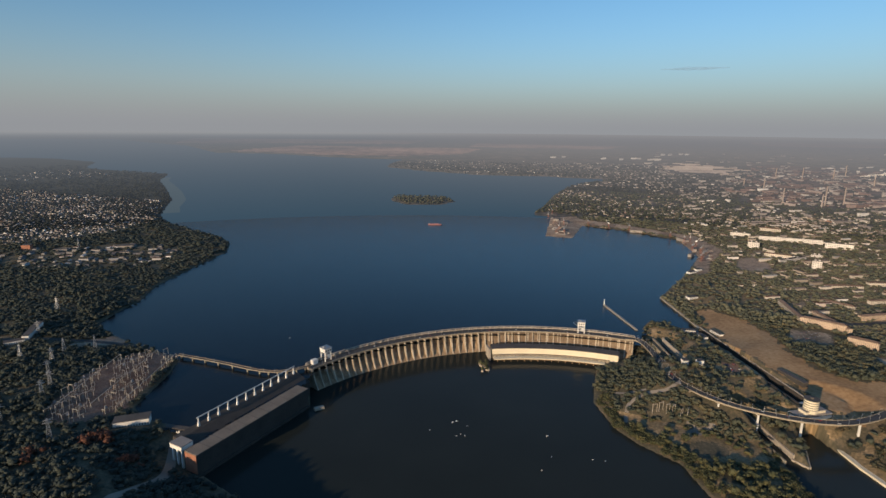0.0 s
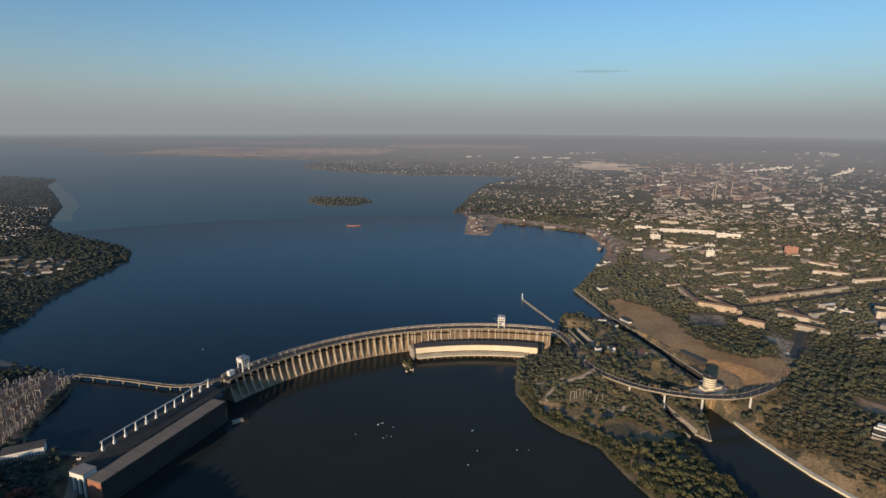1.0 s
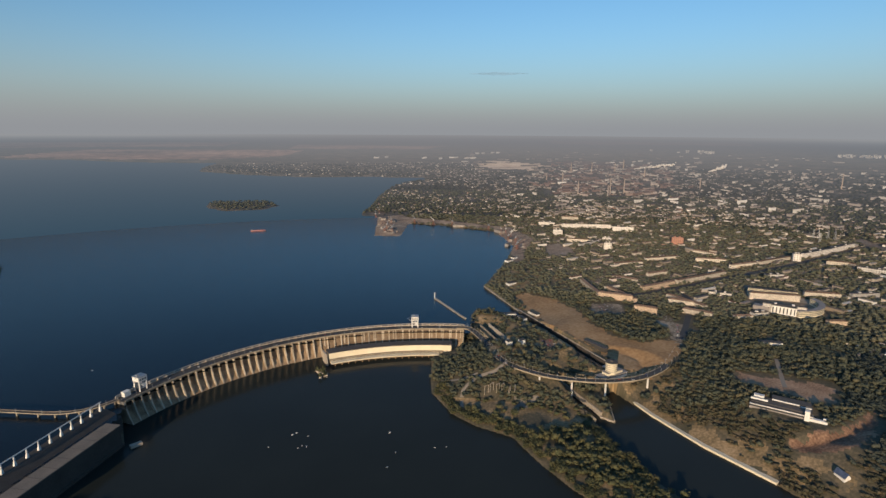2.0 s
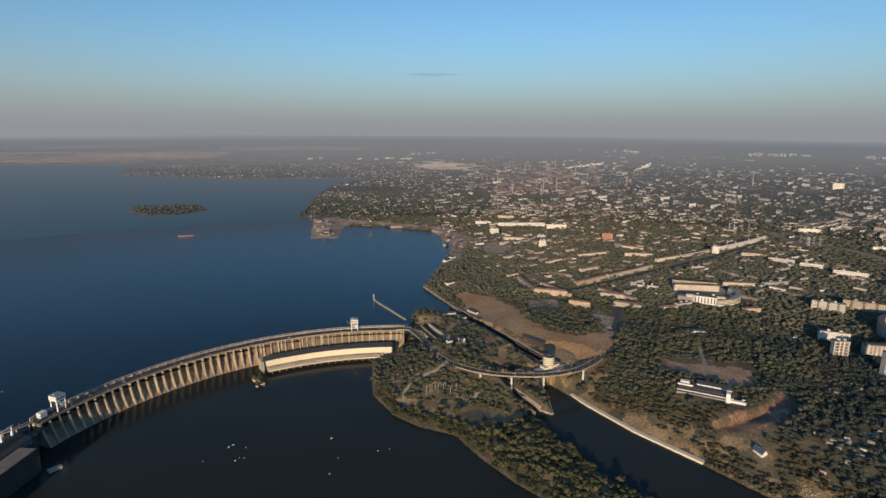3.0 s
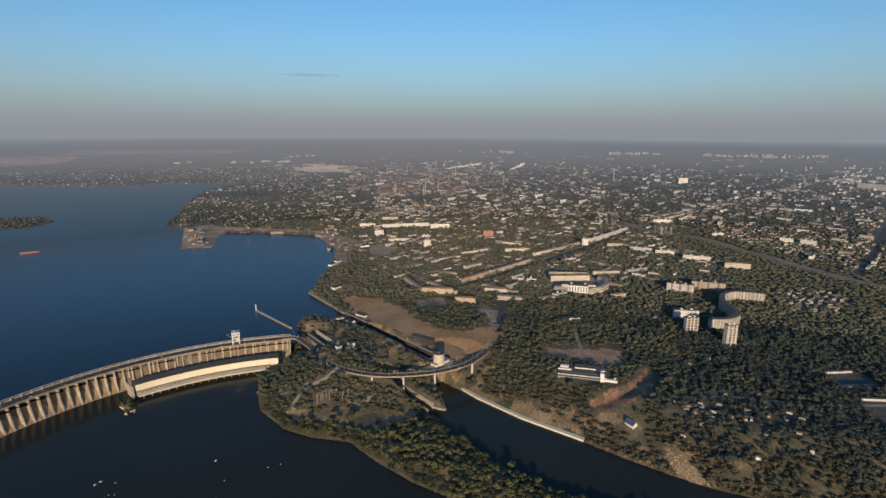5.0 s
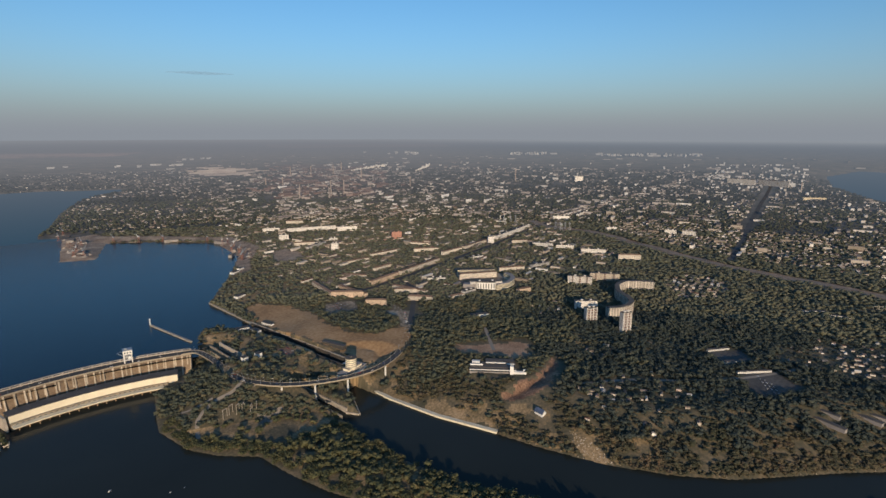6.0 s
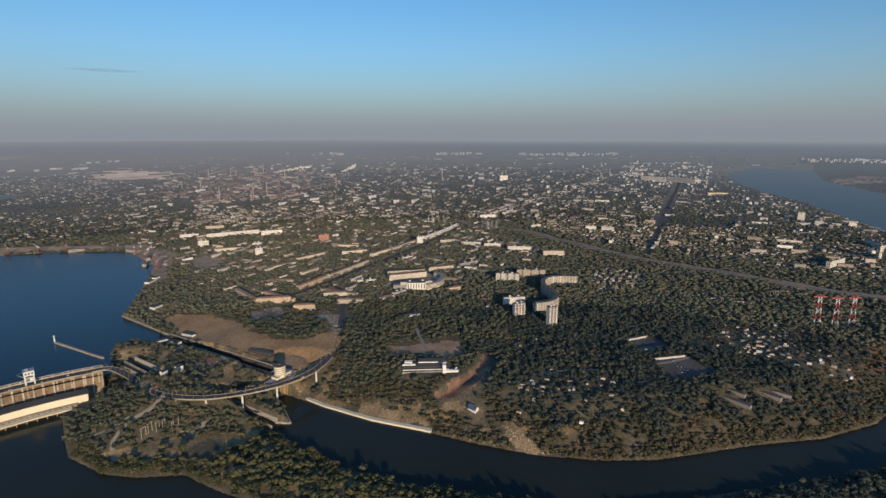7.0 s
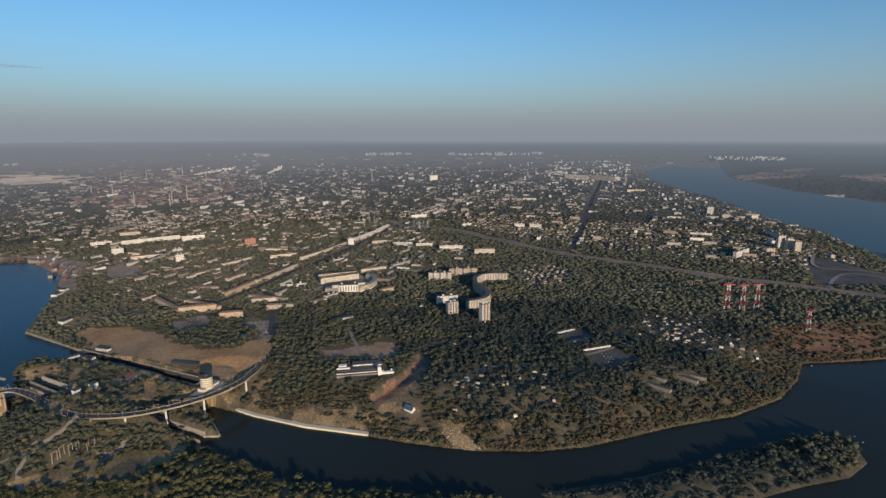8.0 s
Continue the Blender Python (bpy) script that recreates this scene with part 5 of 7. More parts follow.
for nm, u0, u1, v0, v1, z0, z1, m in (
        ("plinth", 0, 92, 0, 7, -8, 1.4, M_ROOF_G), ("glazing", 1, 91, 1, 6.5, 2.2, 5.2, M_GLASS), ("slab", 0, 92, -1, 7.5, 5.2, 6.6, M_WHITE), ("roof_deck", 0.6, 91.4, 0.2, 7.4, 6.6, 6.9, M_ROOF_D),
        ("hall", 2, 90, 7.5, 34, -8, 7.4, M_GLASS), ("hall_roof", 1, 91, 7.6, 35, 7.4, 8.2, M_ROOF_D), ("parapet", 0, 26, 15, 17.5, 8.2, 11, M_WHITE), ("roof_block", 4, 20, 25, 34, 8.2, 12, M_WHITE),
        ("upper_glazing", 32, 88, 27, 44, -8, 10.5, M_GLASS), ("fascia", 32, 72, 25.5, 27, 9, 11, M_WHITE), ("fascia", 74, 90, 24, 26, 7.5, 9.5, M_WHITE), ("upper_roof", 31, 89, 27, 45, 10.5, 11.3, M_ROOF_D),
        ("canopy", 50, 60, 45, 60, 3, 4, M_ROOF_G), ("stair_tower", 80, 87, -5, 4, -8, 16, M_WHITE), ("terrace_arm", 87, 112, -2, 5, -8, 3.6, M_WHITE), ("terrace_post", 106, 112, 5, 8, -8, 6, M_WHITE)):
    part(nm, Solid().prism(tb_ring(u0, u1, v0, v1), z_t + z0, z_t + z1), m, ter)

block_ring(SLIDE, 6)
block_ring([(x - 16, y - 21) for x, y in SLIDE], 4)
block_ring(TERRACE, 14)
block_ring(TERRACE_SIDE, 8)
# ---- small white pavilions by the locks and on the banks ----
def pavilion(x, y, lx, ly, h, turn, label, mat=None, roof=None):
    z = land_at(x, y) - 1
    p = thing("pavilion", label, "building")
    part("shell", Solid().box(x, y, z - 2, lx, ly, h + 3, turn), mat or M_WHITE, p)
    part("roof", Solid().box(x, y, z + h + 1, lx + 1.2, ly + 1.2, 0.8, turn), roof or M_ROOF_D, p)
    nx = max(2, int(lx / 4))
    for i in range(nx):
        u = (i + 0.5) / nx * lx - lx / 2
        c, s_ = math.cos(radians(turn)), math.sin(radians(turn))
        part("window", Solid().box(x + c * u + s_ * (ly / 2), y + s_ * u - c * (ly / 2), z + 1.5, 1.6, 0.3, min(3, h - 1.5), turn), M_GLASS, p)
    ca, sa = math.cos(radians(turn)), math.sin(radians(turn))
    away = Vector((x, y)).normalized() * 9
    ring = [(x + ca * a - sa * b, y + sa * a + ca * b) for a, b in ((-lx / 2 - 3, -ly / 2 - 3), (lx / 2 + 3, -ly / 2 - 3), (lx / 2 + 3, ly / 2 + 3), (-lx / 2 - 3, ly / 2 + 3))]
    block_ring(ring)
    block_ring([(a - away.x, b - away.y) for a, b in ring])
    return p


for x, y, lx, ly, h, turn, label in ((491, 1036, 11, 11, 11, 5, "white gatehouse of the old lock"), (522, 1037, 12, 11, 10, 5, "white lock keeper house"), (588, 1240, 30, 12, 5, -12, "low white building beside the lock head"),
                                     (648, 1225, 36, 10, 5, -80, "long low shed on the lock wall"), (705, 1488, 30, 16, 6, 20, "white boathouse near the lock approach"), (470, 1290, 22, 10, 5, 0, "low roofed house on the dam tip"),
                                     (-500, 806, 52, 22, 10, 20, "flat roofed white control building beside the forebay"), (-425, 800, 60, 9, 6, -12, "low pale service building at the forebay"),
                                     (-925, 1170, 98, 13, 11, 110, "white office building on the wooded bank"), (-922, 1110, 36, 14, 6, 38, "low pale workshop on the wooded bank"),
                                     (1040, 860, 46, 12, 10, -30, "white curved pavilion among trees"), 
                                     (1238, 345, 52, 7, 4, -33, "long white wall building in the woods"), (1192, 292, 60, 8, 4, -37, "low white sheds in the woods"), (1156, 252, 70, 5, 4, -41, "white garden wall building beside a yard"),
                                     (1690, 246, 60, 8, 4, -50, "long pale greenhouse roof in the woods"), (1690, 190, 46, 8, 4, -70, "pale greenhouse roof in the woods"), (673, 978, 62, 11, 6, -77, "dark roofed shed beside the lock"), (602, 1199, 26, 12, 6, -80, "white lock machine house with dark roof"), (837, 1790, 34, 16, 7, 30, "pale boathouse on the shore"), (870, 1815, 24, 14, 8, 30, "white shed on the shore"), (1059, 117, 64, 8, 4, 73, "long grey roofed barn near the bank"), (1084, 114, 30, 7, 4, 77, "short grey roofed barn near the bank"), (1118, 62, 36, 9, 4, 74, "grey shed in the clearing"), (1136, 48, 34, 8, 4, 85, "grey shed in the clearing"),
                                     (-1230, 2085, 60, 34, 8, 10, "large grey roofed warehouse on the west shore"), (-1180, 1985, 40, 14, 6, 0, "pale low store on the west shore"), (-1290, 1995, 34, 16, 8, 0, "pale workshop on the west shore"),
                                     (-1560, 2010, 30, 22, 16, 10, "reddish brick building on the west bank"), (-1420, 1990, 44, 18, 8, 15, "pale shed on the west bank"), (-1600, 1860, 60, 20, 4, 0, "low grey depot on the west bank")):
    pavilion(x, y, lx, ly, h, turn, label, M_BRICK if "brick" in label else (M_ROOF_G if "grey" in label or x < -1100 else (M_HALL if "dark roofed shed" in label else None)))

M_BLUE = surface("blue_metal_roof", (0.05, 0.07, 0.12), (0.09, 0.12, 0.19), 0.5, 0.2, 1.0)
hut = thing("boathouse", "white gabled house with steep blue roof", "building")
hx, hy, hz = 768, 492, land_at(768, 492)
hut.matrix_basis = pose(hx, hy, hz - 1, 0, 0, 84) @ Matrix.Scale(0.8, 4)
for nm, so, mt in (("shell", Solid().box(0, 0, -3, 22, 13, 8), M_WHITE), ("gable", Solid().sweep([[(-11, -6.5, 5), (-11, 6.5, 5), (-11, 0, 12)], [(11, -6.5, 5), (11, 6.5, 5), (11, 0, 12)]]), M_WHITE),
                   ("roof", Solid().sweep([[(-12, -7.6, 4.4), (-12, 0, 12.6), (-12, 7.6, 4.4), (-12, 0, 13.4)], [(12, -7.6, 4.4), (12, 0, 12.6), (12, 7.6, 4.4), (12, 0, 13.4)]]), M_BLUE)):
    o = new(nm, so.mesh(nm, mt))
    o.parent = hut
block_ring([(745, 470), (790, 470), (790, 515), (745, 515)])

# ---- the civic building round its courtyard ----
civic = thing("civic_hall", "white columned hall with curved wing round a courtyard", "building")
z_c = land_at(1300, 1060)
WING = smooth_line([(1275, 992), (1320, 985), (1366, 998), (1400, 1028), (1412, 1060)], 5)
part("hall", Solid().prism([(1238, 1036), (1273, 992), (1290, 1006), (1255, 1050)], z_c - 4, z_c + 20), M_WHITE, civic)
part("hall_roof", Solid().prism([(1237, 1037), (1273, 991), (1291, 1006), (1255, 1051)], z_c + 20, z_c + 21.2), M_ROOF_D, civic)
for i in range(7):
    t_ = (i + 0.5) / 7
    part("tall_window", Solid().box(1238 + 35 * t_ - 0.3, 1036 - 44 * t_ - 0.3, z_c + 2, 2.6, 1.0, 15, -51.5), M_GLASS, civic)
part("wing", ribbon(WING, -7, 7, z_c - 4, z_c + 14), M_CREAM, civic)
part("wing_roof", ribbon(WING, -7.5, 7.5, z_c + 14, z_c + 15), M_ROOF_G, civic)
for fl in range(3):
    part("window_band", ribbon(WING, -7.1, 7.1, z_c + 2 + 4.2 * fl, z_c + 4 + 4.2 * fl), M_GLASS, civic)
part("side_house", Solid().prism([(1216, 1072), (1236, 1040), (1256, 1052), (1236, 1084)], z_c - 4, z_c + 12), M_ROOF_G, civic)
part("back_wing", Solid().prism([(1322, 1190), (1416, 1108), (1425, 1118), (1331, 1200)], z_c - 4, z_c + 16), M_CREAM, civic)
part("back_roof", Solid().prism([(1321, 1190), (1416, 1107), (1426, 1118), (1331, 1201)], z_c + 16, z_c + 17.5), M_ROOF_D, civic)
for fl in range(4):
    part("window_band", Solid().prism([(1321.6, 1189.6), (1415.6, 1107.6), (1417, 1109), (1323, 1191)], z_c + 2 + 3.6 * fl, z_c + 3.8 + 3.6 * fl), M_GLASS, civic)
block_ring([(1200, 1060), (1260, 965), (1400, 965), (1440, 1060), (1440, 1125), (1330, 1215), (1300, 1180)])

# ---- countless houses, as stuff ----
M_HOUSE_W = ramp_island("house_walls", [(0.0, (0.230, 0.190, 0.149)), (0.4, (0.380, 0.328, 0.270)), (0.8, (0.552, 0.500, 0.431)), (0.93, (0.759, 0.724, 0.667)), (1.0, (0.322, 0.172, 0.115))], 0.85, 0.3, 0.15)
M_HOUSE_R = ramp_island("house_roofs", [(0.0, (0.07, 0.06, 0.052)), (0.45, (0.15, 0.13, 0.115)), (0.7, (0.16, 0.085, 0.06)), (0.88, (0.24, 0.22, 0.20)), (1.0, (0.55, 0.53, 0.50))], 0.8, 0.3, 0.15)


def houses(name, x, y, lx, ly, h, turn, roof_h, label, mats, clear=True):
    """Many gabled houses in one mesh; arrays of centres, lengths, depths, eaves, turns in radians and ridge heights."""
    if clear:
        ok = ~is_blocked(x, y)
        x, y, lx, ly, h, turn, roof_h = (q[ok] for q in (x, y, lx, ly, h, turn, roof_h))
    z = land_height(x, y)
    n = len(x)
    c, s_ = np.cos(turn), np.sin(turn)
    wall = np.array([(-.5, -.5), (.5, -.5), (.5, .5), (-.5, .5)])
    V = np.zeros((n, 16, 3))
    for i in range(8):
        a, b = wall[i % 4] * 1.0
        V[:, i, 0], V[:, i, 1], V[:, i, 2] = a * lx, b * ly, np.where(i < 4, -4.0, h)
    for i in range(4):
        a, b = wall[i] * 1.07
        V[:, 8 + i, 0], V[:, 8 + i, 1], V[:, 8 + i, 2] = a * lx, b * ly, h
    V[:, 12, 0], V[:, 13, 0] = -0.5 * lx, 0.5 * lx
    V[:, 12, 2] = V[:, 13, 2] = h + roof_h
    V[:, 14], V[:, 15] = V[:, 12], V[:, 13]
    X, Y = V[..., 0] * c[:, None] - V[..., 1] * s_[:, None], V[..., 0] * s_[:, None] + V[..., 1] * c[:, None]
    wx, wy, wz = X + x[:, None], Y + y[:, None], V[..., 2] + z[:, None]
    r = np.hypot(x, y)
    fx_, fy_, fz_ = folded(x, y, z)
    k = np.hypot(fx_, fy_) / r
    wx, wy, wz = fx_[:, None] + X * k[:, None], fy_[:, None] + Y * k[:, None], fz_[:, None] + V[..., 2] * k[:, None]
    tri = [(0, 1, 5), (0, 5, 4), (1, 2, 6), (1, 6, 5), (2, 3, 7), (2, 7, 6), (3, 0, 4), (3, 4, 7),
           (8, 9, 13), (8, 13, 12), (10, 11, 12), (10, 12, 13), (9, 10, 13), (11, 8, 12)]
    T = (np.array(tri)[None] + (np.arange(n) * 16)[:, None, None]).reshape(-1)
    idx = np.tile([0] * 8 + [1] * 6, n)
    ob = new(name, mesh_arrays(name, np.stack([wx, wy, wz], -1).reshape(-1, 3), T, 3, mats, idx))
    if clear:
        for i in range(n):
            if r[i] < NEAR_R and lx[i] > 7:
                ca, sa = math.cos(turn[i]), math.sin(turn[i])
                ring = [(x[i] + ca * a - sa * b, y[i] + sa * a + ca * b) for a, b in ((-lx[i] / 2, -ly[i] / 2 - 4), (lx[i] / 2, -ly[i] / 2 - 4), (lx[i] / 2, ly[i] / 2), (-lx[i] / 2, ly[i] / 2))]
                block_ring(ring, 1)
    return tagged(ob, label, "houses", kind="stuff")


rng = np.random.default_rng(7)


def grid_in(ring, du, dv, turn, keep, jitter=0.3):
    """Jittered street-grid points inside a ring."""
    xs, ys = np.array(ring).T
    cx, cy = xs.mean(), ys.mean()
    ext = max(xs.max() - xs.min(), ys.max() - ys.min())
    u, v = np.meshgrid(np.arange(-ext, ext, du), np.arange(-ext, ext, dv))
    u, v = u.ravel() + rng.uniform(-jitter, jitter, u.size) * du, v.ravel() + rng.uniform(-jitter, jitter, v.size) * dv
    c, s_ = math.cos(turn), math.sin(turn)
    x, y = cx + u * c - v * s_, cy + u * s_ + v * c
    ok = polygon_inside(x, y, ring) & (rng.random(x.size) < keep)
    x, y = x[ok], y[ok]
    z = land_height(x, y)
    dry = (polygon_signed(x, y, RESERVOIR) > 14) & (polygon_signed(x, y, RIVER) > 20) & (polygon_signed(x, y, FAR_RIVER) > 14)
    return x[dry], y[dry]


def sized(n, l0, l1, w0, w1, h0, h1, turn, spin, rh):
    t = turn + np.where(rng.random(n) < spin, np.pi / 2, 0) + rng.normal(0, 0.04, n)
    return rng.uniform(l0, l1, n), rng.uniform(w0, w1, n), rng.uniform(h0, h1, n), t, rng.uniform(0.6, 1.0, n) * rh


HM = [M_HOUSE_W, M_HOUSE_R]
# duller copies of the house tones, with the west bank's shade and haze in them
VM = [ramp_island("village_walls", [(0.0, (0.149, 0.138, 0.132)), (0.55, (0.265, 0.253, 0.241)), (0.88, (0.414, 0.402, 0.391)), (1.0, (0.759, 0.759, 0.759))], 0.9, 0.3, 0.15),
      ramp_island("village_roofs", [(0.0, (0.07, 0.066, 0.064)), (0.5, (0.14, 0.13, 0.125)), (0.72, (0.15, 0.095, 0.078)), (0.9, (0.25, 0.245, 0.24)), (1.0, (0.52, 0.52, 0.52))], 0.8, 0.3, 0.15)]
GRID = 0.2
TOWN = [(900, 1330), (1060, 1110), (1500, 960), (1980, 900), (2250, 1350), (2900, 1700), (2400, 2900), (1500, 2950), (1000, 2600), (1080, 2200), (1010, 1900), (880, 1640)]
x, y = grid_in(TOWN, 74, 48, GRID, 0.36, 0.28)
houses("town_houses", x, y, *sized(len(x), 22, 52, 10, 12, 6, 10.5, GRID, 0.35, 2.6), "rows of plastered low town houses among trees", HM)
x, y = grid_in(TOWN, 46, 40, GRID, 0.28, 0.4)
houses("yard_sheds", x, y, *sized(len(x), 8, 18, 6, 9, 3, 7, GRID, 0.5, 1.6), "small yard buildings between the town houses", HM)
SOUTH_HOMES = [(1739, 664), (1891, 628), (1840, 497), (1657, 462), (1568, 563)]
x, y = grid_in(SOUTH_HOMES, 22, 22, GRID, 0.85)
houses("garden_houses", x, y, *sized(len(x), 9, 13, 7, 9, 3, 5, GRID, 0.5, 2.6), "small detached garden houses", HM)
BEYOND = [(2200, -300), (2240, 400), (2320, 800), (2520, 1250), (3000, 1550), (3000, 150), (2850, -300), (2600, -420)]
x, y = grid_in(BEYOND, 25, 21, GRID, 0.55)
houses("rail_side_houses", x, y, *sized(len(x), 9, 15, 7, 10, 3, 6, GRID, 0.5, 2.6), "dense small houses beyond the railway", HM)
x, y = grid_in(BEYOND, 110, 80, GRID, 0.35)
houses("rail_side_blocks", x, y, *sized(len(x), 26, 60, 11, 14, 8, 20, GRID, 0.5, 1.2), "larger blocks beyond the railway", HM)
WEST = [(-3182, 3933), (-2881, 3864), (-2222, 3587), (-1801, 3454), (-1617, 3163), (-1451, 2765), (-1454, 2433), (-1518, 2265), (-1700, 2057), (-2400, 2000), (-3600, 3200)]
x, y = grid_in(WEST, 19, 38, -0.35, 0.8, 0.2)
houses("west_village", x, y, *sized(len(x), 9, 15, 8, 11, 2.6, 4.6, -0.35, 0.4, 3.0), "dense village of small houses on the west bank", VM)
WEST_YARDS = [(-1551, 2010), (-1197, 2150), (-960, 2010), (-1040, 1800), (-1300, 1740), (-1560, 1800)]
x, y = grid_in(WEST_YARDS, 44, 36, 0.15, 0.72, 0.38)
houses("west_yards", x, y, *sized(len(x), 10, 34, 8, 15, 3, 7, 0.15, 0.45, 2.4), "workshops and yards on the west shore", VM)
SPECKS = [(1355, 248), (1420, 140), (1495, 24), (1324, -3), (1255, 122), (1255, 237)]
x, y = grid_in(SPECKS, 19, 18, 0.3, 0.28, 0.48)
houses("garden_huts", x, y, *sized(len(x), 4, 9, 3.5, 6, 2.2, 3.4, 0.3, 0.5, 1.2), "pale garden huts and greenhouses in the allotments", HM)
ALLOT = [(1260, -20), (1320, -80), (1420, 10), (1500, 60), (1460, 200), (1330, 190), (1270, 90)]
x, y = grid_in(ALLOT, 22, 20, 0.3, 0.62, 0.45)
houses("allotment_huts", x, y, *sized(len(x), 6, 11, 5, 8, 2.5, 4, 0.3, 0.5, 1.8), "scattered small huts near the shore", HM)
for ring, keep_share in (([(1244, 846), (1348, 811), (1241, 734), (1159, 772)], 0.3), ([(1062, 571), (1113, 523), (1050, 491), (1004, 531)], 0.45), ([(861, 495), (918, 394), (866, 360), (820, 458)], 0.3)):
    x, y = grid_in(ring, 21, 18, 0.5, keep_share, 0.45)
    houses("wood_yards", x, y, *sized(len(x), 6, 14, 5, 8, 2.6, 5, 0.5, 0.5, 1.8), "low brown and white yard buildings among the trees", HM)
RUINS = [(790, 420), (900, 470), (1020, 400), (960, 270), (850, 260)]
x, y = grid_in(RUINS, 24, 20, 0.5, 0.42, 0.45)
houses("bank_sheds", x, y, *sized(len(x), 5, 12, 4, 7, 2.5, 4, 0.5, 0.5, 1.4), "low sheds and plots on the river bank", HM)

WOOD_SHEDS = [(1230, 420), (1420, 240), (1560, 120), (1500, -20), (1380, 60), (1230, 240), (1120, 380), (980, 520), (1000, 600), (1120, 520)]
x, y = grid_in(WOOD_SHEDS, 46, 40, 0.2, 0.26, 0.48)
houses("wood_huts", x, y, *sized(len(x), 5, 11, 4, 7, 2.5, 4.5, 0.2, 0.5, 1.6), "scattered pale huts among the woods", HM)

# ---- the distant city, drawn in towards the rim ----
AVENUE = [(2150, 570), (5024, 1115), (6500, 1410), (6500, 1510), (5024, 1200), (2150, 640)]


def far_points(n, b0, b1, r0, r1, power=1.0):
    b = np.radians(rng.uniform(b0, b1, n))
    inv = 1 / r1 + (1 / r0 - 1 / r1) * rng.random(n) ** power
    r = 1 / inv
    x, y = r * np.sin(b), r * np.cos(b)
    dry = (polygon_signed(x, y, RESERVOIR) > 40) & (polygon_signed(x, y, FAR_RIVER) > 60) & ~polygon_inside(x, y, AVENUE) & ~polygon_inside(x, y, SOUTH_BANK) & ~polygon_inside(x, y, FAR_QUARRY)
    return x[dry], y[dry]


M_FAR_W = ramp_island("distant_walls", [(0.0, (0.179, 0.157, 0.146)), (0.5, (0.314, 0.280, 0.258)), (0.85, (0.448, 0.414, 0.381)), (1.0, (0.739, 0.706, 0.672))], 0.9, 0.02, 0.1)
M_FAR_R = ramp_island("distant_roofs", [(0.0, (0.07, 0.062, 0.058)), (0.6, (0.125, 0.11, 0.10)), (0.85, (0.16, 0.10, 0.08)), (1.0, (0.34, 0.31, 0.28))], 0.9, 0.02, 0.1)
M_FAR_B = ramp_island("distant_white_walls", [(0.0, (0.40, 0.38, 0.36)), (0.5, (0.58, 0.56, 0.53)), (1.0, (0.74, 0.72, 0.69))], 0.9, 0.02, 0.1)
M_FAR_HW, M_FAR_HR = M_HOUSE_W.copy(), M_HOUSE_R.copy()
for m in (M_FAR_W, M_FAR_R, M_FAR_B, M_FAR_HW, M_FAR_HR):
    painted_haze(m)
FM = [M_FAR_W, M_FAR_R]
x, y = far_points(6200, 11, 97, 2990, 7800)
keep = ripple(x, y, 330, 8) > -0.35
x, y = x[keep], y[keep]
near = np.hypot(x, y) < 4300
houses("backdrop_suburb_houses", x[near], y[near], *sized(near.sum(), 8, 16, 7, 10, 3, 6, GRID, 0.5, 2.4), "rows of suburb houses among gardens", [M_FAR_HW, M_FAR_HR], False)
x, y = x[~near], y[~near]
houses("backdrop_city_houses", x, y, *sized(len(x), 10, 26, 8, 13, 4, 8, GRID, 0.5, 2.0), "hazy distant city houses", FM, False)
x, y = far_points(760, 24, 96, 3100, 9500)
houses("backdrop_city_blocks", x, y, *sized(len(x), 26, 80, 12, 18, 7, 16, GRID, 0.35, 0.8), "hazy distant apartment blocks and works", FM, False)
x, y = far_points(150, 20, 99, 6500, 12500)
houses("backdrop_far_blocks", x, y, *sized(len(x), 50, 170, 22, 40, 6, 14, GRID, 0.2, 0.8), "pale specks of the farthest districts", FM, False)
x, y = far_points(130, 72.0, 80.0, 5200, 10000)
houses("backdrop_centre", x, y, *sized(len(x), 30, 90, 14, 20, 9, 22, GRID, 0.3, 0.8), "pale high blocks of the distant centre", [M_FAR_B, M_FAR_R], False)
x, y = far_points(90, 30, 98, 3800, 9000)
houses("backdrop_bright_blocks", x, y, *sized(len(x), 30, 100, 13, 20, 10, 24, GRID, 0.2, 0.8), "bright white blocks scattered through the distant city", [M_FAR_B, M_FAR_R], False)
# white high-rise estates on the skyline, by bearing and distance
for b0, b1, r0, r1, count in ((53.2, 57.6, 12600, 13800, 26), (62.0, 71.6, 12200, 13600, 44), (86.8, 92.6, 11000, 12200, 54), (38.0, 44.0, 12500, 14000, 14)):
    bb, rr = np.radians(rng.uniform(b0, b1, count)), rng.uniform(r0, r1, count)
    houses("backdrop_estate", rr * np.sin(bb), rr * np.cos(bb), *sized(count, 70, 210, 20, 30, 22, 46, GRID, 0.2, 0.5), "white high-rise estate on the hazy skyline", [M_FAR_B, M_FAR_R], False)
# the main street goes on to the centre between two rows of blocks
u = rng.random(96) ** 1.3
line_x, line_y = np.interp(u, (0, 0.2, 0.5, 0.75, 1), (2760, 3244, 4339, 5637, 8000)), np.interp(u, (0, 0.2, 0.5, 0.75, 1), (1692, 1757, 1908, 2084, 2180))
houses("backdrop_street_blocks", line_x, line_y + rng.choice([-30.0, 30.0], 96), *sized(96, 36, 90, 12, 15, 9, 15, 0.12, 0.1, 2.0), "pale rows of blocks along the far main street", FM, False)
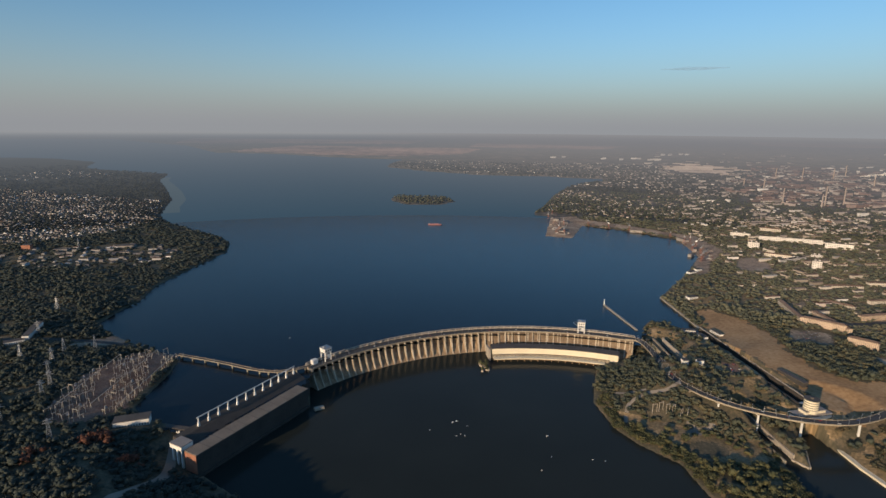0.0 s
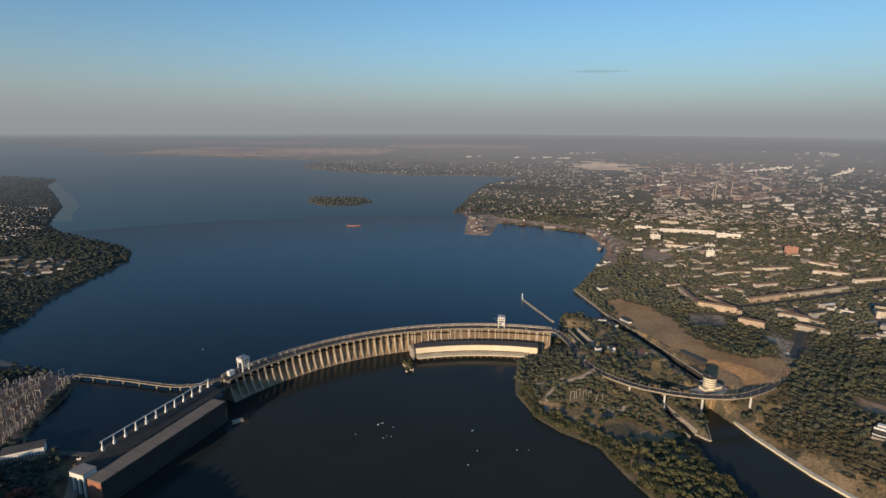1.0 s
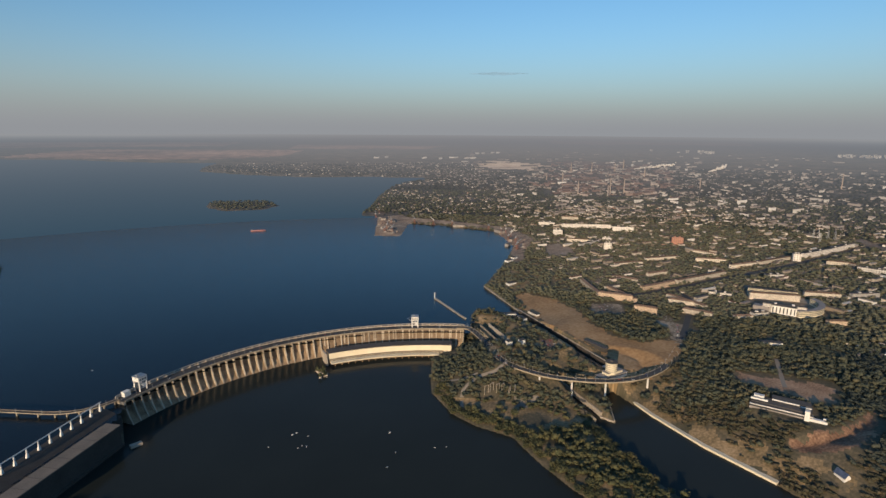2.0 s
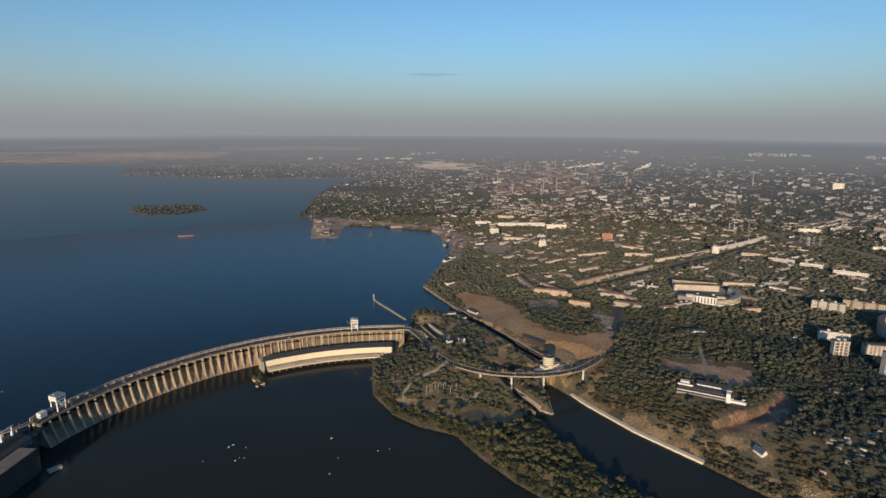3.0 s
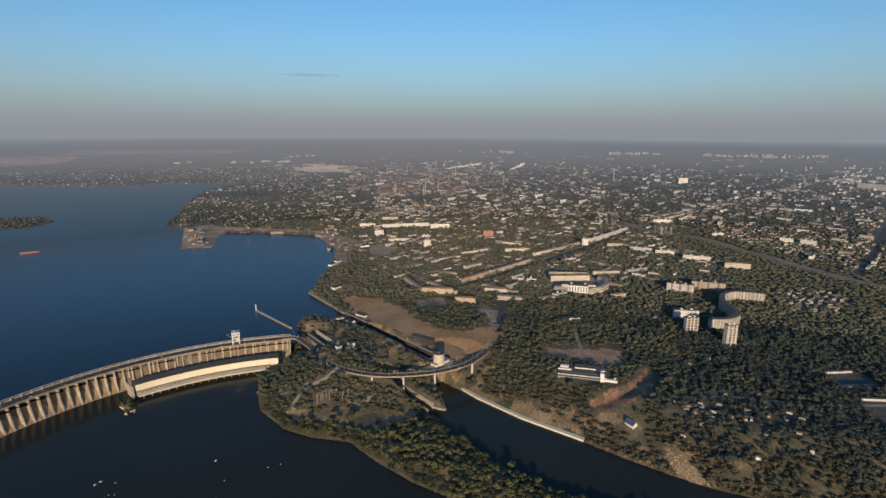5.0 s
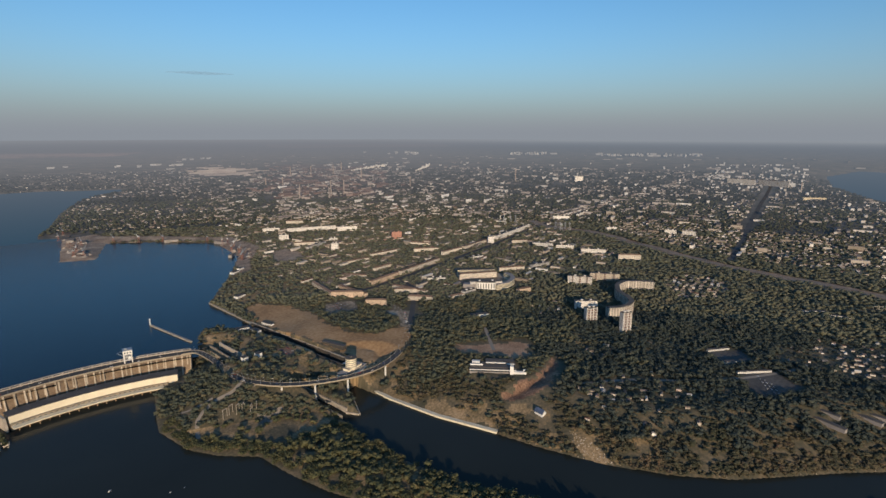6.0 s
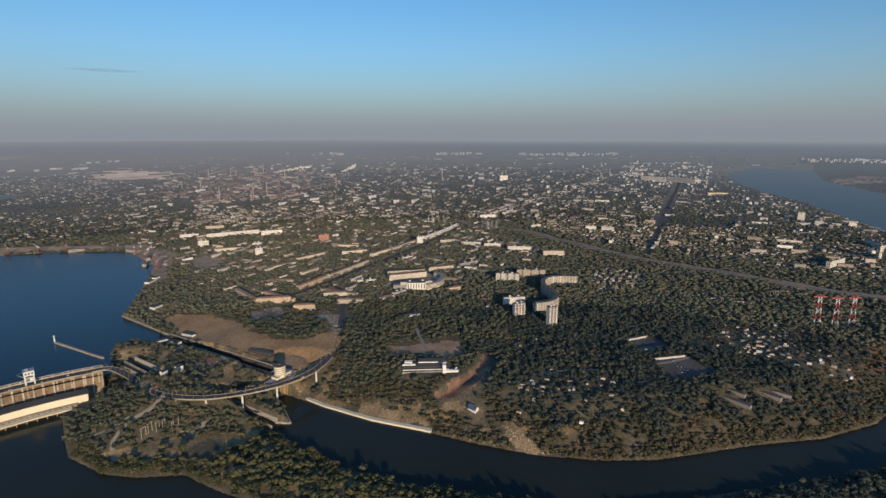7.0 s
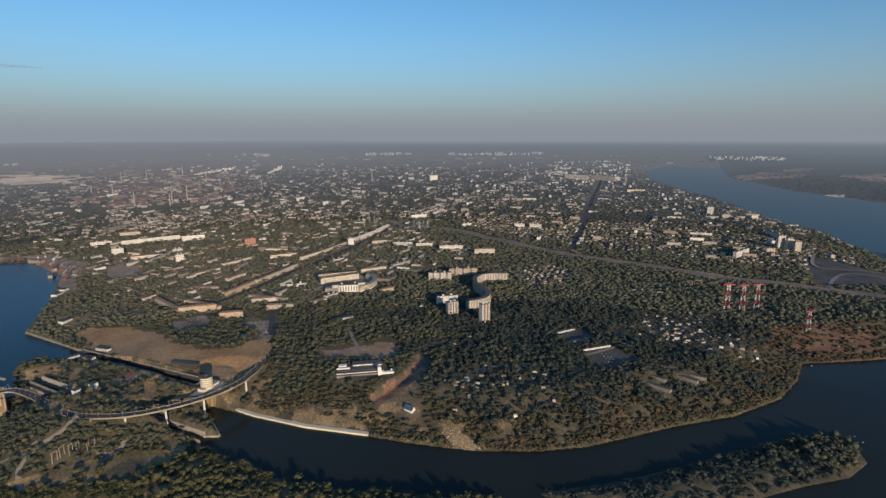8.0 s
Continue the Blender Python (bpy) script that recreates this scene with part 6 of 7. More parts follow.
# long sheds and halls of the steelworks
wk = far_points(420, 25, 43, 3300, 8200)
on_works = polygon_inside(wk[0] + 300 * ripple(*wk, 260, 43), wk[1] + 300 * ripple(*wk, 230, 44), FAR_WORKS)
houses("backdrop_works_halls", wk[0][on_works], wk[1][on_works], *sized(on_works.sum(), 30, 130, 16, 32, 7, 18, GRID, 0.4, 3.0), "rust brown halls of the distant steelworks", [painted_haze(ramp_island("works_walls", [(0.0, (0.10, 0.066, 0.058)), (0.6, (0.20, 0.135, 0.115)), (1.0, (0.46, 0.40, 0.36))], 0.9, 0.02, 0.1)), painted_haze(ramp_island("works_roofs", [(0.0, (0.06, 0.048, 0.045)), (0.7, (0.13, 0.085, 0.074)), (1.0, (0.32, 0.27, 0.24))], 0.9, 0.02, 0.1))], False)
x, y = far_points(620, -4, 24, 5200, 8000)
houses("backdrop_shore_village", x, y, *sized(len(x), 9, 20, 8, 12, 3, 6, 0.1, 0.5, 3.0), "hazy village on the far shore", FM, False)
x, y = (np.array(v, float) for v in zip((2493, 8727), (2540, 8800), (2723, 8527), (3000, 8760), (3060, 8740), (3151, 8450), (3240, 8420), (3950, 10050), (4090, 10080), (4374, 10278), (4480, 10250), (1750, 8900), (1950, 9050)))
houses("backdrop_shore_blocks", x, y, *sized(len(x), 50, 110, 16, 24, 14, 28, 0.1, 0.1, 0.8), "white apartment blocks beyond the far shore", [M_FAR_B, M_FAR_R], False)
x, y = grid_in([(-3648, 4523), (-2980, 4988), (-3288, 5513), (-3976, 5682), (-3946, 4902)], 70, 100, -0.3, 0.6, 0.3)
houses("backdrop_west_houses", x, y, *sized(len(x), 12, 30, 9, 14, 4, 8, -0.5, 0.5, 2.6), "hazy houses on the far west bank", FM, False)

# ============ trees ============
def ico():
    t = (1 + 5 ** 0.5) / 2
    v = np.array([(-1, t, 0), (1, t, 0), (-1, -t, 0), (1, -t, 0), (0, -1, t), (0, 1, t), (0, -1, -t), (0, 1, -t), (t, 0, -1), (t, 0, 1), (-t, 0, -1), (-t, 0, 1)], float)
    v /= np.linalg.norm(v[0])
    f = np.array([(0, 11, 5), (0, 5, 1), (0, 1, 7), (0, 7, 10), (0, 10, 11), (1, 5, 9), (5, 11, 4), (11, 10, 2), (10, 7, 6), (7, 1, 8),
                  (3, 9, 4), (3, 4, 2), (3, 2, 6), (3, 6, 8), (3, 8, 9), (4, 9, 5), (2, 4, 11), (6, 2, 10), (8, 6, 7), (9, 8, 1)])
    return v, f


ICO_V, ICO_F = ico()


def crown_shape(lobes, trunk=True):
    """A unit tree (height 1): uneven lobes of leaves round a short trunk; some are tall, some broad."""
    vs, fs, o = [], [], 0
    for i in range(lobes):
        a = rng.uniform(0, 2 * np.pi)
        out = 0.0 if i == 0 else rng.uniform(0.14, 0.30)
        zc = 0.62 if i == 0 else rng.uniform(0.34, 0.76)
        rad = rng.uniform(0.26, 0.34) if i == 0 else rng.uniform(0.13, 0.28)
        v = ICO_V * (rad * rng.uniform(0.5, 1.45, (12, 1))) * np.array([1, 1, rng.uniform(0.8, 1.15)])
        v = v + np.array([out * np.cos(a), out * np.sin(a), zc])
        vs.append(v)
        fs.append(ICO_F + o)
        o += 12
    if trunk:
        tufts = 26 if lobes > 3 else 9
        way = rng.normal(size=(tufts, 3))
        way /= np.linalg.norm(way, axis=1)[:, None]
        at = way * np.array([0.42, 0.42, 0.36]) * rng.uniform(0.8, 1.2, (tufts, 1)) + np.array([0, 0, 0.60])
        tri = at[:, None, :] + rng.normal(0, 0.10, (tufts, 3, 3))
        vs.append(tri.reshape(-1, 3))
        fs.append(np.arange(tufts * 3).reshape(-1, 3) + o)
        o += tufts * 3
        w = 0.03
        v = np.array([(-w, -w, -0.1), (w, -w, -0.1), (0, w, -0.1), (0, 0, 0.6)])
        vs.append(v)
        fs.append(np.array([(0, 1, 3), (1, 2, 3), (2, 0, 3)]) + o)
    return np.concatenate(vs), np.concatenate(fs)


def forest(name, x, y, z, height, wide, lobes, label, mat, variants=14, scale=None):
    shapes = [crown_shape(lobes, not name.startswith("backdrop")) for _ in range(variants)]
    pick = rng.integers(0, variants, len(x))
    V, F, o = [], [], 0
    for k, (v, f) in enumerate(shapes):
        m = np.where(pick == k)[0]
        if not len(m):
            continue
        a = rng.uniform(0, 2 * np.pi, len(m))
        c, s_ = np.cos(a)[:, None], np.sin(a)[:, None]
        h, w = height[m][:, None], wide[m][:, None]
        X = (v[None, :, 0] * c - v[None, :, 1] * s_) * w + x[m][:, None]
        Y = (v[None, :, 0] * s_ + v[None, :, 1] * c) * w + y[m][:, None]
        Z = v[None, :, 2] * h + z[m][:, None]
        V.append(np.stack([X, Y, Z], -1).reshape(-1, 3))
        F.append((f[None] + (np.arange(len(m)) * len(v))[:, None, None] + o).reshape(-1))
        o += len(m) * len(v)
    ob = new(name, mesh_arrays(name, np.concatenate(V), np.concatenate(F), 3, mat, None, True))
    return tagged(ob, label, "trees", kind="stuff")


def scatter(r0, r1, b0, b1, size):
    """Jittered points on rings; size(r) is the spacing in metres."""
    X, Y = [], []
    r = r0
    while r < r1:
        s_ = size(r)
        n = int(radians(b1 - b0) * r / s_)
        b = np.radians(b0) + (np.arange(n) + rng.uniform(-0.45, 0.45, n)) * s_ / r
        rr = r + rng.uniform(-0.5, 0.5, n) * s_
        X.append(rr * np.sin(b))
        Y.append(rr * np.cos(b))
        r += s_ * 0.92
    return np.concatenate(X), np.concatenate(Y)


def spacing(r):
    return max(9.0, 0.0066 * r)


tx, ty = scatter(430, NEAR_R, -47, 104, spacing)
t_up, t_dn, t_fr = polygon_signed(tx, ty, RESERVOIR), polygon_signed(tx, ty, RIVER), polygon_signed(tx, ty, FAR_RIVER)
t_is = polygon_signed(tx, ty, SOUTH_ISLET)
dry = ((t_up > 5) & (t_dn > 1.5) & (t_fr > 6)) | (t_is < -3)
in_town = polygon_inside(tx, ty, TOWN)
in_west = polygon_inside(tx, ty, WEST)
in_rail = polygon_inside(tx, ty, BEYOND)
in_allot = polygon_inside(tx, ty, ALLOT) | polygon_inside(tx, ty, SPECKS)
chance = np.full(len(tx), 0.93)
chance[in_town] = 0.88
chance[in_west] = 0.45
chance[polygon_inside(tx, ty, WEST_YARDS)] = 0.38
chance[in_rail] = 0.66
chance[in_allot] = 0.36
in_ruins = polygon_inside(tx, ty, RUINS)
chance[in_ruins] = 0.66
chance[polygon_inside(tx, ty, SOUTH_HOMES)] = 0.5
in_heath = polygon_inside(tx + 25 * ripple(tx, ty, 40, 31), ty + 25 * ripple(tx, ty, 37, 32), RED_HEATH)
chance[in_heath] = 0.7
chance[(t_is < 0) & (tx < 900)] = 0.88
gap = ripple(tx, ty, 47, 6) + 0.6 * ripple(tx, ty, 19, 9)
chance *= np.where(gap > np.where(tx < 0, 0.42, 0.62), np.where(tx > 600, 0.42, 0.3), 1.0)
chance *= np.where((t_dn > 0) & (t_dn < 60) & (tx > 690) & (gap > 0.3), 0.88, 1.0)
inner = polygon_inside(tx, ty, LOW_ISLAND) & (t_dn > 30) & (ty > 690)
chance *= np.where(inner, np.where(gap > -0.25, 0.14, 0.6), 1.0)
on_bank = (tx > 645) & (ty > 420) & (t_dn > 0) & (t_dn < 60)
chance *= np.where(on_bank, np.where(gap > 0.05, 0.55, 0.88), 1.0)
chance *= np.where(polygon_inside(tx, ty, PARK), np.where(gap > -0.1, 0.45, 0.85), 1.0)
lockside = polygon_inside(tx, ty, LOCK_SIDE)
chance *= np.where(lockside, np.where(gap > -0.2, 0.35, 0.75), 1.0)
keep = dry & ~is_blocked(tx, ty) & (rng.random(len(tx)) < chance)
tx, ty, t_dn = tx[keep], ty[keep], t_dn[keep]
tz = land_height(tx, ty) - 0.4
tr = np.hypot(tx, ty)
sp = np.maximum(9.0, 0.0066 * tr)
th = 0.9 * rng.triangular(5.5, 9.5, 16, len(tx)) * np.where((tr > 1800), 0.9, 1.0) * (0.88 + 0.32 * ripple(tx, ty, 70, 11)) * rng.choice([0.66, 0.88, 1.05, 1.25], len(tx), p=[0.16, 0.34, 0.36, 0.14])
tw = np.maximum(th * rng.uniform(0.8, 1.3, len(tx)), sp * rng.uniform(1.25, 1.8, len(tx)))
tw = np.where(polygon_inside(tx, ty, WEST), tw * 0.62, tw)
gardens = polygon_inside(tx, ty, ALLOT) | polygon_inside(tx, ty, SPECKS)
th, tw = np.where(gardens, th * 0.62, th), np.where(gardens, tw * 0.8, tw)
shore_tree = (polygon_inside(tx, ty, LOW_ISLAND) | (polygon_signed(tx, ty, LOW_ISLAND) < 60) & (tx < 560)) & (t_dn < 26) & (ty > 560)
shore_at = np.where(shore_tree)[0][:260]
shore_list = [(float(tx[i]), float(ty[i]), float(tz[i]), float(th[i]), float(tw[i])) for i in shore_at]
left_over = np.ones(len(tx), bool)
left_over[shore_at] = False
tx, ty, tz, th, tw, tr, sp = (v[left_over] for v in (tx, ty, tz, th, tw, tr, sp))
th = np.where(polygon_inside(tx, ty, SOUTH_ISLET) & (tx < 900), th * 0.5, th)
on_island = polygon_inside(tx, ty, LOW_ISLAND)
west_bank = (tx < 0) & ~on_island
tx_islet = polygon_inside(tx, ty, SOUTH_ISLET)
bank_dist = polygon_signed(tx, ty, RIVER)
scrub = ~on_island & ~west_bank & ~tx_islet & (tx > 640) & (bank_dist < 95 + 60 * ripple(tx, ty, 60, 21)) & (ripple(tx, ty, 33, 22) > -0.35)
th = np.where(scrub, th * 0.72, th)
wooded = ~on_island & ~west_bank & (tr < 1500) & ~scrub
# woods past about bearing 60 take the dimmed foliage colour
dim_sector = (np.degrees(np.arctan2(tx, ty)) + 9 * ripple(tx, ty, 55, 41) > 60) & ~(tx_islet & (tx > 960))
south_east, near_east = wooded & dim_sector, wooded & ~dim_sector
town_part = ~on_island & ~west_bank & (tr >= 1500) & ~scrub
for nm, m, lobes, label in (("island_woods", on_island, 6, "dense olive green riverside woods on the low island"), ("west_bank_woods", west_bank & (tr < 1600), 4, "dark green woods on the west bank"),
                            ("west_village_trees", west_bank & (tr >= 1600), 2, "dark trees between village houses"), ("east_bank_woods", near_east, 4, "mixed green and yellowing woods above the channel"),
                            ("south_east_woods", south_east, 4, "dull green woods on the lower river bank, darkened in colour"),
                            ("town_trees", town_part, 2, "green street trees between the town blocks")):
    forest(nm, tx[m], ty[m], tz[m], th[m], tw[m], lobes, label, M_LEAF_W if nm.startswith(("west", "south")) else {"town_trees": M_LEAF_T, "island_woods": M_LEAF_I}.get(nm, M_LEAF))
forest("bank_scrub", tx[scrub], ty[scrub], tz[scrub], th[scrub], tw[scrub], 4, "yellowing scrub and small trees on the steep bank", M_SCRUB)

# low bushes crowding the water's edge
bx, by = scatter(600, 1700, 15, 104, lambda r: 5.4)
b_dn = polygon_signed(bx, by, RIVER)
ok = (b_dn > 0.8) & (b_dn < 17 + 8 * ripple(bx, by, 30, 51)) & (bx > 640) & ~is_blocked(bx, by) & (rng.random(len(bx)) < 0.75)
bx, by = bx[ok], by[ok]
bh = rng.triangular(2.2, 4.0, 8.0, len(bx))
forest("shore_bushes", bx, by, land_height(bx, by) - 0.3, bh, bh * rng.uniform(1.0, 1.6, len(bx)), 3, "yellowing bushes and reeds along the waterline", M_SCRUB)

M_LEAF_MID = painted_haze(leaf_mat("hazy_foliage", [(0.12, (0.055, 0.068, 0.050)), (0.42, (0.083, 0.095, 0.068)), (0.72, (0.122, 0.123, 0.082)), (1.0, (0.171, 0.149, 0.099))], 30.0))
M_LEAF_FAR = painted_haze(leaf_mat("distant_foliage", [(0.15, (0.032, 0.041, 0.034)), (0.5, (0.051, 0.057, 0.046)), (1.0, (0.081, 0.078, 0.062))], 60.0))
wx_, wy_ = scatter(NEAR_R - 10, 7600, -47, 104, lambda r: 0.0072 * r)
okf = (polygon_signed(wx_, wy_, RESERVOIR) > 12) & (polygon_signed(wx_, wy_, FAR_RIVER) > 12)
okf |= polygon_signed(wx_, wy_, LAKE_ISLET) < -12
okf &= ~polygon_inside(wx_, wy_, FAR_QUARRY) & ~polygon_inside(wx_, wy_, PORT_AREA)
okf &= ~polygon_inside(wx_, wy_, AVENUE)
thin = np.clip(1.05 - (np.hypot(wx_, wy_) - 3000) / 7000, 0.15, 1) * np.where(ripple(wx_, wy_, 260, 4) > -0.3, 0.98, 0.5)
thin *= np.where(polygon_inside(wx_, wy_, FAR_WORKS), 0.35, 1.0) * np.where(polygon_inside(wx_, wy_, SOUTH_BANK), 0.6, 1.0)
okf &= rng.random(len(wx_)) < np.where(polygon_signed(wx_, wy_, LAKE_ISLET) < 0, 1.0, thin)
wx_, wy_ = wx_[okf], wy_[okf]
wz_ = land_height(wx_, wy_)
M_LEAF_WEST = painted_haze(leaf_mat("hazy_pine_foliage", [(0.15, (0.020, 0.028, 0.024)), (0.5, (0.028, 0.036, 0.030)), (1.0, (0.042, 0.046, 0.038))], 60.0))
q = folded(wx_, wy_, wz_)
kk = np.hypot(q[0], q[1]) / np.hypot(wx_, wy_)
fh = rng.uniform(8, 14, len(wx_)) * kk
wr_ = np.hypot(wx_, wy_)
wide_ = 0.0086 * wr_ * kk * rng.uniform(0.35, 1.2, len(wx_))
for nm, m, mt, label in (("backdrop_suburb_woods", (wr_ < 4300) & (wx_ > -600), M_LEAF_MID, "hazy green suburbs and gardens"), ("backdrop_woods", (wr_ >= 4300) & (wx_ > -600), M_LEAF_FAR, "pale distant woods and gardens"),
                         ("backdrop_west_woods", wx_ <= -600, M_LEAF_WEST, "hazy dark woods on the far west bank")):
    forest(nm, q[0][m], q[1][m], q[2][m] - 1, fh[m], wide_[m], 1, label, mt)


def riverside_tree(label):
    """A single tree: tapered trunk, four limbs, and a crown of uneven leaf clumps and loose tufts; ten metres high."""
    t = thing("tree", label, "tree", group="riverside trees")
    trunk = Solid().sweep([[(w * math.cos(a) + dx, w * math.sin(a), z) for a in (0, 1.26, 2.51, 3.77, 5.03)] for w, dx, z in ((0.34, 0, -0.8), (0.24, 0.1, 2.0), (0.16, 0.25, 4.5), (0.06, 0.3, 7.5))])
    for k in range(4):
        a, z = k * 1.57 + rng.uniform(-0.4, 0.4), rng.uniform(2.2, 4.2)
        trunk.bar((0.1, 0, z), (2.6 * math.cos(a), 2.6 * math.sin(a), z + rng.uniform(1.6, 2.8)), 0.18, 0.06)
    local_trunk = new("trunk", trunk.mesh("trunk", M_BARK))
    local_trunk.parent = t
    V, F, o = [], [], 0
    for k in range(11):
        a, out = rng.uniform(0, 6.28), (0 if k == 0 else rng.uniform(1.2, 3.4))
        c = np.array([out * math.cos(a), out * math.sin(a), rng.uniform(3.4, 8.0) - 0.35 * out])
        V.append(ICO_V * rng.uniform(0.9, 2.0) * rng.uniform(0.6, 1.35, (12, 1)) + c)
        F.append(ICO_F + o)
        o += 12
    tufts = 110
    way = rng.normal(size=(tufts, 3))
    way /= np.linalg.norm(way, axis=1)[:, None]
    at = way * np.array([4.3, 4.3, 3.4]) * rng.uniform(0.7, 1.1, (tufts, 1)) + np.array([0, 0, 5.8])
    V.append((at[:, None, :] + rng.normal(0, 0.55, (tufts, 3, 3))).reshape(-1, 3))
    F.append(np.arange(tufts * 3).reshape(-1, 3) + o)
    crown = new("crown", mesh_arrays("crown", np.concatenate(V), np.concatenate(F).ravel(), 3, M_LEAF_I))
    crown.parent = t
    return t


kinds = [riverside_tree(w) for w in ("broad olive green riverside tree at the water", "yellowing riverside tree on the low bank", "dense green willow beside dark water", "uneven bushy tree on the island shore",
                                     "slim green tree with thin crown near water", "rounded dusty green tree on the bank")]
for n_, (x, y, z, h, w) in enumerate(shore_list):
    m = pose(x, y, z, 0, 0, float(rng.uniform(0, 360))) @ Matrix.Diagonal((w / 9.5, w / 9.5, h / 9.5, 1))
    if n_ < 6:
        kinds[n_].matrix_basis = m
    else:
        c = copy_thing(kinds[n_ % 6], m)
        c.matrix_basis = m

# rust-red autumn crowns on the west bank
M_AUTUMN = leaf_mat("rust_red_foliage", [(0.12, (0.10, 0.048, 0.034)), (0.5, (0.15, 0.066, 0.044)), (1.0, (0.19, 0.092, 0.058))], 9.0)
ax = np.concatenate([rng.normal(-526, 13, 16), rng.normal(-449, 9, 10), rng.normal(-585, 10, 6)])
ay = np.concatenate([rng.normal(740, 8, 16), rng.normal(706, 7, 10), rng.normal(700, 8, 6)])
ah = rng.uniform(11, 15, len(ax))
forest("autumn_trees", ax, ay, land_height(ax, ay) - 0.4, ah, ah * rng.uniform(0.9, 1.3, len(ax)), 4, "rust red autumn trees among dark woods", M_AUTUMN)

# the rocky clump of shrubs at the foot of the dam
rock_x, rock_y = rng.normal(93, 5, 34), rng.normal(1120, 12, 34)
rock_r = rng.uniform(1.5, 4.5, 34)
V = ICO_V[None] * (rock_r[:, None, None] * rng.uniform(0.6, 1.2, (34, 12, 1))) + np.stack([rock_x, rock_y, np.full(34, -0.2)], 1)[:, None, :]
tagged(new("dam_foot_rocks", mesh_arrays("dam_foot_rocks", V.reshape(-1, 3), (ICO_F[None] + 12 * np.arange(34)[:, None, None]).ravel(), 3, M_PIER, None, False)), "brown rocks in the water below the dam", "stones", kind="stuff")
rk = rng.choice(34, 22)
rk_h = rng.uniform(5, 11, 22)
forest("dam_foot_shrubs", rock_x[rk], rock_y[rk], np.full(22, 0.6), rk_h, rk_h * rng.uniform(0.7, 1.1, 22), 4, "olive shrubs on the rocks below the dam", M_LEAF_I)

# pale stones on the scree and along the foot of the bank
sx = np.concatenate([rng.uniform(735, 790, 420), rng.uniform(700, 1420, 5200)])
sy = np.concatenate([rng.uniform(340, 455, 420), rng.uniform(-170, 500, 5200)])
s_dn = polygon_signed(sx, sy, RIVER)
ok = (polygon_inside(sx, sy, BANK_SCREE) & (s_dn > 0.5)) | ((s_dn > -0.5) & (s_dn < 4.0))
sx, sy = sx[ok], sy[ok]
sr = rng.uniform(0.3, 1.1, len(sx)) * np.where(rng.random(len(sx)) < 0.06, 1.8, 1.0)
V = ICO_V[None] * (sr[:, None, None] * rng.uniform(0.6, 1.3, (len(sx), 12, 1))) + np.stack([sx, sy, land_height(sx, sy) + 0.1], 1)[:, None, :]
F = (ICO_F[None] + 12 * np.arange(len(sx))[:, None, None]).ravel()
tagged(new("bank_stones", mesh_arrays("bank_stones", V.reshape(-1, 3), F, 3, M_PIER, None, False)), "pale boulders and rubble on the river bank", "stones", kind="stuff")

# ============ switchyard on the west bank ============
def local_part(name, solid, mat, parent, label=""):
    """A part given in its thing's own coordinates."""
    o = new(name, solid.mesh(name, mat))
    o.parent = parent
    return tagged(o, label)


def portal_frame(h, w):
    f = thing("switchgear_portal", "pale concrete switchgear portal frame in the substation", "portal frame", group="substation frames")
    for a in (-w / 2, w / 2):
        local_part("post", Solid().bar((a, 0, -1), (a, 0, h), 0.7, 0.5), M_CONC, f)
    local_part("crossbeam", Solid().bar((-w / 2 - 0.8, 0, h - 0.4), (w / 2 + 0.8, 0, h - 0.4), 0.8), M_CONC, f)
    for a in (-w / 4, w / 4):
        local_part("insulator", Solid().bar((a, 0, h - 3.2), (a, 0, h - 0.8), 0.45), M_GATE, f)
    return f


def transformer():
    f = thing("transformer", "grey oil transformer with cooling fins on a plinth", "transformer", group="substation transformers")
    local_part("plinth", Solid().box(0, 0, -1, 5, 4, 1.4), M_CONC, f)
    local_part("tank", Solid().box(0, 0, 0.4, 4, 2.4, 3.4), M_STEEL, f)
    local_part("conservator", Solid().bar((-1.6, 0, 4.6), (1.6, 0, 4.6), 1.0), M_STEEL, f)
    for a in (-1.2, 0, 1.2):
        local_part("bushing", Solid().bar((a, 0, 3.8), (a, 0.4, 6.4), 0.4, 0.2), M_CONC, f)
    return f


yard_u = Vector((-550 + 640, 1070 - 820)).normalized()
yard_v = Vector((-yard_u.y, yard_u.x))
big_frame, small_frame, trafo = portal_frame(13, 11), portal_frame(8, 6), transformer()
spots = []
for i in range(-5, 19):
    for j in range(13):
        p = Vector((-548, 842)) + yard_u * (i * 14.5) + yard_v * (j * 13.5 - 4)
        if polygon_inside(np.array([p.x]), np.array([p.y]), YARD)[0]:
            spots.append((i, j, p))
yard_turn = math.degrees(math.atan2(yard_u.y, yard_u.x))


def bus_gantry(p, q, bays, h, label):
    """A row of slim posts under one long beam, with strings of insulators, in the substation."""
    g = thing("bus_gantry", label, "gantry", group="bus gantries")
    p, q = Vector(p), Vector(q)
    base = min(land_at(*p), land_at(*q)) - 1
    for k in range(bays + 1):
        c = p.lerp(q, k / bays)
        part("post", Solid().bar((c.x - 2.2, c.y, base), (c.x, c.y, base + h), 0.7, 0.4).bar((c.x + 2.2, c.y, base), (c.x, c.y, base + h), 0.7, 0.4), M_CONC, g)
    part("beam", Solid().bar((p.x, p.y, base + h), (q.x, q.y, base + h), 0.9), M_CONC, g)
    for k in range(bays):
        c = p.lerp(q, (k + 0.5) / bays)
        part("insulator", Solid().bar((c.x, c.y, base + h - 3.4), (c.x, c.y, base + h - 0.5), 0.5), M_GATE, g)
    return g


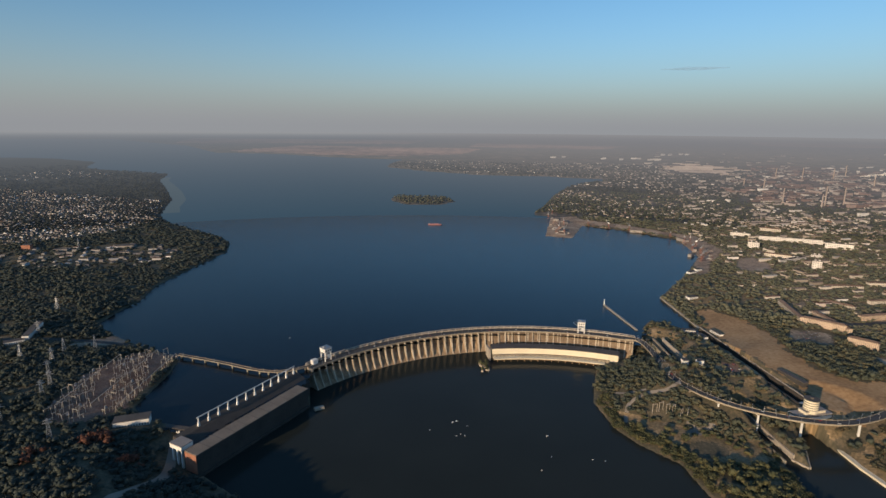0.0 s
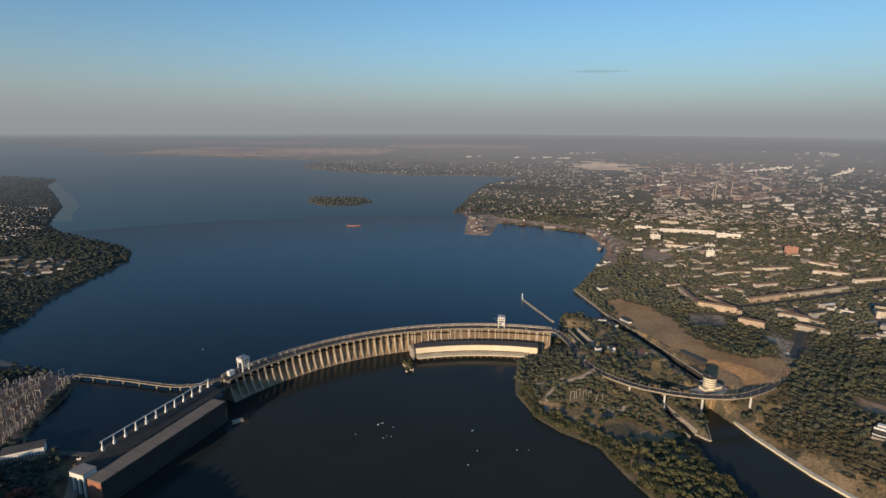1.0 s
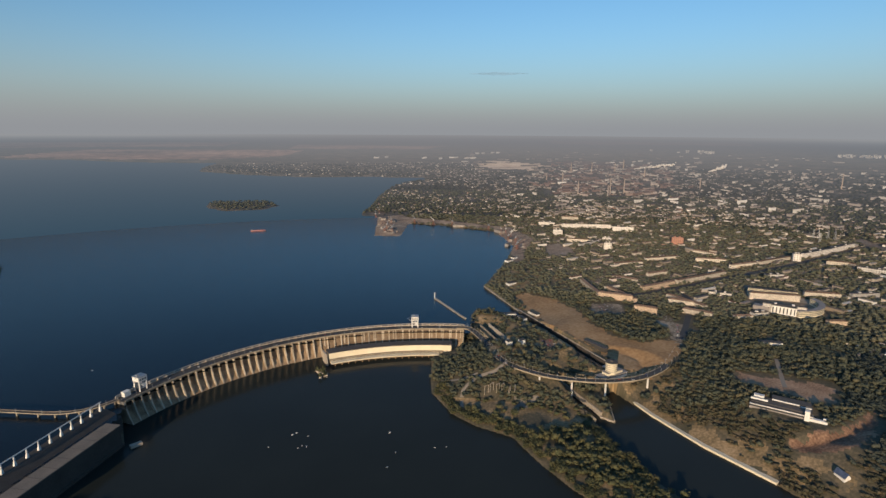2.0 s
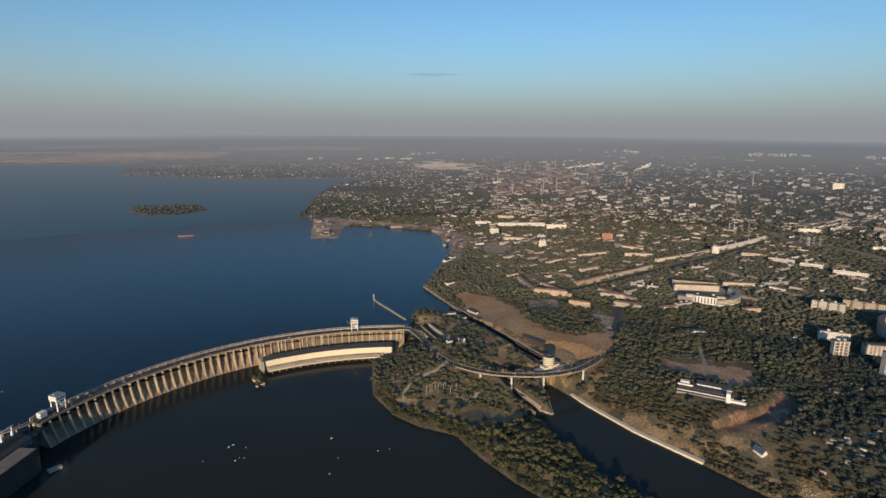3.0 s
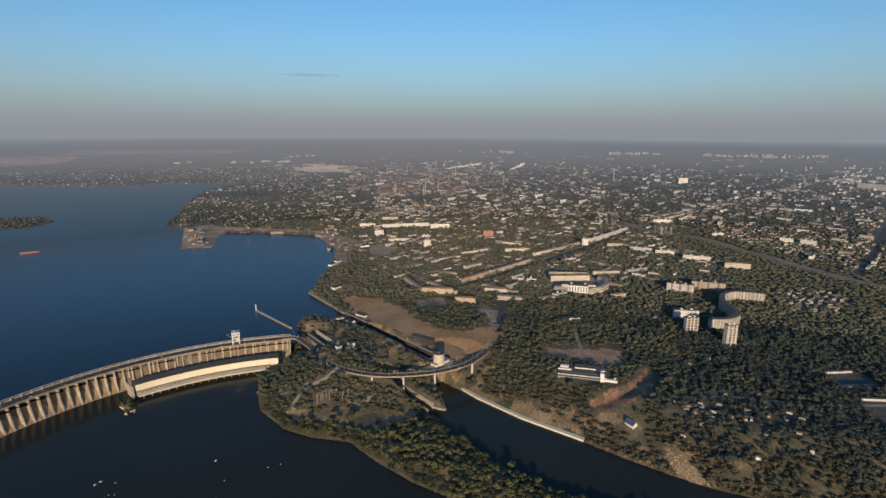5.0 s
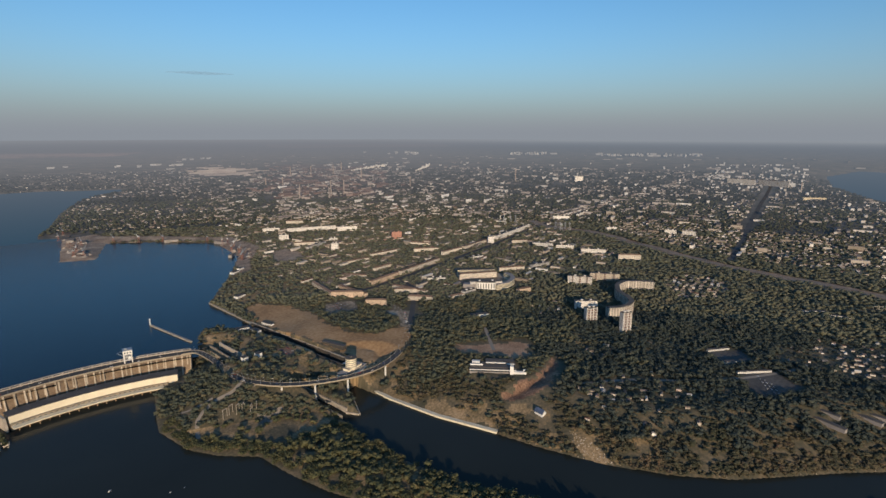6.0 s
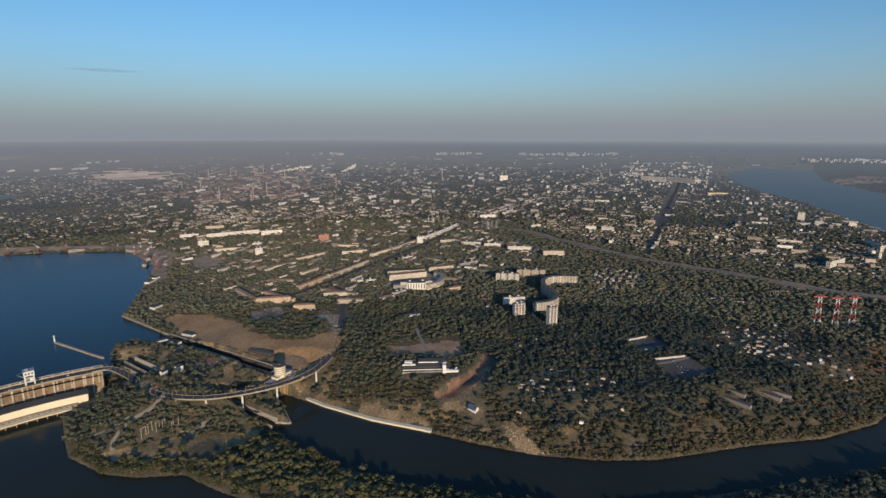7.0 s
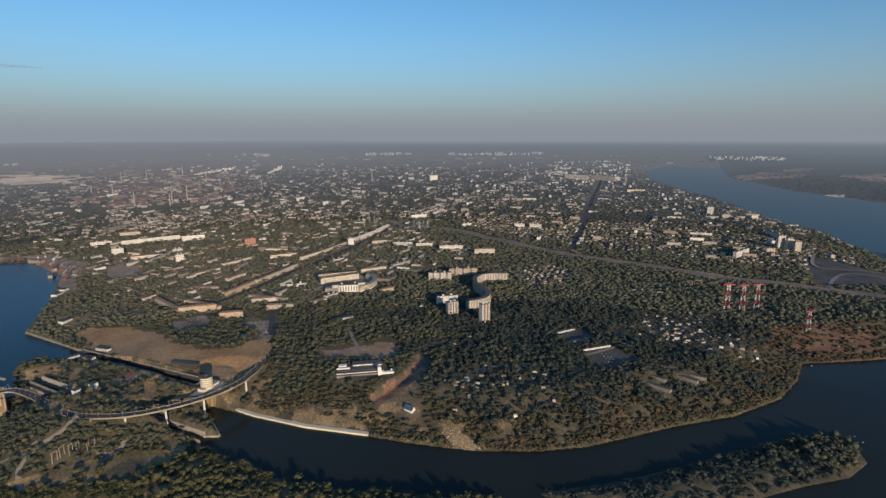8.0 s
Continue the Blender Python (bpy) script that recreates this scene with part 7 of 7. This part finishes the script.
bus_gantry((-545, 838), (-549, 1058), 11, 15, "long pale bus gantry beside the forebay water")
bus_gantry((-592, 846), (-597, 1078), 10, 14, "long pale bus gantry across the substation")
bus_gantry((-640, 830), (-652, 1040), 8, 14, "long pale bus gantry at the back of the substation")
first = {}
for i, j, p in spots:
    if (i * 5 + j * 3) % 8 in (1, 4):
        continue
    src = big_frame if j in (0, 3, 6, 9) else (trafo if (i * 3 + j) % 7 == 2 else small_frame)
    p = p + Vector((rng.uniform(-2, 2), rng.uniform(-2, 2)))
    m = pose(p.x, p.y, land_at(p.x, p.y), 0, 0, yard_turn + (90 if (i + j) % 5 == 0 else 0))
    if src.name not in first:
        first[src.name] = 1
        src.matrix_basis = m
    else:
        copy_thing(src, m)


def lattice_tower(name, label, category, h, base, group, mats, sections=5, arms=((0.78, 7), (0.9, 5))):
    """A tapered four-legged lattice tower with cross arms."""
    t = thing(name, label, category, group=group)
    top = base * 0.22
    for k in range(sections):
        z0, z1 = h * k / sections, h * (k + 1) / sections
        w0, w1 = base + (top - base) * k / sections, base + (top - base) * (k + 1) / sections
        s_ = Solid()
        c0 = [(a * w0 / 2, b * w0 / 2, z0) for a, b in ((-1, -1), (1, -1), (1, 1), (-1, 1))]
        c1 = [(a * w1 / 2, b * w1 / 2, z1) for a, b in ((-1, -1), (1, -1), (1, 1), (-1, 1))]
        th_ = max(0.35, h * 0.011)
        for a in range(4):
            s_.bar(c0[a], c1[a], th_)
            s_.bar(c0[a], c1[(a + 1) % 4], th_ * 0.6)
            s_.bar(c0[(a + 1) % 4], c1[a], th_ * 0.6)
            s_.bar(c1[a], c1[(a + 1) % 4], th_ * 0.6)
        tagged(local_part("lattice_section", s_, mats[k % len(mats)], t), kind="stuff")
    for share, reach in arms:
        z = h * share
        local_part("cross_arm", Solid().bar((-reach, 0, z), (reach, 0, z), 0.7).bar((-reach, 0, z), (0, 0, z + 2), 0.35).bar((reach, 0, z), (0, 0, z + 2), 0.35), mats[-1], t)
    return t


pylon = lattice_tower("power_pylon", "grey steel lattice power pylon among trees", "pylon", 34, 7, "power pylons", [M_STEEL])
PYLONS = [(-700, 905), (-735, 950), (-690, 870), (-770, 1010), (-840, 1020), (-860, 940), (-735, 1090), (-780, 1060), (-960, 1010), (-980, 1330), (-905, 1160), (-590, 745), (-700, 790), (-1400, 2060)]
for n_, (x, y) in enumerate(PYLONS):
    m = pose(x, y, land_at(x, y) - 1, 0, 0, 25 + 17 * n_)
    if n_ == 0:
        pylon.matrix_basis = m
    else:
        copy_thing(pylon, m)
for n_, (x, y) in enumerate(((2286, 1758), (2300, 1745), (2326, 1721), (2353, 1709), (2329, 1447), (2339, 1426), (2350, 1406), (2361, 1386), (2300, 1395), (2240, 1690))):
    copy_thing(pylon, pose(x, y, land_at(x, y) - 1, 0, 0, 40 + 11 * n_) @ Matrix.Scale(1.25, 4))
M_RED = surface("signal_red_paint", (0.36, 0.05, 0.055), (0.46, 0.085, 0.085), 0.6, 0.2, 1.0)


def crossing_mast():
    """An H-shaped river crossing mast: two lattice legs and a wide top arm, banded red and white."""
    t = thing("river_crossing_mast", "tall red and white banded lattice power mast", "mast", group="crossing masts")
    h = 76
    for k in range(5):
        z0, z1 = h * k / 5, h * (k + 1) / 5
        s_ = Solid()
        for side in (-1, 1):
            x0, x1 = side * (8 - 4.6 * z0 / h), side * (8 - 4.6 * z1 / h)
            for b in (-1.6, 1.6):
                s_.bar((x0, b, z0), (x1, b, z1), 1.1)
            s_.bar((x0, -1.6, z0), (x1, 1.6, z1), 0.7)
            s_.bar((x0, 1.6, z0), (x1, -1.6, z1), 0.7)
        s_.bar((-(8 - 4.6 * z0 / h), 0, z0), ((8 - 4.6 * z1 / h), 0, z1), 0.8)
        tagged(local_part("lattice_section", s_, M_RED if k % 2 else M_WHITE, t), kind="stuff")
    local_part("top_arm", Solid().box(0, 0, h, 34, 3, 2.2).bar((-17, 0, h + 1), (0, 0, h + 7), 0.8).bar((17, 0, h + 1), (0, 0, h + 7), 0.8), M_RED, t)
    return t


mast = crossing_mast()
for n_, (x, y) in enumerate(((1603, 13), (1632, -23), (1659, -57), (1540, -167))):
    m = pose(x, y, land_at(x, y) - 1, 0, 0, -56) @ Matrix.Scale(0.95 if n_ < 3 else 0.72, 4)
    if n_ == 0:
        mast.matrix_basis = m
    else:
        copy_thing(mast, m)

rail_frame = portal_frame(13, 9)
tagged(rail_frame, "white concrete line portal beside the railway")
for n_, (x, y) in enumerate(((1822, 132), (1830, 120), (1839, 107), (1849, 95), (1893, 69))):
    m = pose(x, y, land_at(x, y), 0, 0, -56)
    if n_ == 0:
        rail_frame.matrix_basis = m
    else:
        copy_thing(rail_frame, m)

# ---- poles of the old outdoor switchgear on the low island ----
isle_frame = portal_frame(17, 9)
ISLE_FRAMES = [(382, 899), (394, 901), (404, 895), (413, 892), (422, 880), (433, 880)]
for n_, (x, y) in enumerate(ISLE_FRAMES):
    m = pose(x, y, land_at(x, y), 0, 0, 15 + 8 * n_)
    if n_ == 0:
        isle_frame.matrix_basis = m
    else:
        copy_thing(isle_frame, m)
tagged(isle_frame, "white concrete switchgear portal on the wooded island")

# ============ street lamps and cars on the crest and the viaduct ============
lamp = thing("street_lamp", "slim grey street lamp with a single arm", "lamp", group="street lamps")
local_part("pole", Solid().bar((0, 0, 0), (0, 0, 9), 0.35, 0.25), M_STEEL, lamp)
local_part("arm", Solid().bar((0, 0, 9), (2.2, 0, 9.5), 0.25), M_STEEL, lamp)
local_part("head", Solid().box(2.6, 0, 9.35, 1.2, 0.5, 0.3), M_WHITE, lamp)
placed = 0
for i in range(6, len(road_line) - 6, 2):
    p, d = road_line[i], (road_line[i + 1] - road_line[i - 1]).normalized()
    n2 = Vector((-d.y, d.x))
    for sd in (-6.5, 6.5):
        m = pose(p.x + n2.x * sd, p.y + n2.y * sd, 44.3, 0, 0, math.degrees(math.atan2(-n2.y * sd, -n2.x * sd)))
        if placed == 0:
            lamp.matrix_basis = m
        else:
            copy_thing(lamp, m)
        placed += 1
for i in range(1, BAYS, 2):
    b = DAM_A0 + STEP * (i + 0.5)
    x, y = arc_point(b, -10)
    copy_thing(lamp, pose(x, y, 42, 0, 0, 90 - b))

CAR_PAINTS = [("white", (0.75, 0.75, 0.73)), ("silver", (0.42, 0.43, 0.44)), ("dark grey", (0.05, 0.052, 0.058)), ("red", (0.42, 0.04, 0.03)), ("blue", (0.04, 0.08, 0.22))]
M_TYRE = surface("tyre_rubber", (0.015, 0.015, 0.015), (0.03, 0.03, 0.03), 0.9, 1.0, 8.0, bump=0)


def car(word, paint):
    m = surface(word.replace(" ", "_") + "_car_paint", paint, tuple(c * 1.1 for c in paint), 0.3, 1.0, 5.0, bump=0)
    c = thing("car", f"{word} passenger car driving on the asphalt road", "car", group="cars")
    body = Solid().sweep([[(x_, -0.88, 0.35), (x_, 0.88, 0.35), (x_, 0.86, z_), (x_, -0.86, z_)] for x_, z_ in ((-2.2, 0.8), (-1.9, 0.95), (0.9, 0.98), (2.0, 0.82), (2.25, 0.6))])
    local_part("body", body, m, c)
    local_part("cabin", Solid().sweep([[(x_, -0.75 * w_, 0.95), (x_, 0.75 * w_, 0.95), (x_, 0.65 * w_, z_), (x_, -0.65 * w_, z_)] for x_, z_, w_ in ((-1.8, 0.97, 1), (-1.2, 1.45, 0.95), (0.3, 1.48, 0.95), (1.1, 0.98, 1))]), M_GLASS, c)
    for a in (-1.4, 1.4):
        for b in (-0.8, 0.8):
            v = Solid()
            v.sweep([[(a + 0.33 * math.cos(q * math.pi / 5), b + e, 0.33 + 0.33 * math.sin(q * math.pi / 5)) for q in range(10)] for e in (-0.1, 0.1)])
            local_part("wheel", v, M_TYRE, c)
    return c


cars = [car(w_, p_) for w_, p_ in CAR_PAINTS]
used_cars = set()
for n_ in range(34):
    k = int(rng.integers(4, len(road_line) - 5))
    p, d = road_line[k], (road_line[k + 1] - road_line[k - 1]).normalized()
    sd = 3.4 if n_ % 2 else -3.4
    p = p + d * rng.uniform(-4, 4) + Vector((-d.y, d.x)) * sd
    m = pose(p.x, p.y, 44.3, 0, 0, math.degrees(math.atan2(d.y, d.x)) + (180 if n_ % 2 else 0))
    src = cars[n_ % 5]
    if src.name not in used_cars:
        used_cars.add(src.name)
        src.matrix_basis = m
    else:
        copy_thing(src, m)
for n_ in range(22):
    b = DAM_A0 + (DAM_A1 - DAM_A0) * (n_ + rng.uniform(0.1, 0.9)) / 22
    lane = -6 if n_ % 2 else -1
    x, y = arc_point(b, lane)
    copy_thing(cars[int(rng.integers(0, 5))], pose(x, y, 42, 0, 0, -b + (180 if n_ % 2 else 0)))

for n_ in range(64):
    if n_ < 34:
        i_, j_ = n_ % 12, n_ // 12
        x, y, a_ = 792 + 7.0 * i_ + 10 * j_, 1158 + 3.2 * i_ + 20 * j_, 62
    elif n_ < 50:
        t_ = (n_ - 34) / 16
        x, y, a_ = 868 + 70 * t_, 948 + 84 * t_, 140
    else:
        t_ = (n_ - 50) / 14
        x, y, a_ = 575 + 16 * (n_ % 2), 1006 + 40 * t_, 10
    if rng.random() < 0.72:
        copy_thing(cars[int(rng.integers(0, 5))], pose(x, y, land_at(x, y) + 0.15, 0, 0, a_ + float(rng.uniform(-6, 6))))

for n_ in range(15):
    x, y = 1100 + 11 * (n_ % 5) - 9 * (n_ // 5), 215 + 7 * (n_ % 5) - 14 * (n_ // 5)
    copy_thing(cars[n_ % 2], pose(x, y, land_at(x, y) + 0.15, 0, 0, 38 + 4 * (n_ % 3)))

# ============ boats, the barge and the port ============
boat = thing("motor_boat", "small white motor boat moored on the river", "boat", group="river boats")
local_part("hull", Solid().sweep([[(x_, -w_, 0.9), (x_, w_, 0.9), (x_, w_ * 0.6, -0.3), (x_, -w_ * 0.6, -0.3)] for x_, w_ in ((-3.2, 1.1), (0, 1.3), (2.4, 0.9), (3.8, 0.1))]), M_WHITE, boat)
local_part("cabin", Solid().box(-0.6, 0, 0.9, 2.6, 1.8, 1.1), M_WHITE, boat)
BOATS = [(27, 888, 0), (20, 884, 40), (33, 846, 80), (26, 840, 10), (40, 842, 60), (-20, 858, 120), (180, 842, 30), (176, 782, 70), (154, 746, 10), (259, 772, 50), (45, 872, 20), (240, 775, 5), (-350, 1186, 15), (1402, -168, 80), (1090, -205, 40), (1075, -215, 10)]
for n_, (x, y, a) in enumerate(BOATS):
    m = pose(x, y, 35.05 if y > 1100 else 0.05, 0, 0, a) @ Matrix.Scale(1.1 if n_ in (6, 1, 13) else 0.65, 4)
    if n_ == 0:
        boat.matrix_basis = m
    else:
        c = copy_thing(boat, m)
barge = thing("barge", "long red cargo barge on the reservoir", "ship", (0, 0, 0))
bx, by, bz = (float(c) for c in folded(np.float64(-42), np.float64(2700), np.float64(35)))
M_BARGE = surface("barge_red", (0.30, 0.13, 0.13), (0.42, 0.20, 0.19), 0.7, 0.1, 0.6)
local_part("hull", Solid().sweep([[(x_, -w_, 4.2), (x_, w_, 4.2), (x_, w_ * 0.8, -1), (x_, -w_ * 0.8, -1)] for x_, w_ in ((-33, 5.5), (24, 6), (31, 4), (35, 0.6))]), M_BARGE, barge)
local_part("deckhouse", Solid().box(-27, 0, 4.2, 6, 7, 3), M_ROOF_G, barge)
local_part("hold_cover", Solid().box(0, 0, 4.2, 40, 8, 1.2), M_BARGE, barge)
barge.matrix_basis = pose(bx, by, bz, 0, 0, 0)

port_crane = lattice_tower("port_crane", "rust red portal crane on the quay", "crane", 26, 9, "port cranes", [surface("rust_red_steel", (0.20, 0.075, 0.05), (0.30, 0.12, 0.08), 0.7, 0.2, 1.0)], 3, ())
local_part("jib", Solid().bar((0, 0, 24), (16, 0, 42), 1.4, 0.8).bar((0, 0, 33), (16, 0, 42), 0.4).bar((0, 0, 24), (0, 0, 33), 0.9), M_STEEL, port_crane)
local_part("house", Solid().box(-1, 0, 24, 7, 5, 4), M_STEEL, port_crane)
PORT = [(520, 2480), (552, 2470), (548, 2560), (600, 2700), (720, 2690), (800, 2620), (880, 2560), (1010, 2400), (1030, 2300), (1000, 2080), (990, 2130), (1040, 2210), (965, 1985), (945, 1955), (1050, 2290), (560, 2900), (610, 3050)]
for n_, (x, y) in enumerate(PORT):
    m = pose(*(float(c) for c in folded(np.float64(x), np.float64(y), np.float64(37.5))), 0, 0, 30 * n_)
    if n_ == 0:
        port_crane.matrix_basis = m
    else:
        copy_thing(port_crane, m)
for (x, y, lx, ly, h, a) in ((560, 2530, 60, 26, 9, 70), (620, 2760, 70, 24, 10, 80), (600, 2860, 50, 22, 8, 70), (910, 2540, 60, 16, 8, -30), (1040, 2340, 60, 18, 9, -75), (1010, 2150, 50, 16, 8, 60), (955, 2060, 40, 14, 6, 50)):
    w = thing("warehouse", "pale metal clad port warehouse on the quay", "warehouse", group="port warehouses")
    z = 38
    part("shell", Solid().box(x, y, z - 4, lx, ly, h + 4, a), M_ROOF_G, w)
    part("roof", Solid().box(x, y, z + h, lx + 1, ly + 1, 1, a), M_TAN, w)

# ---- heaps of ore and scrap on the quays ----
V, F, o = [], [], 0
spots_h = [(520 + 60 * rng.random(), 2440 + 300 * rng.random()) for _ in range(46)] + [(560 + 70 * rng.random(), 2750 + 330 * rng.random()) for _ in range(24)]
spots_h += [(960 + 110 * rng.random(), 1960 + 320 * rng.random()) for _ in range(44)] + [(750 + 240 * k / 16, 2690 - 230 * k / 16) for k in range(16)]
for x, y in spots_h:
    if polygon_signed(np.array([x]), np.array([y]), RESERVOIR)[0] < 6:
        continue
    hx, hy, hz = (float(c) for c in folded(np.float64(x), np.float64(y), np.float64(land_at(x, y) - 0.5)))
    rad, hh, ang = rng.uniform(5, 15), rng.uniform(2.5, 7), rng.uniform(0, 6.28)
    for k in range(9):
        a_ = ang + k * 6.283 / 9
        V.append((hx + rad * rng.uniform(0.8, 1.2) * math.cos(a_), hy + rad * rng.uniform(0.6, 1.0) * math.sin(a_), hz))
    V.append((hx + rng.uniform(-2, 2), hy + rng.uniform(-2, 2), hz + hh))
    F += [(o + k, o + (k + 1) % 9, o + 9) for k in range(9)]
    o += 10
M_HEAP = ramp_island("ore_and_scrap", [(0.0, (0.10, 0.07, 0.058)), (0.4, (0.19, 0.12, 0.09)), (0.7, (0.34, 0.28, 0.22)), (1.0, (0.46, 0.41, 0.35))], 0.9, 0.2, 0.2)
tagged(new("ore_heaps", mesh_arrays("ore_heaps", np.array(V), np.array(F).ravel(), 3, M_HEAP, None, False)), "brown and pale heaps of ore on the quay", "heaps", kind="stuff")

# ============ chimneys and steam of the distant works ============
M_STACK = surface("hazy_brick_stack", (0.24, 0.20, 0.185), (0.34, 0.30, 0.28), 0.9, 0.02, 0.2)


def on_far(bearing, r, z=45.0):
    a = radians(bearing)
    return tuple(float(c) for c in folded(np.float64(r * math.sin(a)), np.float64(r * math.cos(a)), np.float64(z)))


CHIMNEYS = [(31.8, 4150, 100), (34.9, 4200, 120), (34.7, 4100, 80), (36.2, 4350, 110), (33.0, 6200, 120), (35.2, 6500, 110), (31.0, 6400, 100), (38.0, 6000, 90), (53.9, 5600, 120), (43.0, 5000, 80), (30.2, 5200, 70), (28.6, 5400, 60), (36.0, 7200, 110), (79.5, 5200, 90)]
for b, r, h in CHIMNEYS:
    x, y, z = on_far(b, r)
    k = math.hypot(x, y) / r
    c = thing("factory_chimney", "tall slender factory chimney in the haze", "chimney", (x, y, z), "factory chimneys")
    local_part("shaft", Solid().drum(0, 0, -4, 5.5 * k, (h + 4) * k, 12, 3.4 * k), M_STACK, c)
    local_part("rim", Solid().drum(0, 0, h * k, 3.9 * k, 3 * k, 12), M_STACK, c)
M_STEAM = surface("white_steam", (0.42, 0.42, 0.42), (0.58, 0.57, 0.57), 1.0, 0.05, 0.2)


def steam(bearing, r, length, label):
    x, y, z = on_far(bearing, r, 70)
    k = math.hypot(x, y) / r
    V, F, o = [], [], 0
    for i in range(150):
        t = ((i + rng.uniform(0, 1)) / 150) ** 1.4
        rad = (3.5 + 6.5 * t) * rng.uniform(0.5, 1.3) * k
        v = ICO_V * rad * rng.uniform(0.7, 1.3, (12, 1)) + np.array([x, y, z]) + np.array([t * length * k * 0.82, -t * length * k * 0.55, (10 + 60 * t) * k]) + rng.normal(0, (2 + 9 * t) * k, 3)
        V.append(v)
        F.append(ICO_F + o)
        o += 12
    return tagged(new("steam_plume", mesh_arrays("steam_plume", np.concatenate(V), np.concatenate(F).ravel(), 3, M_STEAM, None, True)), label, "steam", kind="stuff")


steam(37.0, 6700, 420, "white steam drifting from the works")
steam(43.6, 6600, 160, "small white steam puff over the works")

# ============ a thin dusky cloud over the horizon ============
def cloud(bearing, elevation, length, label):
    a, e = radians(bearing), radians(elevation)
    r = 4700.0
    c = np.array([r * math.sin(a), r * math.cos(a), EYE_Z + r * math.tan(e)])
    side = np.array([math.cos(a), -math.sin(a), 0])
    V, F, o = [], [], 0
    for shift, share, tall in ((0.0, 1.0, 17), (0.28, 0.7, 11), (-0.3, 0.6, 8)):
        for k in range(6):
            v = ICO_V * rng.uniform(0.75, 1.2, (12, 1))
            at = c + side * (shift + (k - 2.5) * 0.17) * length * share
            V.append(at + side * v[:, :1] * length * 0.16 * share + np.array([0, 0, 1]) * v[:, 2:] * tall * (1 - abs(k - 2.5) / 3.5))
            F.append(ICO_F + o)
            o += 12
    m, n, l, p = node_mat("thin_cloud")
    p.inputs["Base Color"].default_value = (0.22, 0.20, 0.27, 1)
    p.inputs["Alpha"].default_value = 0.1
    p.inputs["Roughness"].default_value = 1.0
    return tagged(new("backdrop_cloud", mesh_arrays("backdrop_cloud", np.concatenate(V), np.concatenate(F).ravel(), 3, m, None, True)), label, "cloud", kind="stuff")


cloud(23.4, 5.4, 420, "thin dusky streak of cloud")
